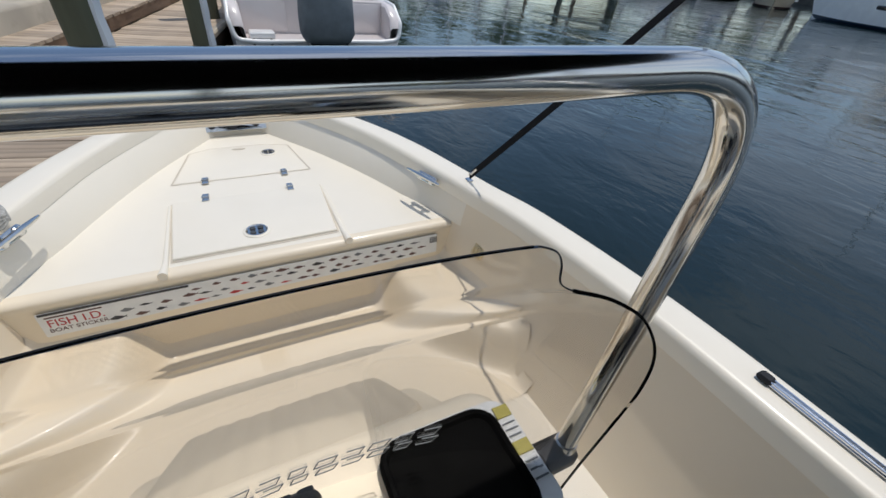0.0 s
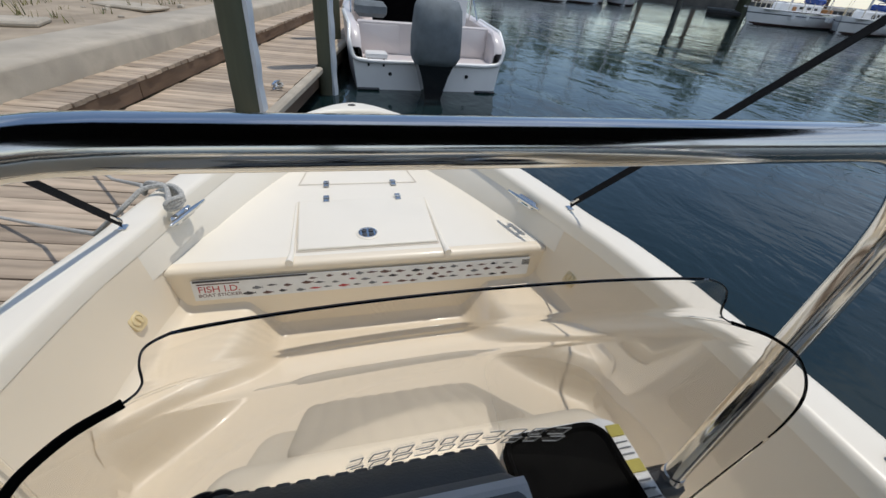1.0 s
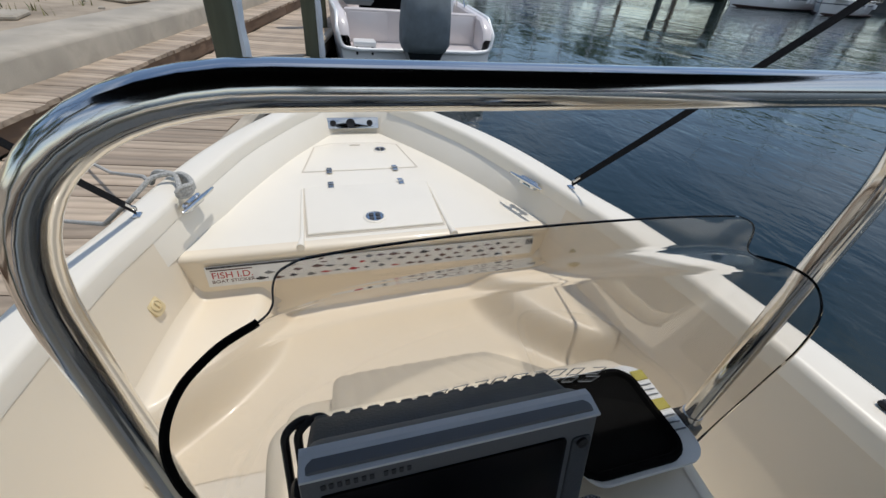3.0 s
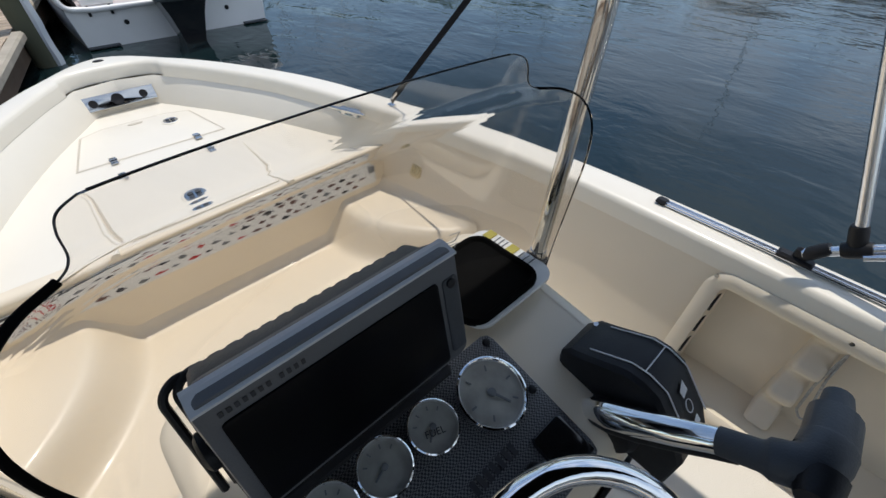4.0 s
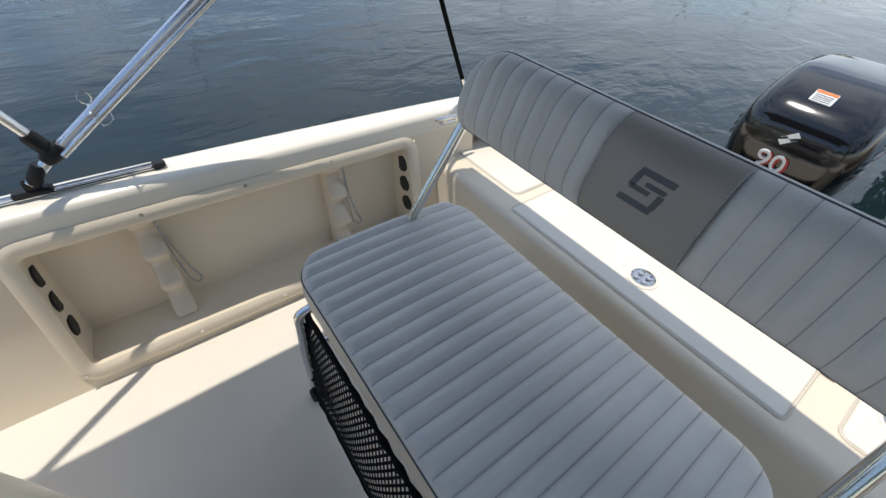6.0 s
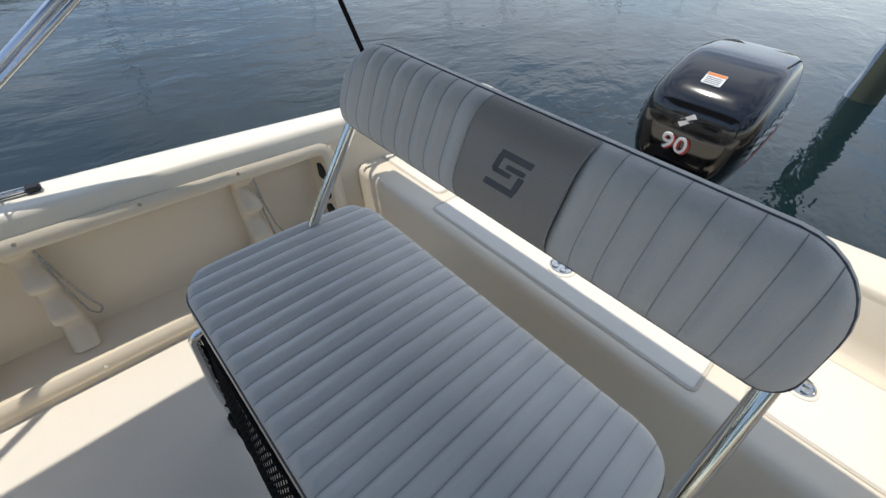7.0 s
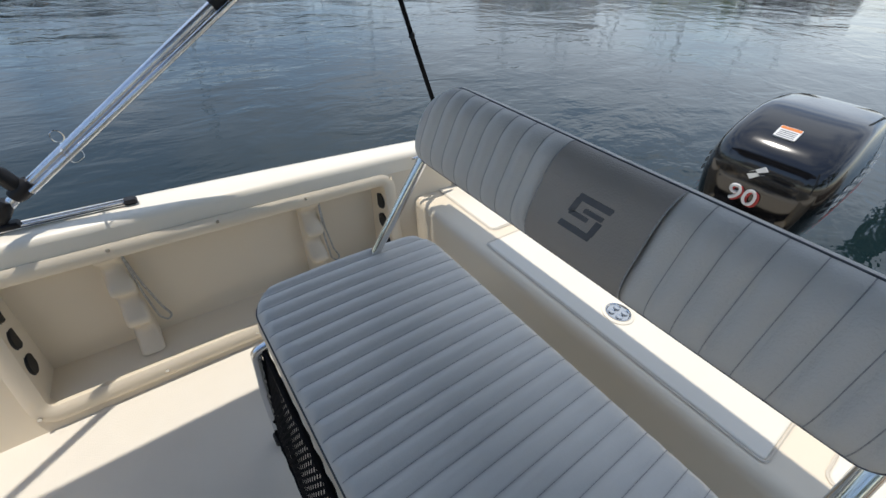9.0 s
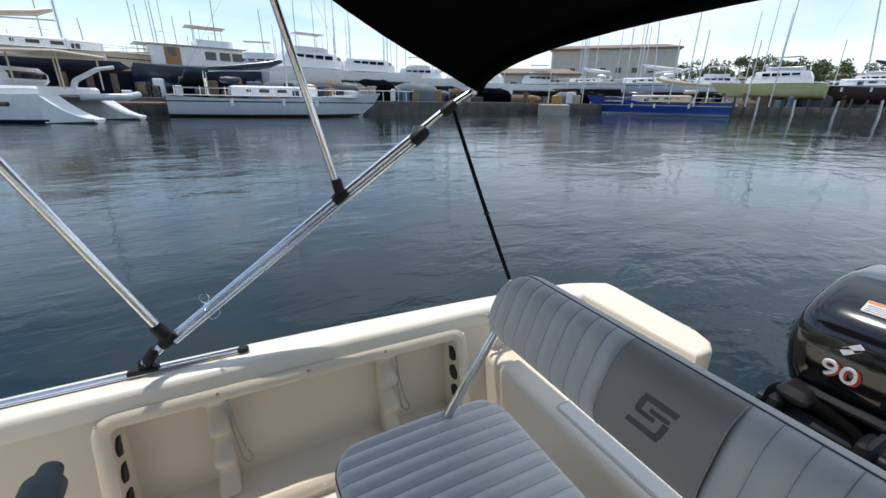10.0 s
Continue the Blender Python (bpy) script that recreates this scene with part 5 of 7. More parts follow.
# ---- outboard motor ----
motor = thing("outboard_motor", (0, -1.1, WATER), "glossy black outboard motor tilted down on the transom", "outboard motor")
bm = BM()
rings = []
for z, hw, y0, y1, e in ((0.56, 0.128, -1.03, -1.36, 3.6), (0.60, 0.154, -1.01, -1.40, 4.2), (0.66, 0.170, -0.995, -1.44, 4.6), (0.73, 0.176, -0.982, -1.44, 4.8), (0.79, 0.173, -0.980, -1.45, 4.8), (0.83, 0.167, -0.997, -1.45, 4.6), (0.862, 0.161, -1.03, -1.445, 4.4), (0.890, 0.153, -1.085, -1.44, 4.2), (0.908, 0.146, -1.14, -1.43, 4.2), (0.918, 0.136, -1.18, -1.42, 4.0), (0.923, 0.118, -1.215, -1.43, 3.6), (0.925, 0.06, -1.28, -1.39, 3.0)):
    ring = []
    cy, hl = (y0 + y1) / 2, (y0 - y1) / 2
    for k in range(40):
        a = 2 * math.pi * k / 40
        ca, sa = math.cos(a), math.sin(a)
        ring.append((0.97 * hw * math.copysign(abs(ca) ** (2 / e), ca), cy + hl * math.copysign(abs(sa) ** (2 / e), sa), z))
    rings.append(ring)
loft(bm, rings)
cowl = part("cowling", bm, "blackgloss", motor, "glossy black cowling", angle=75)
bm = BM()
for (z0, hw0, ya, yb), (z1, hw1, yc, yd) in (((0.58, 0.10, -1.04, -1.36), (0.30, 0.085, -1.06, -1.30)), ((0.30, 0.085, -1.06, -1.30), (-0.05, 0.07, -1.08, -1.27)), ((-0.05, 0.06, -1.09, -1.27), (-0.75, 0.04, -1.10, -1.25))):
    loft(bm, [[(hw0, ya, z0), (hw0, yb, z0), (-hw0, yb, z0), (-hw0, ya, z0)], [(hw1, yc, z1), (hw1, yd, z1), (-hw1, yd, z1), (-hw1, yc, z1)]])
part("leg", bm, "blackgloss", motor, "black drive leg")
bm = BM()
for sx in (-1, 1):
    box(bm, (sx * 0.10, -0.98, 0.42), (0.03, 0.16, 0.34), 0.01)
box(bm, (0, -0.985, 0.52), (0.22, 0.10, 0.08), 0.02)
tube(bm, [(-0.16, -0.975, 0.52), (0.16, -0.975, 0.52)], 0.022, 12)
box(bm, (0.07, -0.97, 0.60), (0.09, 0.10, 0.05), 0.02)
box(bm, (-0.03, -0.985, 0.615), (0.20, 0.03, 0.03), 0.012)
part("clamp_bracket", bm, "black", motor, "black transom bracket")
bm = BM()
tube(bm, bend([(0.10, -0.97, 0.56), (0.02, -0.955, 0.60), (-0.08, -0.955, 0.57), (-0.12, -0.90, 0.50), (-0.1, -0.8, 0.48)], 0.04), 0.016, 10)
tube(bm, bend([(0.08, -0.99, 0.60), (0.12, -0.96, 0.58), (0.12, -0.9, 0.46)], 0.03), 0.02, 10)
part("rigging_hose", bm, "rubber", motor, "black corrugated rigging hose")
letters("power_number", "90", 0.072, axes((0.012, -0.9815, 0.707), (-1, 0, 0), (0, 0.12, 1)) @ Matrix.Shear("XY", 4, (0.2, 0)), "white", cowl, "white and red power number", depth=0.004, squeeze=1.15)
letters("power_outline", "90", 0.074, axes((0.006, -0.9845, 0.704), (-1, 0, 0), (0, 0.12, 1)) @ Matrix.Shear("XY", 4, (0.2, 0)), "red", cowl, depth=0.003, squeeze=1.15)
bm = BM()
me_ = axes((0.004, -0.979, 0.785), (-1, 0, 0), (0, -0.05, 1))
for p in ([(-0.020, -0.004), (0.010, 0.022), (0.022, 0.012), (0.002, 0.0), (-0.008, 0.006)], [(0.020, 0.004), (-0.010, -0.022), (-0.022, -0.012), (-0.002, 0.0), (0.008, -0.006)]):
    plate(bm, p, -0.002, 0.0035, 0, me_)
part("maker_badge", bm, "label", cowl, "pale angular badge")
bm = BM()
ms = axes((0.008, -1.066, 0.8835), (-1, 0, 0), (0, -0.88, 0.45))
plate(bm, rrect(0, 0, 0.055, 0.045, 0.003, 2), -0.004, 0.0015, 0, ms)
st_ = part("warning_sticker", bm, "label", cowl, "white warning sticker with orange header")
bm = BM()
plate(bm, rrect(0, 0.016, 0.052, 0.010, 0.002, 2), 0.001, 0.0022, 0, ms)
part("sticker_header", bm, "orange", st_)
bm = BM()
for k in range(4):
    plate(bm, rrect(0, 0.004 - 0.007 * k, 0.044, 0.003, 0.001, 1), 0.001, 0.0021, 0, ms)
part("sticker_bars", bm, "greyink", st_)
SIDE = [(0.60, 0.154), (0.66, 0.170), (0.73, 0.176), (0.79, 0.173), (0.83, 0.167), (0.90, 0.152)]
for sx in (-1, 1):
    bm = BM()
    for k in range(6):
        y = -1.055 - 0.058 * k
        for pts in ([(0, 0), (-0.040, 0.0), (-0.040, 0.016), (0, 0.016)], [(0, 0.024), (-0.040, 0.024), (-0.040, 0.040), (0, 0.040)], [(0, 0.048), (-0.040, 0.048), (-0.040, 0.062), (0, 0.062)]):
            q = [(y + a - b * 0.2, 0.705 + 0.012 * k + b) for a, b in pts]
            bm.faces.new([bm.verts.new((sx * (0.97 * curve_at(SIDE, b) + 0.0015), a, b)) for a, b in q])
    part("maker_mark", bm, "label", cowl, "pale block lettering shapes")
    bm = BM()
    for k in range(2):
        q = []
        for a, b in ((-1.05, 0.625 + 0.022 * k), (-1.20, 0.668 + 0.022 * k), (-1.36, 0.715 + 0.022 * k), (-1.36, 0.727 + 0.022 * k), (-1.20, 0.684 + 0.022 * k)):
            q.append((sx * (0.97 * curve_at(SIDE, b) + 0.0015), a, b))
        bm.faces.new([bm.verts.new(p) for p in q])
    part("red_stripe", bm, "red", cowl, "red side stripe")

# ---- fish sticker on the riser ----
sticker = thing("fish_sticker", (0, 2.0, 0.44), "long white sticker printed with rows of small fish", "sticker")
mf = axes((0.003, 2.037, 0.420), (1, 0, 0), (0, 0.05, 1))
bm = BM()
plate(bm, rrect(0, 0, 1.21, 0.082, 0.003, 2), -0.001, 0.0012, 0, mf)
part("sticker_sheet", bm, "label", sticker, "thin white sheet")
bm = BM()
box(bm, (0, 0, 0), (0.36, 0.008, 0.0006), 0.0002, mf @ pose(-0.42, 0.036, 0.0016))
part("ruler_bar", bm, "ink", sticker, "printed black ruler bar")
letters("sticker_title", "FISH I.D.", 0.036, mf @ pose(-0.525, 0.002, 0.0016), "red", sticker, squeeze=1.0)
letters("sticker_title", "BOAT STICKER", 0.018, mf @ pose(-0.525, -0.022, 0.0016), "brownink", sticker, squeeze=1.12)
bm = BM()
box(bm, (0, 0, 0), (0.13, 0.005, 0.0006), 0.0002, mf @ pose(-0.525, 0.024, 0.0016))
part("printed_bar", bm, "brownink", sticker)
rs = random.Random(4)


def fish(bm, m2, w, h, mi):
    up = [(-0.5, 0.0), (-0.35, 0.28), (-0.1, 0.46), (0.15, 0.36), (0.34, 0.1), (0.5, 0.34)]
    dn = [(0.42, 0.0), (0.5, -0.34), (0.34, -0.1), (0.15, -0.36), (-0.1, -0.46), (-0.35, -0.28)]
    ngon(bm, [m2 @ Vector((x * w, y * h, 0)) for x, y in (up + dn)[::-1]], mi)
    ngon(bm, [m2 @ Vector((x * w, y * h, 0)) for x, y in ((0.1, 0.36), (-0.15, 0.66), (-0.2, 0.42))], mi)


bm = BM()
for r in range(3):
    n = 19
    for k in range(n):
        x = -0.43 + 0.99 * (k + 0.5 * (r % 2)) / n
        if r == 0 and x < -0.24:
            continue
        w, h = rs.uniform(0.026, 0.046), rs.uniform(0.007, 0.0145)
        mi = rs.choice((0, 0, 1, 1, 2, 2, 3)) if x < 0.05 else rs.choice((0, 1, 1, 1, 2))
        fish(bm, mf @ pose(x + rs.uniform(-0.008, 0.008), 0.022 - 0.023 * r + rs.uniform(-0.004, 0.004), 0.0017), w, h, mi)
part("fish_prints", bm, ["greyink", "brownink", "ink", "red"], sticker, "small printed fish", recalc=False)
bm = BM()
for k in range(8):
    box(bm, (0, 0, 0), (0.0022, 0.026, 0.0006), 0.0002, mf @ pose(0.575 + 0.004 * k, 0.018, 0.0016))
part("code_bars", bm, "ink", sticker)

# pad on the console's sloping front
mt = axes((CX, 1.251, 0.715), (-1, 0, 0), (0, -0.72, 0.69))
bm = BM()
outl = rrect(-0.005, -0.058, 0.375, 0.38, 0.07, 6)
pleated(bm, mt, outl, 0.022, 10, 0.0022, 0.012, 0.002)
part("front_pad", bm, "padcream", console, "cream pleated vinyl pad", angle=80)
# ---- dock and shore on the port side ----
DZ, DA = 0.08, -11.8
dock_m = pose(-0.662, 5.215, 0, 0, 0, DA)      # local x: minus is away from the water; y runs along the edge
rd = random.Random(11)


def DK(x, y, z):
    return dock_m @ Vector((x, y, z))


def dbox(bm, c, s, bev=0.01, rz=0.0):
    box(bm, dock_m @ Vector(c), s, bev, Matrix.Rotation(radians(DA + rz), 4, "Z"))


# rub rails
for y0, y1 in ((-12.0, 1.93), (2.45, 12.0)):
    bm = BM()
    x = 0.0 if y1 < 2 else -0.06
    dbox(bm, (x, (y0 + y1) / 2, DZ - 0.02), (0.11, y1 - y0, 0.09), 0.02)
    tagged(part("dock_rub_rail", bm, "concrete"), "pale worn rub rail along the dock edge", "rub rail", "dock rub rails")
bm = BM()
dbox(bm, (-0.10, 0, DZ - 0.17), (0.08, 24, 0.26), 0.01)
dbox(bm, (-1.15, 0, DZ - 0.17), (0.08, 24, 0.26), 0.01)
tagged(part("dock_joist", bm, "beam"), "dark timber joist under the dock planks", "joist", kind="structure")
# brown stringer that carries the upper walk
bm = BM()
for k in range(8):
    dbox(bm, (-1.27, -10.5 + 3.0 * k, DZ + 0.095), (0.05, 2.99, 0.19), 0.008)
tagged(part("dock_step", bm, "beam"), "long brown timber step along the dock", "step", kind="structure")
# concrete kerb and sandy ground
bm = BM()
prof = [(-1.62, -0.2), (-1.62, 0.46), (-1.635, 0.49), (-1.665, 0.505), (-2.24, 0.515), (-2.26, 0.50), (-2.26, -0.2)]
rings = []
for k in range(60):
    y = -14 + 0.7 * k
    rings.append([DK(x + (0.008 * math.sin(y * 7.3 + z * 9) if i in (1, 2, 3) else 0), y, z + (0.006 * math.sin(y * 3.1) if i in (2, 3) else 0)) for i, (x, z) in enumerate(prof)])
loft(bm, rings)
tagged(part("seawall_kerb", bm, "concrete"), "chipped pale concrete kerb above the dock", "kerb", kind="structure")
bm = BM()
nx, ny = 30, 44
g = []
for i in range(nx + 1):
    x = -2.25 - 0.35 * i - 0.05 * i * i
    row = []
    for j in range(ny + 1):
        y = -16 + 1.6 * j
        row.append(bm.verts.new(DK(x, y, 0.47 + 0.05 * noise.noise(Vector((x * 0.9, y * 0.9, 0))) + 0.012 * i * 0.3)))
    g.append(row)
for i in range(nx):
    for j in range(ny):
        bm.faces.new((g[i][j], g[i + 1][j], g[i + 1][j + 1], g[i][j + 1]))
tagged(part("ground", bm, "sand"), "sandy ground with dry grass behind the kerb", "ground", kind="structure")
# dry grass and litter
bm = BM()
for k in range(420):
    x, y = -2.6 - abs(rd.gauss(0, 3.2)), rd.uniform(-3, 26)
    n = rd.randint(4, 9)
    hgt = rd.uniform(0.05, 0.22)
    for q in range(n):
        a = rd.uniform(0, 6.28)
        b = DK(x + rd.uniform(-0.08, 0.08), y + rd.uniform(-0.08, 0.08), 0.47)
        t = b + Vector((math.cos(a), math.sin(a), 0)) * hgt * rd.uniform(0.2, 0.9) + Vector((0, 0, hgt))
        w = Vector((-math.sin(a), math.cos(a), 0)) * 0.008
        ngon(bm, [b - w, b + w, t], 0 if rd.random() < 0.7 else 1)
tagged(part("dry_grass", bm, ["leafdry", "leaf"], recalc=False), "sparse tufts of dry and green grass", "grass", kind="stuff")
bm = BM()
for k in range(160):
    x, y = -2.5 - abs(rd.gauss(0, 2.5)), rd.uniform(-3, 22)
    r = rd.uniform(0.015, 0.07)
    p = DK(x, y, 0.475)
    rings = [[p + Vector((r * s * math.cos(a + rd.uniform(-0.2, 0.2)), r * s * math.sin(a), z * r)) for a in [1.05 * j for j in range(6)]] for s, z in ((1, -0.2), (0.9, 0.35), (0.45, 0.6))]
    loft(bm, rings)
tagged(part("rubble", bm, "concrete"), "scattered pale stones and rubble", "stones", kind="stuff")


def slab(name, c, s, material, label, cat, rz=0):
    bm = BM()
    dbox(bm, c, s, 0.02, rz)
    return tagged(part(name, bm, material), label, cat)


slab("stone_slab", (-3.1, 1.0, 0.49), (0.7, 0.45, 0.06), "concrete", "flat pale broken concrete slab on the sand", "slab", 20)
slab("stone_slab", (-3.0, 3.1, 0.49), (0.9, 0.5, 0.05), "concrete", "flat pale broken concrete slab on the sand", "slab", -10)
bin_ = thing("storage_bin", DK(-3.6, 6.6, 0.47), "blue-grey plastic storage bin on the sand", "bin")
bm = BM()
dbox(bm, (-3.6, 6.6, 0.72), (0.9, 0.6, 0.5), 0.04)
part("bin_body", bm, "bluebin", bin_)
bm = BM()
dbox(bm, (-3.6, 6.6, 0.99), (0.96, 0.66, 0.06), 0.02)
part("bin_lid", bm, "bluebin", bin_, "darker rimmed lid")


def spiky_bush(x, y, s):
    e = thing("spiky_plant", DK(x, y, 0.46), "dark green spiky plant growing in sand", "plant", "spiky plants")
    bm = BM()
    for k in range(46):
        a, el = rd.uniform(0, 6.28), rd.uniform(0.3, 1.4)
        d = Vector((math.cos(a) * math.cos(el), math.sin(a) * math.cos(el), math.sin(el)))
        b = DK(x, y, 0.47)
        L = s * rd.uniform(0.6, 1.0)
        w = d.cross(Vector((0, 0, 1))).normalized() * 0.03 * s
        m_ = b + d * L * 0.55 + Vector((0, 0, 0.05 * s))
        ngon(bm, [b - w * 0.6, b + w * 0.6, m_ + w, b + d * L, m_ - w], 0)
    part("leaves", bm, "leaf", e, recalc=False)


spiky_bush(-3.7, 4.6, 0.6)
spiky_bush(-4.6, 3.3, 0.45)
spiky_bush(-5.2, 6.2, 0.6)


def pile(name, base, r, z1, label, strip_dir=None, lean=(0, 0)):
    e = thing(name, (base[0], base[1], WATER), label, "piling", "dock pilings")
    bm = BM()
    rings = []
    rr = random.Random(int(abs(base[0] * 100) + abs(base[1] * 10)))
    for k in range(22):
        z = -1.2 + (z1 + 1.2) * k / 21
        rings.append([(base[0] + lean[0] * (z + 0.3) + r * (1 + 0.035 * math.sin(3 * a + k * 0.25) + 0.02 * rr.uniform(-1, 1)) * math.cos(a), base[1] + lean[1] * (z + 0.3) + r * (1 + 0.02 * rr.uniform(-1, 1)) * math.sin(a), z) for a in [2 * math.pi * j / 22 for j in range(22)]])
    loft(bm, rings)
    part("post", bm, "pile", e, "weathered green-brown round post", angle=60)
    if strip_dir is not None:
        d = Vector((math.cos(radians(strip_dir)), math.sin(radians(strip_dir)), 0))
        w = Vector((-d.y, d.x, 0))
        bm = BM()
        rings = []
        for k in range(28):
            z = -0.35 + (z1 + 0.35) * k / 27
            o = Vector((base[0], base[1], z)) + Vector((lean[0], lean[1], 0)) * (z + 0.3)
            j = 0.008 * math.sin(k * 1.9)
            rings.append([o + d * (r - 0.02) - w * 0.045, o + d * (r + 0.022 + j) - w * 0.04, o + d * (r + 0.022 + j) + w * 0.04, o + d * (r - 0.02) + w * 0.045])
        loft(bm, rings)
        part("rub_strip", bm, "hullgrey", e, "pale grey worn plastic rub strip")
    return e


p1 = DK(-0.20, -0.12, 0)
pile("piling", (p1.x, p1.y), 0.135, 2.9, "thick weathered green-brown dock piling with rub strip", -25)
pile("piling", (-0.165, 7.32), 0.125, 3.0, "weathered green-brown dock piling with rub strip", -40)
p3 = DK(-0.30, 4.6, 0)
pile("piling", (p3.x, p3.y), 0.13, 3.0, "brown weathered dock piling", None)
p4 = DK(-0.2, 9.2, 0)
pile("piling", (p4.x, p4.y), 0.13, 3.0, "brown weathered dock piling", None)
p5 = DK(-0.2, -5.0, 0)
pile("piling", (p5.x, p5.y), 0.135, 2.9, "thick weathered green-brown dock piling with rub strip", -25)
pile("piling", (-0.30, -6.35), 0.15, 3.0, "leaning weathered piling standing in the water", 20, (0.0, 0.03))
# dock cleat with a little rope
dc = thing("dock_cleat", DK(-0.22, 0.75, DZ), "grey dock cleat with a few turns of rope", "cleat")
bm = BM()
o = DK(-0.22, 0.75, DZ)
tube(bm, [o + Vector((-0.03, -0.1, 0.06)), o + Vector((0, 0, 0.07)), o + Vector((0.03, 0.1, 0.06))], [0.012, 0.018, 0.012], 10)
lathe(bm, [(0.04, 0), (0.03, 0.01), (0.015, 0.06)], 12, Matrix.Translation(o))
part("cleat_horn", bm, "alu", dc)
bm = BM()
tube(bm, [o + Vector((0.05 * math.cos(a) + 0.02, 0.09 * math.sin(a * 0.7), 0.035 + 0.015 * math.sin(a * 2.1))) for a in [0.4 * k for k in range(30)]], 0.011, 7)
part("rope_turns", bm, "rope", dc)

# mooring line: from the port bow cleat over the gunwale to the dock
line = thing("mooring_rope", (-0.68, 2.2, TOP), "pale grey braided mooring rope tied to the bow cleat", "rope")
bm = BM()
c0 = Vector((-0.632, 2.205, 0.665))
turns = []
for k in range(60):
    a = k * 0.52
    turns.append(c0 + Vector((0.022 * math.cos(a) - 0.012 * math.sin(a * 0.5), 0.058 * math.sin(a * 0.5), 0.004 + 0.012 * math.sin(a) + 0.0004 * k)))
tube(bm, turns, 0.0085, 8)
part("rope_hitch", bm, "rope", line, "figure-of-eight turns of rope")
bm = BM()
tube(bm, bend([c0 + Vector((0.0, 0.05, 0.012)), (-0.70, 2.30, 0.685), (-0.755, 2.34, 0.675), (-0.80, 2.40, 0.60), (-1.0, 2.85, 0.42), (-1.35, 3.35, 0.22), (-1.75, 3.9, DZ + 0.02), (-1.95, 4.2, DZ + 0.015), (-1.7, 4.35, DZ + 0.015), (-1.25, 4.6, DZ + 0.015), (-1.05, 4.95, DZ + 0.03)], 0.15, 8), 0.0095, 8)
tube(bm, bend([c0 + Vector((0.0, -0.05, 0.012)), (-0.67, 2.27, 0.70), (-0.74, 2.26, 0.69), (-0.80, 2.20, 0.64), (-0.95, 2.3, 0.5), (-1.5, 2.9, 0.2), (-1.9, 3.2, DZ + 0.02)], 0.05, 8), 0.0085, 8)
part("rope_line", bm, "rope", line, "slack rope lying over the dock")

# ---- the neighbouring boat ahead ----
NX, NY = 1.40, 7.62
nb = thing("moored_boat", (NX, NY, WATER), "off-white moored motorboat with a covered outboard engine", "boat")


def nbx(y):
    return curve_at([(0, 1.18), (1.5, 1.22), (3.0, 1.15), (4.5, 0.80), (5.6, 0.05)], y)


bm = BM()
rings = []
for y in (0, 0.6, 1.5, 2.3, 3.0, 3.8, 4.5, 5.1, 5.6):
    o = nbx(y)
    prof = [(o, 0.13), (o * 0.985, 0.0), (o * 0.955, WATER), (o * 0.9, WATER - 0.1), (0.001, WATER - 0.25)]
    rings.append([(NX + x, NY + y, z + 0.035 * y * (1 if z > WATER else 0)) for x, z in prof] + [(NX - x, NY + y, z + 0.035 * y * (1 if z > WATER else 0)) for x, z in prof[::-1]])
loft(bm, rings, closed=False)
ngon(bm, rings[0])
part("hull", bm, "hullwhite", nb, "white hull with flat transom")
bm = BM()
rings = []
for y in (0.0, 0.06, 0.3, 0.9, 1.5, 2.3, 3.0, 3.8, 4.5, 5.1, 5.58):
    o = nbx(y)
    h = 0.30 if y < 0.02 else 0.56 if y > 0.25 else 0.44
    h += 0.045 * y
    rings.append([(NX + s * x, NY + y, z) for s, x, z in ((1, o, 0.10 + 0.035 * y), (1, o + 0.02, h - 0.03), (1, o, h), (1, o - 0.10, h), (1, o - 0.13, h - 0.03), (1, max(0.0, o - 0.15), 0.12 + 0.02 * y), (-1, max(0.0, o - 0.15), 0.12 + 0.02 * y), (-1, o - 0.13, h - 0.03), (-1, o - 0.10, h), (-1, o, h), (-1, o + 0.02, h - 0.03), (-1, o, 0.10 + 0.035 * y))])
loft(bm, rings, closed=False)
part("inner_shell", bm, "hullpink", nb, "pinkish white gunwales and well")
bm = BM()
for sx in (-1, 1):
    tube(bm, bend([(NX + sx * 0.15, NY - 0.02, 0.115), (NX + sx * 0.9, NY - 0.025, 0.115), (NX + sx * 1.17, NY - 0.01, 0.14), (NX + sx * 1.22, NY + 0.04, 0.36), (NX + sx * 1.20, NY + 0.3, 0.57), (NX + sx * 1.24, NY + 1.5, 0.62)], 0.12, 5), 0.032, 10)
part("rub_rail", bm, "hullwhite", nb, "rounded white rub rail")
bm = BM()
box(bm, (NX, NY + 0.26, 0.11), (2.1, 0.5, 0.05), 0.02)
part("stern_shelf", bm, "hullpink", nb)
bm = BM()
box(bm, (NX, NY + 0.52, 0.36), (2.15, 0.05, 0.50), 0.03)
part("well_wall", bm, "hullpink", nb, "pinkish splash well wall")
for x in (-0.72, 0.72):
    bm = BM()
    plate(bm, rrect(0, 0, 0.62, 0.40, 0.05, 4), 0, 0.012, 0.004, axes((NX + x, NY + 0.493, 0.36), (1, 0, 0), (0, 0, 1)))
    part("locker_door", bm, "hullpink", nb)
bm = BM()
box(bm, (NX - 0.82, NY + 0.16, 0.18), (0.34, 0.22, 0.09), 0.02)
part("bait_box", bm, "hullwhite", nb, "small white box lid")
for x in (-0.95, -0.72):
    bm = BM()
    box(bm, (NX + x, NY - 0.02, 0.10), (0.03, 0.02, 0.11), 0.005)
    part("latch", bm, "black", nb)
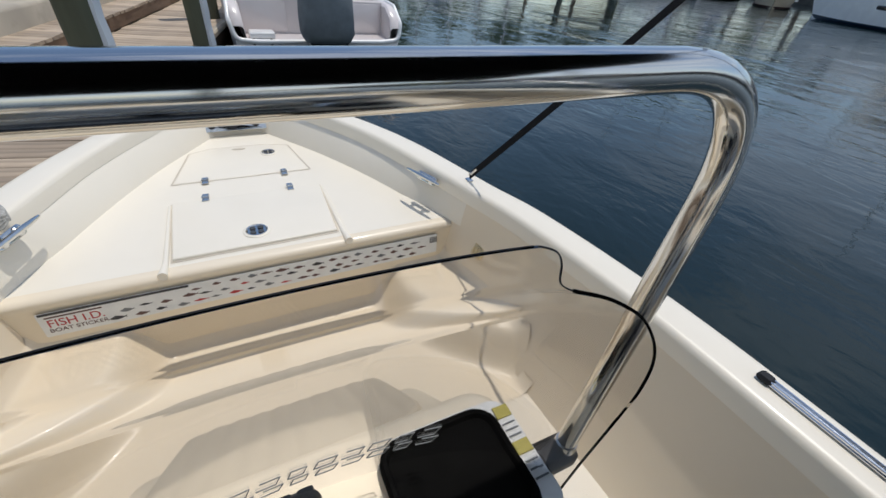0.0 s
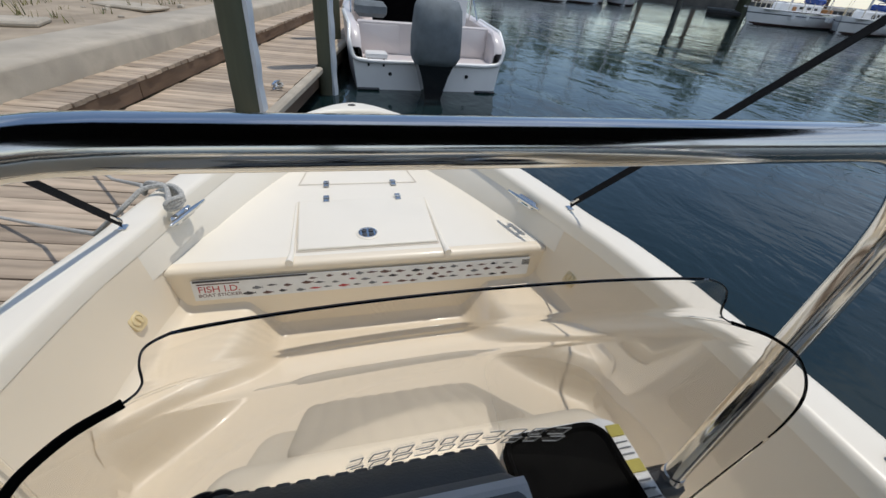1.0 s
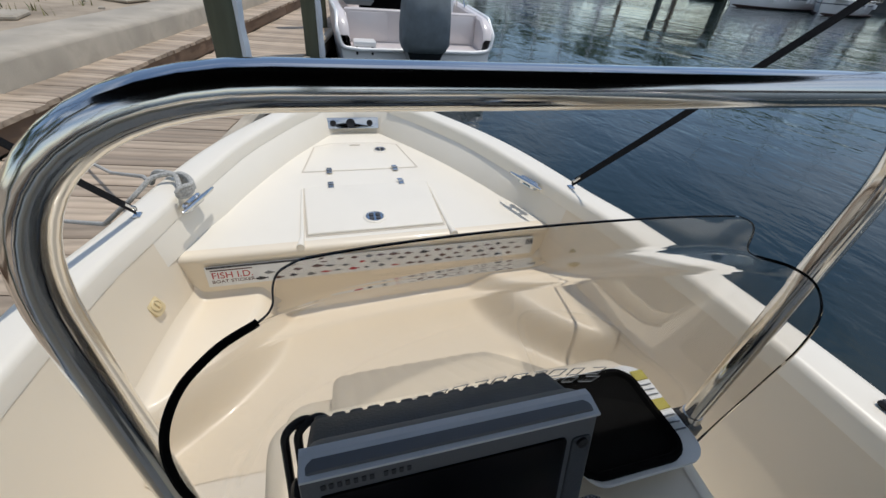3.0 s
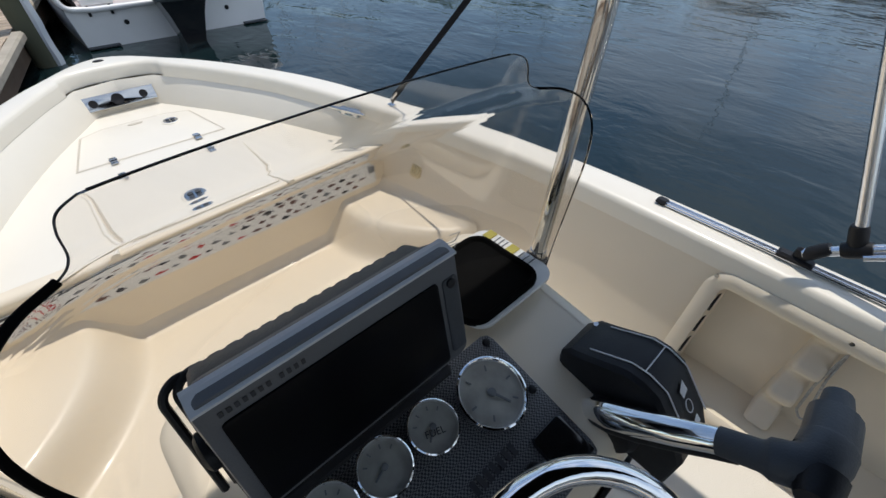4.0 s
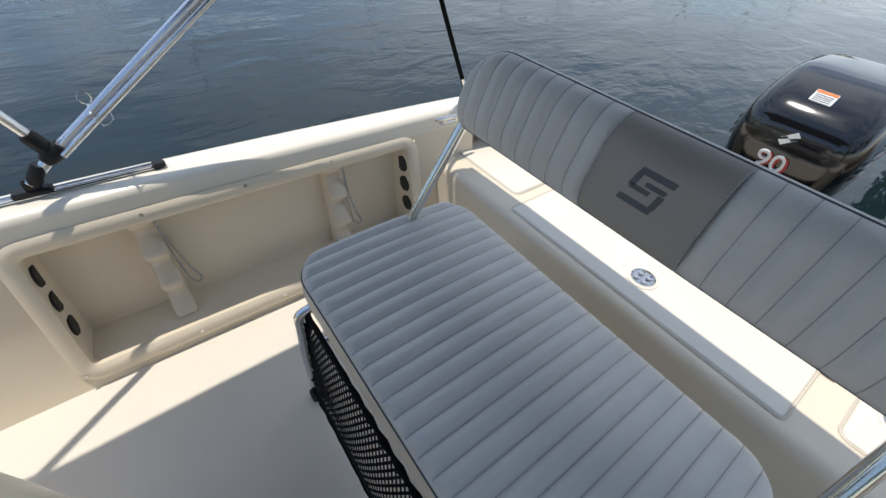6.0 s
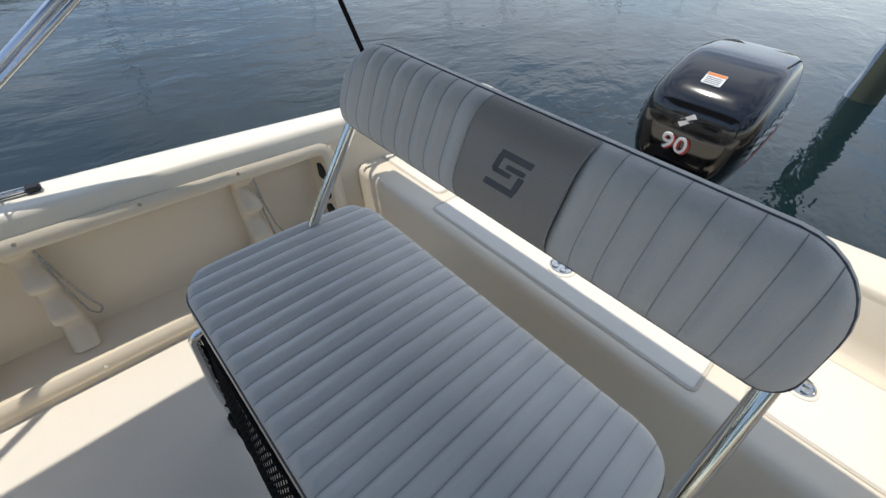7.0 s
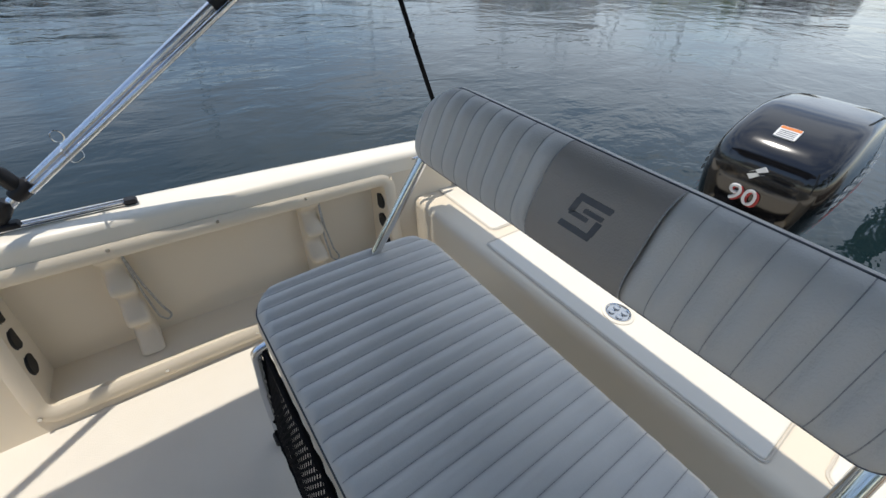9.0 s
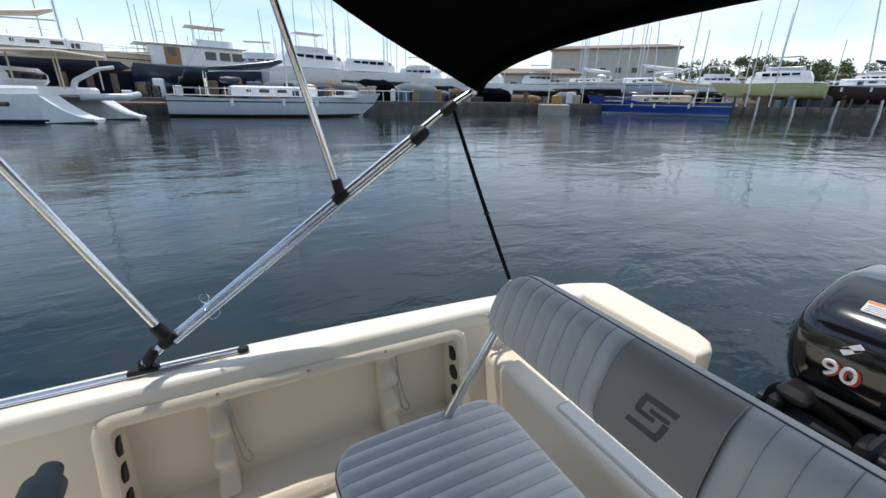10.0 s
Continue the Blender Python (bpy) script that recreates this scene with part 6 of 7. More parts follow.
for x in (-0.62, 0.62):
    bm = BM()
    lathe(bm, [(0.028, 0), (0.028, 0.012), (0.018, 0.014)], 14, axes((NX + x, NY - 0.003, -0.06), (1, 0, 0), (0, 0, 1)))
    part("drain", bm, "black", nb)
    bm = BM()
    box(bm, (NX + x * 1.55, NY - 0.02, WATER + 0.02), (0.34, 0.12, 0.02), 0.006)
    part("trim_tab", bm, "darkgrey", nb, "dark trim tab")
# its engine under a cloth cover
bm = BM()
rings = []
for z, hw, y0, y1 in ((0.20, 0.31, -0.05, -0.62), (0.30, 0.345, -0.02, -0.70), (0.50, 0.345, -0.01, -0.74), (0.72, 0.33, -0.01, -0.74), (0.90, 0.315, -0.03, -0.70), (1.0, 0.27, -0.08, -0.62), (1.03, 0.16, -0.16, -0.5)):
    ring = []
    for k in range(32):
        a = 2 * math.pi * k / 32
        ca, sa = math.cos(a), math.sin(a)
        wr = 1 + 0.018 * math.sin(5 * a + z * 11) + 0.012 * math.sin(11 * a - z * 17)
        ring.append((NX - 0.02 + wr * hw * math.copysign(abs(ca) ** 0.6, ca), NY - 0.02 + (y0 + y1) / 2 + wr * (y0 - y1) / 2 * math.copysign(abs(sa) ** 0.6, sa), z))
    rings.append(ring)
loft(bm, rings)
part("engine_cover", bm, "tarp", nb, "wrinkled grey-blue cloth engine cover", angle=60)
bm = BM()
loft(bm, [[(NX - 0.02 + hw * a, NY - 0.3 + hl * b, z) for a, b in ((1, 1), (-1, 1), (-1, -1), (1, -1))] for z, hw, hl in ((0.26, 0.29, 0.24), (0.02, 0.20, 0.2), (-0.3, 0.12, 0.16), (-0.7, 0.08, 0.14))])
part("engine_leg", bm, "blackgloss", nb, "black engine leg")
# seats, cabin and screens further forward
bm = BM()
box(bm, (NX - 0.12, NY + 1.35, 0.80), (1.25, 0.5, 0.85), 0.08)
part("console_cover", bm, "canvas", nb, "black canvas console cover")
bm = BM()
box(bm, (NX - 0.82, NY + 1.1, 0.72), (0.5, 0.6, 0.22), 0.06)
part("cushion", bm, "tarp", nb, "pale blue-grey cushion")
bm = BM()
box(bm, (NX + 0.72, NY + 1.9, 0.70), (0.4, 1.2, 0.6), 0.05)
box(bm, (NX, NY + 3.4, 0.72), (1.7, 1.8, 0.5), 0.12)
part("cabin", bm, "hullwhite", nb, "low white cabin")
bm = BM()
for sx in (-1, 1):
    tube(bm, bend([(NX + sx * 1.12, NY + 1.3, 0.62), (NX + sx * 1.10, NY + 2.0, 1.25), (NX + sx * 0.85, NY + 3.4, 1.35), (NX + sx * 0.4, NY + 4.9, 1.3)], 0.2, 5), 0.014, 8)
    tube(bm, [(NX + sx * 1.05, NY + 1.6, 0.6), (NX + sx * 1.0, NY + 1.2, 2.4)], 0.014, 8)
part("bow_rail", bm, "steel", nb, "steel rail")
# ---- far shore boats ----
def far_hull(bm, L, B, H, draft=0.0, stem=0.25, mi=0, mi2=None, keelz=-0.4, transom=0.7, spring=0.56):
    """Hull with sheer; bow towards +x, waterline at z = 0."""
    ns = 14
    rings = []
    for k in range(ns + 1):
        s = k / ns
        x = -L / 2 + L * s
        w = B / 2 * (transom + (1 - transom) * math.sin(min(1, s * 1.8) * math.pi / 2)) if s < 0.55 else B / 2 * math.cos((s - 0.55) / 0.45 * math.pi / 2) ** 0.8
        w = max(w, 0.02)
        sheer = H * (0.86 + spring * (s - 0.35) ** 2)
        xo = stem * H * max(0, (s - 0.8) / 0.2)
        rings.append([(x + xo, w, sheer), (x + xo * 0.6, w * 0.97, sheer * 0.5), (x, w * 0.88, 0.12 * H), (x, w * 0.8, -0.02), (x, w * 0.3, keelz)] + [(x, -w * 0.3, keelz), (x, -w * 0.8, -0.02), (x, -w * 0.88, 0.12 * H), (x + xo * 0.6, -w * 0.97, sheer * 0.5), (x + xo, -w, sheer)])
    vs = loft(bm, rings, closed=False, mi=mi)
    bm.faces.new(vs[0]).material_index = mi
    for a, b in zip(vs, vs[1:]):
        bm.faces.new((a[0], b[0], b[-1], a[-1])).material_index = mi2 if mi2 is not None else mi


def place(e, m):
    """Move a far boat, built round the origin, to its berth."""
    e.matrix_basis = m


def local_thing(name, label, cat, group=""):
    e = new(name)
    ORIGIN[e.name] = Vector()
    return tagged(e, label, cat, group)


rf = random.Random(3)


def sailboat(L, hullm, label, m, mast=12.0, cabin="hullwhite", cover="hullnavy", lean=0.0, spring=0.56):
    e = local_thing("sailboat", label, "sailboat", "boats on the far shore")
    B, H = L * 0.3, L * 0.105
    bm = BM()
    far_hull(bm, L, B, H, stem=0.5 if spring < 1 else 1.1, keelz=-L * 0.03, spring=spring, transom=0.55)
    part("hull", bm, hullm, e)
    bm = BM()
    far_hull(bm, L * 0.992, B * 1.012, H * 0.14, stem=0.2, keelz=-L * 0.05)
    part("boot_top", bm, "hullred" if hullm != "hullblue" else "hullwhite", e, "dark boot top")
    bm = BM()
    box(bm, (-0.02 * L, 0, H + 0.02), (L * 0.94, B * 0.72, 0.06), 0.02)
    part("deck", bm, cabin, e)
    bm = BM()
    tube(bm, bend([(-0.32 * L, -B * 0.2, H), (-0.32 * L, -B * 0.2, H * 2.1), (-0.32 * L, B * 0.2, H * 2.1), (-0.32 * L, B * 0.2, H)], 0.2, 4), 0.04, 6)
    tube(bm, [(-0.32 * L, 0, H), (-0.32 * L, 0, H * 1.8)], 0.12, 8)
    part("stern_arch", bm, "steel", e)
    bm = BM()
    box(bm, (-0.2 * L, 0, H * 1.75), (L * 0.1, B * 0.4, 0.5), 0.15)
    part("spray_hood", bm, cover, e)
    for kx in (-0.2, 0.05, 0.22):
        for sy in (-1, 1):
            bm = BM()
            tube(bm, [(kx * L, sy * B * 0.5, H * 0.55), (kx * L, sy * B * 0.5, H * 0.85)], 0.14, 8)
            part("fender", bm, "hullwhite", e)
    bm = BM()
    rings = [[(x * L, y * B, H + z * H) for x, y in ((0.24, 0.10), (0.10, 0.24), (-0.20, 0.26), (-0.22, 0), (-0.20, -0.26), (0.10, -0.24), (0.24, -0.10))] for z in (0.0, 0.42)]
    rings.append([(p[0] * 0.95, p[1] * 0.85, H * 1.5) for p in rings[0]])
    loft(bm, rings)
    part("cabin", bm, cabin, e)
    for k in range(3):
        for sy in (-1, 1):
            bm = BM()
            box(bm, (L * (0.05 - 0.09 * k), sy * B * 0.252, H * 1.25), (L * 0.05, 0.03, H * 0.16), 0.01)
            part("cabin_window", bm, "window", e)
    bm = BM()
    far_hull(bm, L * 1.002, B * 1.008, H * 1.0, stem=0.5 if spring < 1 else 1.1, keelz=H * 0.4, spring=spring, transom=0.55)
    bmesh.ops.bisect_plane(bm, geom=bm.verts[:] + bm.edges[:] + bm.faces[:], plane_co=(0, 0, H * 0.70), plane_no=(0, 0, 1), clear_inner=True)
    bmesh.ops.bisect_plane(bm, geom=bm.verts[:] + bm.edges[:] + bm.faces[:], plane_co=(0, 0, H * 0.76), plane_no=(0, 0, 1), clear_outer=True)
    part("cove_stripe", bm, "hullnavy" if hullm != "hullblue" else "hullcream", e, "thin dark stripe along the hull")
    for kx in (-0.35, -0.1, 0.12):
        bm = BM()
        box(bm, (kx * L, 0, H * 1.15), (L * 0.035, B * 0.5, H * 0.3), 0.05)
        part("deck_gear", bm, rf.choice(("darkgrey", "wood", "hullnavy")), e)
    if mast:
        bm = BM()
        tube(bm, [(0.08 * L, 0, H), (0.08 * L + lean, 0, H + mast)], [0.09, 0.06], 10)
        tube(bm, [(0.08 * L + lean * 0.55, -B * 0.25, H + mast * 0.55), (0.08 * L + lean * 0.55, B * 0.25, H + mast * 0.55)], 0.03, 6)
        part("mast", bm, "mast", e)
        bm = BM()
        tube(bm, [(0.07 * L, 0, H * 2.3), (-0.3 * L, 0, H * 2.15)], 0.07, 8)
        part("boom", bm, "mast", e)
        bm = BM()
        tube(bm, [(0.07 * L, 0, H * 2.75), (0.0, 0, H * 2.55), (-0.15 * L, 0, H * 2.38), (-0.3 * L, 0, H * 2.28)], [0.16, 0.30, 0.25, 0.12], 10)
        part("sail_cover", bm, cover, e, "dark sail cover")
        bm = BM()
        for x in (0.49 * L + 0.2, -0.48 * L):
            tube(bm, [(x, 0, H * 1.05), (0.08 * L + lean, 0, H + mast)], 0.012, 5)
        for sy in (-1, 1):
            tube(bm, [(0.08 * L, sy * B * 0.46, H), (0.08 * L + lean * 0.55, sy * B * 0.25, H + mast * 0.55), (0.08 * L + lean, 0, H + mast)], 0.012, 5)
        part("rigging", bm, "steel", e)
    bm = BM()
    for k in range(9):
        x = -0.45 * L + 0.9 * L * k / 8
        w = B * 0.42 if k < 6 else B * 0.42 * (1 - (k - 5) / 3.6)
        for sy in (-1, 1):
            tube(bm, [(x, sy * w, H), (x, sy * w, H + 0.7)], 0.03, 5)
    tube(bm, [(-0.45 * L, -B * 0.42, H + 0.6), (0.15 * L, -B * 0.42, H + 0.6), (0.46 * L, -0.1, H + 0.65), (0.46 * L, 0.1, H + 0.65), (0.15 * L, B * 0.42, H + 0.6), (-0.45 * L, B * 0.42, H + 0.6)], 0.03, 5)
    part("guard_rail", bm, "steel", e)
    place(e, m)
    return e


def motoryacht(L, hullm, label, m, fly=True, topm="hullwhite", stripe=None):
    e = local_thing("motor_yacht", label, "yacht", "boats on the far shore")
    B, H = L * 0.3, L * 0.14
    bm = BM()
    far_hull(bm, L, B, H, stem=0.9, transom=0.9)
    part("hull", bm, hullm, e)
    bm = BM()
    q = [(0.26, 0.08), (0.12, 0.30), (-0.36, 0.33), (-0.36, -0.33), (0.12, -0.30), (0.26, -0.08)]
    loft(bm, [[(x * L * s + d * L, y * B * s2, H * (0.95 + z)) for x, y in q] for z, s, s2, d in ((0.0, 1.0, 1.0, 0), (0.42, 0.97, 0.98, -0.005), (0.85, 0.80, 0.86, -0.035), (0.9, 0.78, 0.84, -0.035))])
    part("deckhouse", bm, topm, e)
    for k in range(4):
        for sy in (-1, 1):
            bm = BM()
            box(bm, (L * (0.06 - 0.09 * k), sy * B * 0.298, H * 1.58), (L * 0.075, 0.05, H * 0.24), 0.02, Matrix.Rotation(0.22 * -sy, 4, "X"))
            part("side_window", bm, "window", e)
    bm = BM()
    box(bm, (L * 0.185, 0, H * 1.6), (0.08, B * 0.42, H * 0.24), 0.02, Matrix.Rotation(-0.75, 4, "Y"))
    part("windscreen", bm, "window", e)
    if fly:
        bm = BM()
        loft(bm, [[(x * L * s - 0.05 * L, y * B * s2, H * z) for x, y in ((0.13, 0.1), (0.06, 0.24), (-0.2, 0.26), (-0.2, -0.26), (0.06, -0.24), (0.13, -0.1))] for z, s, s2 in ((1.82, 1, 1), (2.12, 1.08, 1.05), (2.16, 1.0, 0.98))])
        part("flybridge", bm, topm, e)
        bm = BM()
        for x in (-0.2, 0.02):
            for sy in (-1, 1):
                tube(bm, [(x * L, sy * B * 0.22, H * 2.1), (x * L, sy * B * 0.2, H * 2.9)], 0.03, 6)
        box(bm, (-0.09 * L, 0, H * 2.92), (0.27 * L, B * 0.5, 0.08), 0.03)
        part("hardtop", bm, topm, e)
    bm = BM()
    pts = [(0.12 * L, B * 0.45, H), (0.38 * L, B * 0.28, H * 1.08), (0.53 * L, 0, H * 1.12), (0.38 * L, -B * 0.28, H * 1.08), (0.12 * L, -B * 0.45, H)]
    tube(bm, bend([(a, b, c + 0.7) for a, b, c in pts], 0.5, 4), 0.02, 6)
    for a, b, c in pts:
        tube(bm, [(a, b, c), (a, b, c + 0.7)], 0.02, 5)
    part("bow_rail", bm, "steel", e)
    if stripe:
        bm = BM()
        far_hull(bm, L * 0.995, B * 1.01, H * 0.25, stem=0.2, transom=0.92)
        part("boot_stripe", bm, stripe, e)
    place(e, m)
    return e


def at(d, az, z, head, roll=0):
    """Place by distance and bearing from the boat (bearing 0 = ahead, 90 = starboard); head: the bow's bearing."""
    a = radians(az)
    return pose(d * math.sin(a), d * math.cos(a), z, roll, 0, 90 - head)


def span(az0, az1, d):
    return 2 * d * math.tan(radians(az1 - az0) / 2), (az0 + az1) / 2


# moored along the far wall
L, c = span(84.4, 106.2, 42)
sailboat(L, "hullgrey", "pale grey sailboat with a dark sail cover moored far off", at(42, c, WATER, c + 90), mast=14.0, spring=1.0)
L, c = span(137.0, 150.9, 74)
sailboat(L, "hullblue", "blue ketch with cream deck moored at the far wall", at(74, c, WATER, c - 90), mast=17.0, cabin="hullcream", cover="hullcream", lean=1.2, spring=1.5)
cat_ = local_thing("catamaran", "white catamaran with two sterns moored far off", "catamaran")
for y0 in (-2.0, 2.6):
    bm = BM()
    far_hull(bm, 9.6, 1.9, 1.75, stem=0.4, transom=0.8)
    bm.transform(Matrix.Translation((0.6, y0, 0)))
    part("hull", bm, "hullwhite", cat_)
    # swept stern scoop that slopes down to the waterline
    bm = BM()
    rings = []
    for k in range(9):
        q = k / 8
        x, top = -4.1 - 2.5 * q, 0.25 + 1.35 * (1 - q) ** 1.7
        hw = 0.78 - 0.22 * q ** 2
        rings.append([(x, y0 + a * hw, z) for a, z in ((-1, top), (-0.96, 0.02 + 0.1 * q), (0, -0.1), (0.96, 0.02 + 0.1 * q), (1, top), (0.5, top - 0.05), (-0.5, top - 0.05))])
    loft(bm, rings)
    part("stern_scoop", bm, "hullwhite", cat_, "white swept stern scoop", angle=60)
    bm = BM()
    far_hull(bm, 9.7, 1.95, 0.22, stem=0.2, transom=0.8)
    bm.transform(Matrix.Translation((0.5, y0, 0)))
    part("boot_top", bm, "hullnavy", cat_)
    for x in (-2.2, 0.2):
        bm = BM()
        box(bm, (x, y0, 1.05), (0.8, 1.94, 0.22), 0.05)
        part("port_light", bm, "window", cat_)
bm = BM()
box(bm, (0, 0.3, 1.75), (8, 5.6, 0.6), 0.15)
box(bm, (0.5, 0.3, 2.55), (4.5, 3.8, 1.2), 0.4)
part("bridge_deck", bm, "hullwhite", cat_)
bm = BM()
box(bm, (-3.2, 0.3, 3.95), (3.9, 4.6, 0.2), 0.09)
for x in (-4.8, -2.2):
    for y in (-1.5, 2.1):
        tube(bm, [(x, y, 1.9), (x, y, 3.9)], 0.05, 6)
part("sun_roof", bm, "hullcream", cat_, "cream sun roof on posts")
bm = BM()
box(bm, (0.5, 0.3, 2.65), (4.56, 3.0, 0.5), 0.1)
part("cabin_window", bm, "window", cat_)
place(cat_, at(39, 71.5, WATER, 20))
dg = local_thing("dinghy", "grey inflatable dinghy hung behind the catamaran", "dinghy")
bm = BM()
tube(bm, bend([(-1.6, -0.6, 0), (0.9, -0.6, 0.05), (1.7, 0, 0.25), (0.9, 0.6, 0.05), (-1.6, 0.6, 0)], 0.5, 6), 0.22, 10)
box(bm, (-0.3, 0, -0.1), (2.4, 1.0, 0.2), 0.05)
part("tubes", bm, "hullgrey", dg)
bm = BM()
for y in (-0.45, 0.45):
    tube(bm, bend([(-2.0, y, 0.0), (-1.7, y, 1.0), (-0.4, y, 1.75), (0.5, y, 1.9)], 0.4, 4), [0.14, 0.12, 0.08], 8)
part("davit", bm, "hullwhite", dg, "white davit arms")
place(dg, at(37, 79.2, 1.15, 172))
# laid up ashore
LAND = 1.12
L, c = span(81.5, 96.0, 58)
tr = local_thing("trawler_yacht", "navy trawler yacht with upright white house laid up ashore", "yacht", "boats on the far shore")
B, H = L * 0.30, L * 0.135
bm = BM()
far_hull(bm, L, B, H, stem=0.5, transom=0.9, keelz=-1.5, spring=0.9)
part("hull", bm, "hullnavy", tr, "navy hull with a flat stern")
bm = BM()
box(bm, (-0.06 * L, 0, H * 1.42), (0.62 * L, B * 0.72, H * 1.05), 0.15)
box(bm, (-0.08 * L, 0, H * 1.97), (0.74 * L, B * 0.86, 0.10), 0.04)
part("deckhouse", bm, "hullwhite", tr, "white upright deckhouse")
bm = BM()
rings = [[(x * L, y * B, H * z) for x, y in ((0.20, 0.2), (0.16, 0.33), (-0.06, 0.34), (-0.06, -0.34), (0.16, -0.33), (0.20, -0.2))] for z in (2.0, 2.34)]
loft(bm, rings)
part("flybridge", bm, "hullwhite", tr)
bm = BM()
for x in (-0.03, 0.12):
    for sy in (-1, 1):
        tube(bm, [(x * L, sy * B * 0.28, H * 2.3), (x * L, sy * B * 0.26, H * 3.0)], 0.035, 6)
part("roof_post", bm, "steel", tr)
bm = BM()
loft(bm, [[(x * L, y * B * 0.34, H * 3.0 + 0.16 * (1 - y * y)) for y in (-1, -0.5, 0, 0.5, 1)] for x in (-0.10, 0.0, 0.10, 0.18)], closed=False)
part("sun_roof", bm, "hullcream", tr, "cream cloth sun roof")
for sy in (-1, 1):
    for x in (0.02, 0.12, 0.21):
        bm = BM()
        box(bm, (x * L, sy * B * 0.362, H * 1.52), (0.075 * L, 0.06, H * 0.42), 0.02)
        part("side_window", bm, "window", tr)
    bm = BM()
    box(bm, (-0.23 * L, sy * B * 0.362, H * 1.42), (0.10 * L, 0.07, H * 0.86), 0.02)
    part("cabin_door", bm, "wood", tr, "varnished wooden door")
    bm = BM()
    box(bm, (-0.23 * L, sy * B * 0.366, H * 1.6), (0.055 * L, 0.07, H * 0.36), 0.02)
    part("door_window", bm, "window", tr)
bm = BM()
for k in range(7):
    x = 0.26 + 0.035 * k
    tube(bm, [(x * L, B * 0.36 * (1 - k / 8), H), (x * L, B * 0.36 * (1 - k / 8), H * 1.45)], 0.03, 5)
    tube(bm, [(x * L, -B * 0.36 * (1 - k / 8), H), (x * L, -B * 0.36 * (1 - k / 8), H * 1.45)], 0.03, 5)
tube(bm, [(0.26 * L, B * 0.36, H * 1.45), (0.47 * L, B * 0.09, H * 1.5), (0.47 * L, -B * 0.09, H * 1.5), (0.26 * L, -B * 0.36, H * 1.45)], 0.03, 5)
part("bow_rail", bm, "steel", tr)
place(tr, at(58, c, 2.5, c + 78))
L, c = span(66, 84.5, 56)
cream_boat = sailboat(L, "hullcream", "large cream sailing hull laid up ashore", at(56, c, 3.3, c + 88), mast=18.0, cover="hullcream", spring=1.0)
bm = BM()
far_hull(bm, L * 0.97, L * 0.302, L * 0.062, stem=0.3, keelz=-2.2)
part("navy_band", bm, "hullnavy", cream_boat, "navy lower band")
L, c = span(94.5, 108.0, 60)
motoryacht(L, "hullwhite", "tall white sport yacht laid up ashore", at(60, c, 3.0, c + 65), fly=True)
L, c = span(102.5, 113.5, 62)
motoryacht(L, "hullwhite", "white motor yacht with dark underside ashore", at(62, c, 3.2, c + 75), fly=False, stripe="hullred")
for a0, a1, d, hm, z, hd in ((130.8, 139.5, 84, "hullwhite", 3.4, -75), (136.5, 147.5, 88, "hullgrey", 3.0, -85), (112, 122, 74, "hullwhite", 2.6, 70), (141, 150, 100, "hullwhite", 3.4, 80)):
    L, c = span(a0, a1, d)
    sailboat(L, hm, "white sailing yacht laid up ashore on stands", at(d, c, z, c + hd), mast=15.0, cover="hullwhite")
for a0, a1, d, z, hd in ((62, 74, 66, 3.0, 75), (88, 99, 72, 3.2, -80), (110, 119, 70, 3.0, 95), (117, 126, 82, 2.6, -70), (126, 134, 95, 3.0, 80), (146, 153, 104, 3.2, 85), (158, 165, 108, 3.2, -80)):
    L, c = span(a0, a1, d)
    motoryacht(L, "hullwhite", "white motor yacht laid up ashore on stands", at(d, c, z, c + hd), fly=(int(a0) % 2 == 0), stripe="hullnavy")
L, c = span(149.5, 158.5, 92)
motoryacht(L, "hullyellow", "pale yellow sport fishing boat laid up ashore", at(92, c, 2.9, c - 80), fly=True)
L, c = span(156.2, 168, 96)
sailboat(L, "hullred", "dark red sailing hull laid up ashore", at(96, c, 2.4, c - 95), mast=19.0, lean=2.5)
# timber pier between catamaran and sailboat
pier = local_thing("timber_pier", "dark timber pier with low posts along the yard", "pier")
bm = BM()
box(bm, (0, 0, 0.95), (17, 6.0, 0.22), 0.04)
part("pier_deck", bm, "beam", pier)
for k in range(9):
    bm = BM()
    tube(bm, [(-8 + 2 * k, 2.8, -1.2), (-8 + 2 * k, 2.8, 1.6 if k % 2 else 0.9)], 0.16, 8)
    part("pier_post", bm, "pile", pier)
place(pier, at(45.5, 81.5, WATER, 0) @ pose(0, 0, 0, 0, 0, 90 - 81.5 + 0))
# pale concrete quay block beside the blue ketch
quay = local_thing("quay_block", "pale concrete quay block standing in the water", "quay")
bm = BM()
box(bm, (0, 0, 0.55), (12, 4.0, 1.5), 0.08)
part("quay_body", bm, "concrete", quay)
bm = BM()
box(bm, (1, -0.3, 1.9), (2.6, 1.4, 1.2), 0.08)
part("deck_box", bm, "wood", quay, "brown wooden deck box")
place(quay, at(64, 131.5, WATER, 0) @ pose(0, 0, 0, 0, 0, -(131.5)))
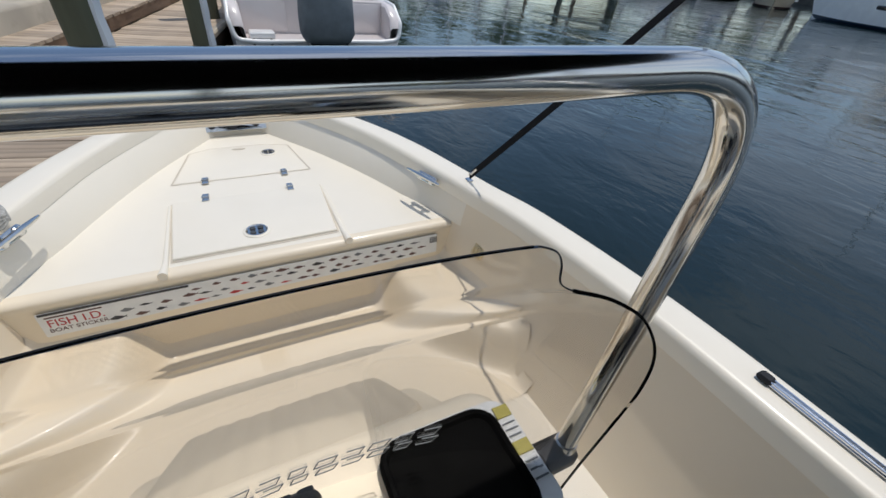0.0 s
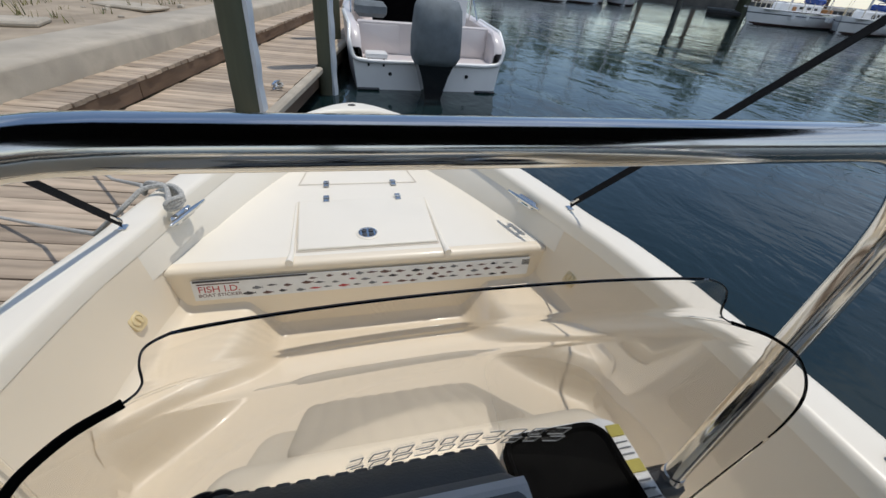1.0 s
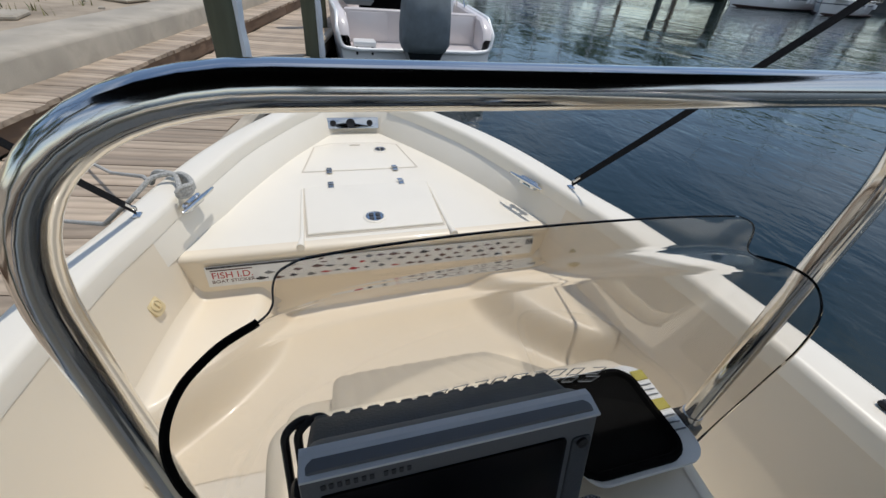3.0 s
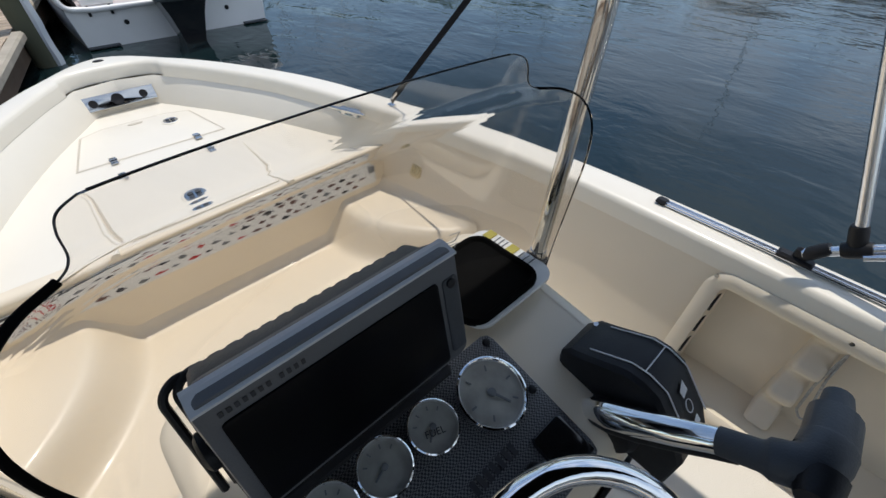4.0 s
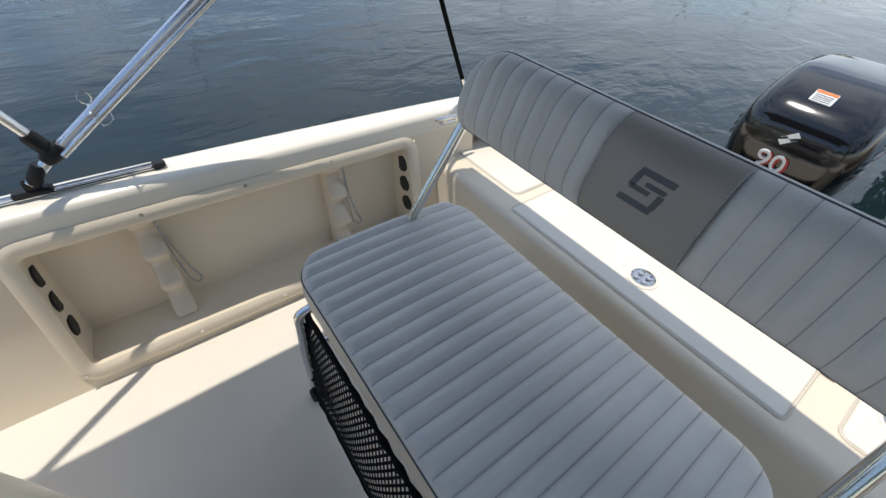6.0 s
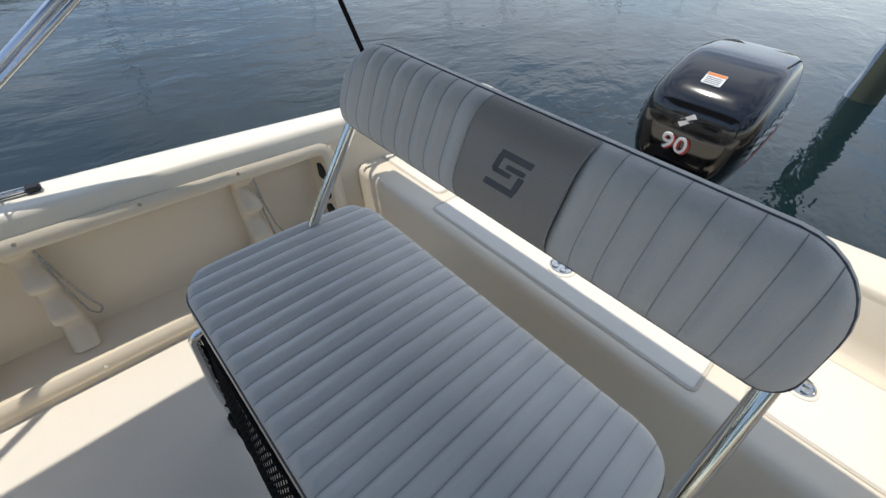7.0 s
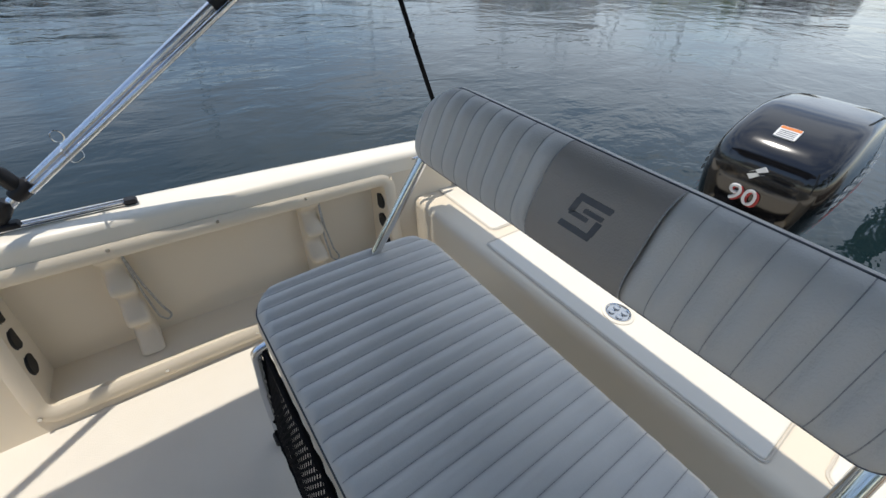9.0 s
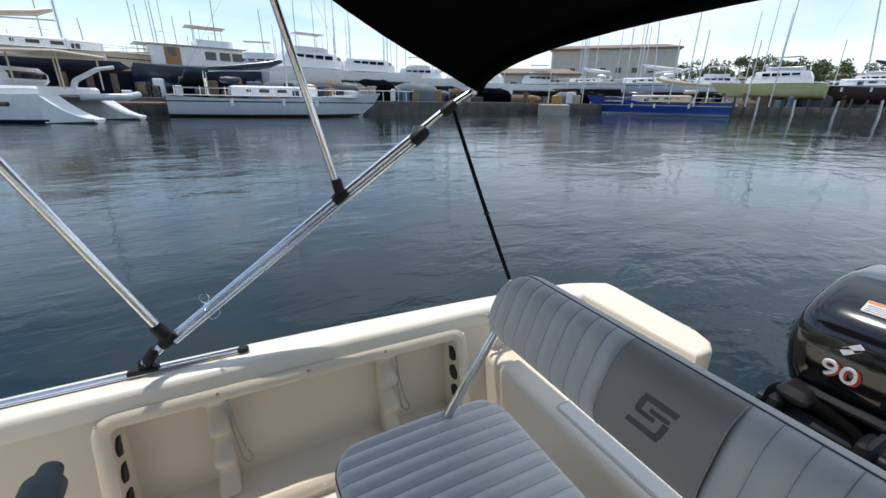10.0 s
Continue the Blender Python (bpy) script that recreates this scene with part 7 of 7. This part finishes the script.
# supports under the hulls
for az, d in ((84, 58), (90, 57), (94, 58), (76, 55), (80, 55), (100, 60), (106, 61), (134, 84), (138, 85), (142, 88), (152, 92), (156, 92), (160, 95), (86, 56), (88, 57), (92, 57), (74, 55), (78, 55), (98, 59), (103, 60), (109, 61), (112, 62), (131, 84), (136, 84), (145, 88), (150, 91), (154, 92), (158, 95)):
    bm = BM()
    p = at(d - 1.5, az, 0, 0).translation
    box(bm, (p.x, p.y, LAND + 1.0), (0.5, 0.5, 2.2), 0.04)
    tagged(part("boat_stand", bm, "beam"), "dark timber stand under a laid-up boat", "stand", "boat stands")

# sea wall and land on the far side
line_ = [(-16, 99), (4, 97), (20, 95), (45, 92), (60, 74), (70, 60), (76, 53), (88, 49), (100, 47), (107, 46), (113, 50), (122, 60), (131, 68), (140, 77), (150, 83), (158, 88), (168, 96), (182, 120)]
pts = [at(d, az, 0, 0).translation for az, d in line_]
bm = BM()
rings = []
for k, p in enumerate(pts):
    o = p.normalized()
    rings.append([p + Vector((0, 0, -1.5)), p + Vector((0, 0, LAND - 0.06)), p + o * 0.05 + Vector((0, 0, LAND)), p + o * 1.2 + Vector((0, 0, LAND + 0.02)), p + o * 9 + Vector((0, 0, LAND))])
loft(bm, rings, closed=False)
tagged(part("sea_wall", bm, "darkwall"), "stained concrete sea wall of the boatyard", "sea wall", kind="structure")
bm = BM()
rings = [[p + p.normalized() * 8.9 + Vector((0, 0, LAND - 0.01)), p.normalized() * 700 + Vector((0, 0, LAND + 2))] for p in pts]
loft(bm, rings, closed=False)
tagged(part("yard_ground", bm, "yard"), "grey boatyard ground", "ground", kind="structure")
for k in range(16):
    az = 147 + 1.05 * k
    d = 81 + 0.6 * k
    p = at(d, az, 0, 0).translation
    bm = BM()
    tube(bm, [p + Vector((rf.uniform(-0.1, 0.1), 0, -1.3)), p + Vector((rf.uniform(-0.2, 0.2), 0.2, rf.uniform(1.9, 2.6)))], [0.2, 0.16], 9)
    tagged(part("wall_piling", bm, "pile" if k % 3 else "mast"), "weathered fender piling along the far sea wall", "piling", "far pilings")
bm = BM()
for k in range(7):
    p, q = at(45.5 - 0.1 * k, 106 + k * 1.0, 0, 0).translation, at(45.6 - 0.1 * k, 107 + k * 1.0, 0, 0).translation
    tube(bm, [p + Vector((0, 0, LAND)), p + Vector((0, 0, LAND + 1.0)), q + Vector((0, 0, LAND + 1.0))], 0.05, 6)
tagged(part("yard_railing", bm, "hullwhite"), "white tube railing along the quay", "railing")


def building(az0, az1, d, h, label, door=None, roofh=1.6):
    L, c = span(az0, az1, d)
    e = local_thing("building", label, "building", "boatyard buildings")
    bm = BM()
    box(bm, (0, 0, h / 2), (L, 12, h), 0.05)
    part("wall", bm, "wallpaint", e)
    bm = BM()
    loft(bm, [[(-L / 2 - 0.6, -6.8, h), (L / 2 + 0.6, -6.8, h), (L / 2 + 0.6, 6.8, h), (-L / 2 - 0.6, 6.8, h)], [(-L / 2 - 0.6, -6.8, h + 0.3), (L / 2 + 0.6, -6.8, h + 0.3), (L / 2 + 0.6, 6.8, h + 0.3), (-L / 2 - 0.6, 6.8, h + 0.3)], [(-L / 2 + 3, -0.4, h + roofh), (L / 2 - 3, -0.4, h + roofh), (L / 2 - 3, 0.4, h + roofh), (-L / 2 + 3, 0.4, h + roofh)]])
    part("roof", bm, "roof", e)
    n = max(2, int(L / 3.5))
    for k in range(n):
        x = -L / 2 + L * (k + 0.5) / n
        bm = BM()
        if door and k == door:
            box(bm, (x, 6.0, 2.2), (3.4, 0.12, 4.4), 0.02)
            part("door", bm, "dark", e, "open dark doorway")
        else:
            box(bm, (x, 6.0, h * 0.62), (1.3, 0.12, 1.2), 0.02)
            part("window", bm, "window", e)
    p = at(d, c, LAND, 0).translation
    e.matrix_basis = pose(p.x, p.y, LAND, 0, 0, 180 - c)
    return e


building(123, 134, 100, 5.4, "low cream boatyard shed with an open doorway", door=1)
building(131.0, 144.5, 125, 12.6, "large cream boatyard building with tiled roof")
building(150, 163, 150, 6.5, "low building with brown roof behind the boats")
building(66, 84, 120, 6.0, "low boatyard shed behind the masts")

# added dark lumps that stand in for the shade under the tall hulls
for k in range(34):
    az = 72 + 2.75 * k + rf.uniform(-0.8, 0.8)
    d = curve_at(line_, az) + rf.uniform(5.0, 9.0)
    p = at(d, az, LAND, 0).translation
    w, h, l = rf.uniform(1.4, 3.4), rf.uniform(1.0, 2.3), rf.uniform(1.0, 1.6)
    bm = BM()
    rings = []
    for z, q in ((0, 1.0), (0.55, 1.04), (0.85, 0.86), (1.0, 0.5)):
        rings.append([(w * q * math.cos(a) * (1 + 0.08 * math.sin(3 * a + k)), l * q * math.sin(a) * (1 + 0.1 * math.sin(2 * a + k)), z * h * (1 + 0.06 * math.sin(2 * a))) for a in [0.449 * j for j in range(14)]])
    loft(bm, rings)
    bm.transform(pose(p.x, p.y, LAND, 0, 0, 90 - az + 90 + rf.uniform(-25, 25)))
    tagged(part("covered_gear", bm, rf.choice(("tarp", "canvas", "hullnavy", "darkgrey", "beam")), angle=60), "dark lump added in place of the shade under the hulls", "covered gear", "covered gear in the yard")

# bare masts of the yard
for k in range(70):
    az = rf.uniform(66, 118) if k < 46 else rf.uniform(118, 165)
    d = rf.uniform(62, 110)
    p = at(d, az, LAND, 0).translation
    h = d * rf.uniform(0.09, 0.22)
    ln = rf.uniform(-0.4, 0.4)
    bm = BM()
    tube(bm, [p, p + Vector((ln, -ln, h))], [0.1, 0.06], 7)
    tube(bm, [p + Vector((-0.8, 0.8, h * 0.6)), p + Vector((0.8, -0.8, h * 0.6))], 0.03, 5)
    tagged(part("bare_mast", bm, "mast"), "bare aluminium mast in the boatyard", "mast", "boatyard masts")
# clutter on the quay
for k in range(64):
    az = rf.uniform(80, 160)
    d = curve_at([(a, b) for a, b in line_], az) + rf.uniform(1.5, 6)
    p = at(d, az, LAND, 0).translation
    s = (rf.uniform(0.4, 1.9), rf.uniform(0.4, 1.2), rf.uniform(0.4, 1.8))
    bm = BM()
    box(bm, (p.x, p.y, LAND + s[2] / 2), s, 0.05, Matrix.Rotation(rf.uniform(0, 3), 4, "Z"))
    tagged(part("yard_crate", bm, rf.choice(("wood", "hullwhite", "darkgrey", "beam", "window", "bluebin", "concrete"))), "crate or locker standing on the quay", "crate", "quay clutter")


def tree(p, h, seed, label="broad green tree behind the boatyard"):
    r = random.Random(seed)
    e = thing("tree", p, label, "tree", "trees")
    p = Vector(p)
    bm = BM()
    tube(bm, [p, p + Vector((0.1, 0, h * 0.25)), p + Vector((0.0, 0.2, h * 0.5))], [h * 0.035, h * 0.026, h * 0.018], 8)
    tips = []
    for k in range(9):
        a = r.uniform(0, 6.28)
        t = p + Vector((math.cos(a) * h * r.uniform(0.2, 0.55), math.sin(a) * h * r.uniform(0.2, 0.55), h * r.uniform(0.5, 0.9)))
        tube(bm, [p + Vector((0, 0, h * r.uniform(0.25, 0.45))), p.lerp(t, 0.6) + Vector((0, 0, h * 0.06)), t], [h * 0.014, h * 0.009, h * 0.004], 6)
        tips.append(t)
    part("trunk", bm, "beam", e)
    bm = BM()
    for t in tips:
        for q in range(3):
            c = t + Vector((r.gauss(0, 0.09), r.gauss(0, 0.09), r.gauss(0, 0.05))) * h
            for k in range(70):
                d = Vector((r.gauss(0, 1), r.gauss(0, 1), r.gauss(0, 0.7))).normalized() * h * 0.12 * r.uniform(0.5, 1.0)
                o = c + d
                u = Vector((r.uniform(-1, 1), r.uniform(-1, 1), r.uniform(-1, 1))).normalized() * h * 0.026
                w = u.cross(Vector((r.uniform(-1, 1), r.uniform(-1, 1), r.uniform(-1, 1)))).normalized() * h * 0.018
                ngon(bm, [o - u, o + w, o + u, o - w])
    part("crown", bm, "leaf", e, recalc=False)


for k in range(9):
    az = 147 + 1.9 * k
    tree(at(rf.uniform(128, 160), az, LAND, 0).translation, rf.uniform(10, 13.5), 40 + k)
for k in range(7):
    p = DK(-rf.uniform(14, 22), -12 + 6 * k, 0.5)
    tree(p, rf.uniform(6, 9), 70 + k, "broad green tree on the dock side")

# tree row added out of view, so the water ahead reflects darker
for k in range(13):
    tree(at(rf.uniform(108, 130), -2 + 5.4 * k, LAND, 0).translation, rf.uniform(13, 18), 90 + k, "unseen green tree added beyond the basin to darken reflections")

# ---- boats moored ahead across the basin ----
for az, d, L, hm, hd in ((22, 46, 9, "hullwhite", 130), (26, 50, 9, "hullgrey", 140), (30, 56, 10, "hullwhite", 200), (33.5, 58, 10, "hullwhite", 210), (49.5, 52, 11, "hullwhite", 262), (55, 55, 11, "hullwhite", 250), (60, 52, 10, "hullcream", 240), (14, 60, 10, "hullwhite", 150), (7, 66, 10, "hullwhite", 170)):
    sailboat(L, hm, "white sailboat moored across the basin", at(d, az, WATER, hd), mast=L * 1.25, cover=rf.choice(("hullnavy", "hullwhite", "hullblue")))
L, c = span(36, 48.5, 62)
bh = local_thing("covered_dock", "dark covered boat dock across the basin", "boathouse")
bm = BM()
box(bm, (0, 0, 3.6), (L, 7, 0.3), 0.05)
part("roof", bm, "roof", bh)
for k in range(6):
    bm = BM()
    tube(bm, [(-L / 2 + L * k / 5, -3.2, -1), (-L / 2 + L * k / 5, -3.2, 3.6)], 0.16, 8)
    part("post", bm, "pile", bh)
# back wall and floor; the shade under the roof is in their colour
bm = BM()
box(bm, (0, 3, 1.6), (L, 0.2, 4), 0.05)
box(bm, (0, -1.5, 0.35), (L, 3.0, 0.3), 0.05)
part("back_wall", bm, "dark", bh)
place(bh, at(62, c, WATER, 0) @ pose(0, 0, 0, 0, 0, 90 - c - 90))

# ---- planks of the dock, one by one ----
deck_ = tagged(new("dock_deck"), "weathered plank dock beside the boat", "dock", kind="structure")
ORIGIN[deck_.name] = Vector()
plank_meshes = []
for v in range(6):
    for ln, nm in ((1.16, "plank_long"), (0.39, "plank_short")):
        bm = BM()
        w = 0.132
        rings = []
        for x in (-ln / 2, -ln / 6, ln / 6, ln / 2):
            j = rd.uniform(-0.003, 0.003)
            zt = rd.uniform(-0.002, 0.003)
            rings.append([(x, -w / 2 + j, -0.035), (x, -w / 2 + j, -0.005 + zt), (x, -w / 2 + 0.008 + j, zt), (x, w / 2 - 0.008 + j, zt + rd.uniform(-0.002, 0.002)), (x, w / 2 + j, -0.005 + zt), (x, w / 2 + j, -0.035)])
        loft(bm, rings)
        finish(bm)
        me = bpy.data.meshes.new(nm)
        bm.to_mesh(me)
        bm.free()
        me.materials.append(M["plank"])
        plank_meshes.append(me)
for k in range(140):
    y = -6.4 + 0.14 * k
    for x, z, idx in ((-0.65, DZ, 0), (-1.43, DZ + 0.195, 1)):
        ob = new("plank", plank_meshes[2 * rd.randrange(6) + idx])
        ob.parent = deck_
        ob.matrix_basis = dock_m @ pose(x + rd.uniform(-0.012, 0.012), y, z + rd.uniform(-0.002, 0.002), rd.uniform(-0.4, 0.4), rd.uniform(-0.15, 0.15), rd.uniform(-0.3, 0.3))
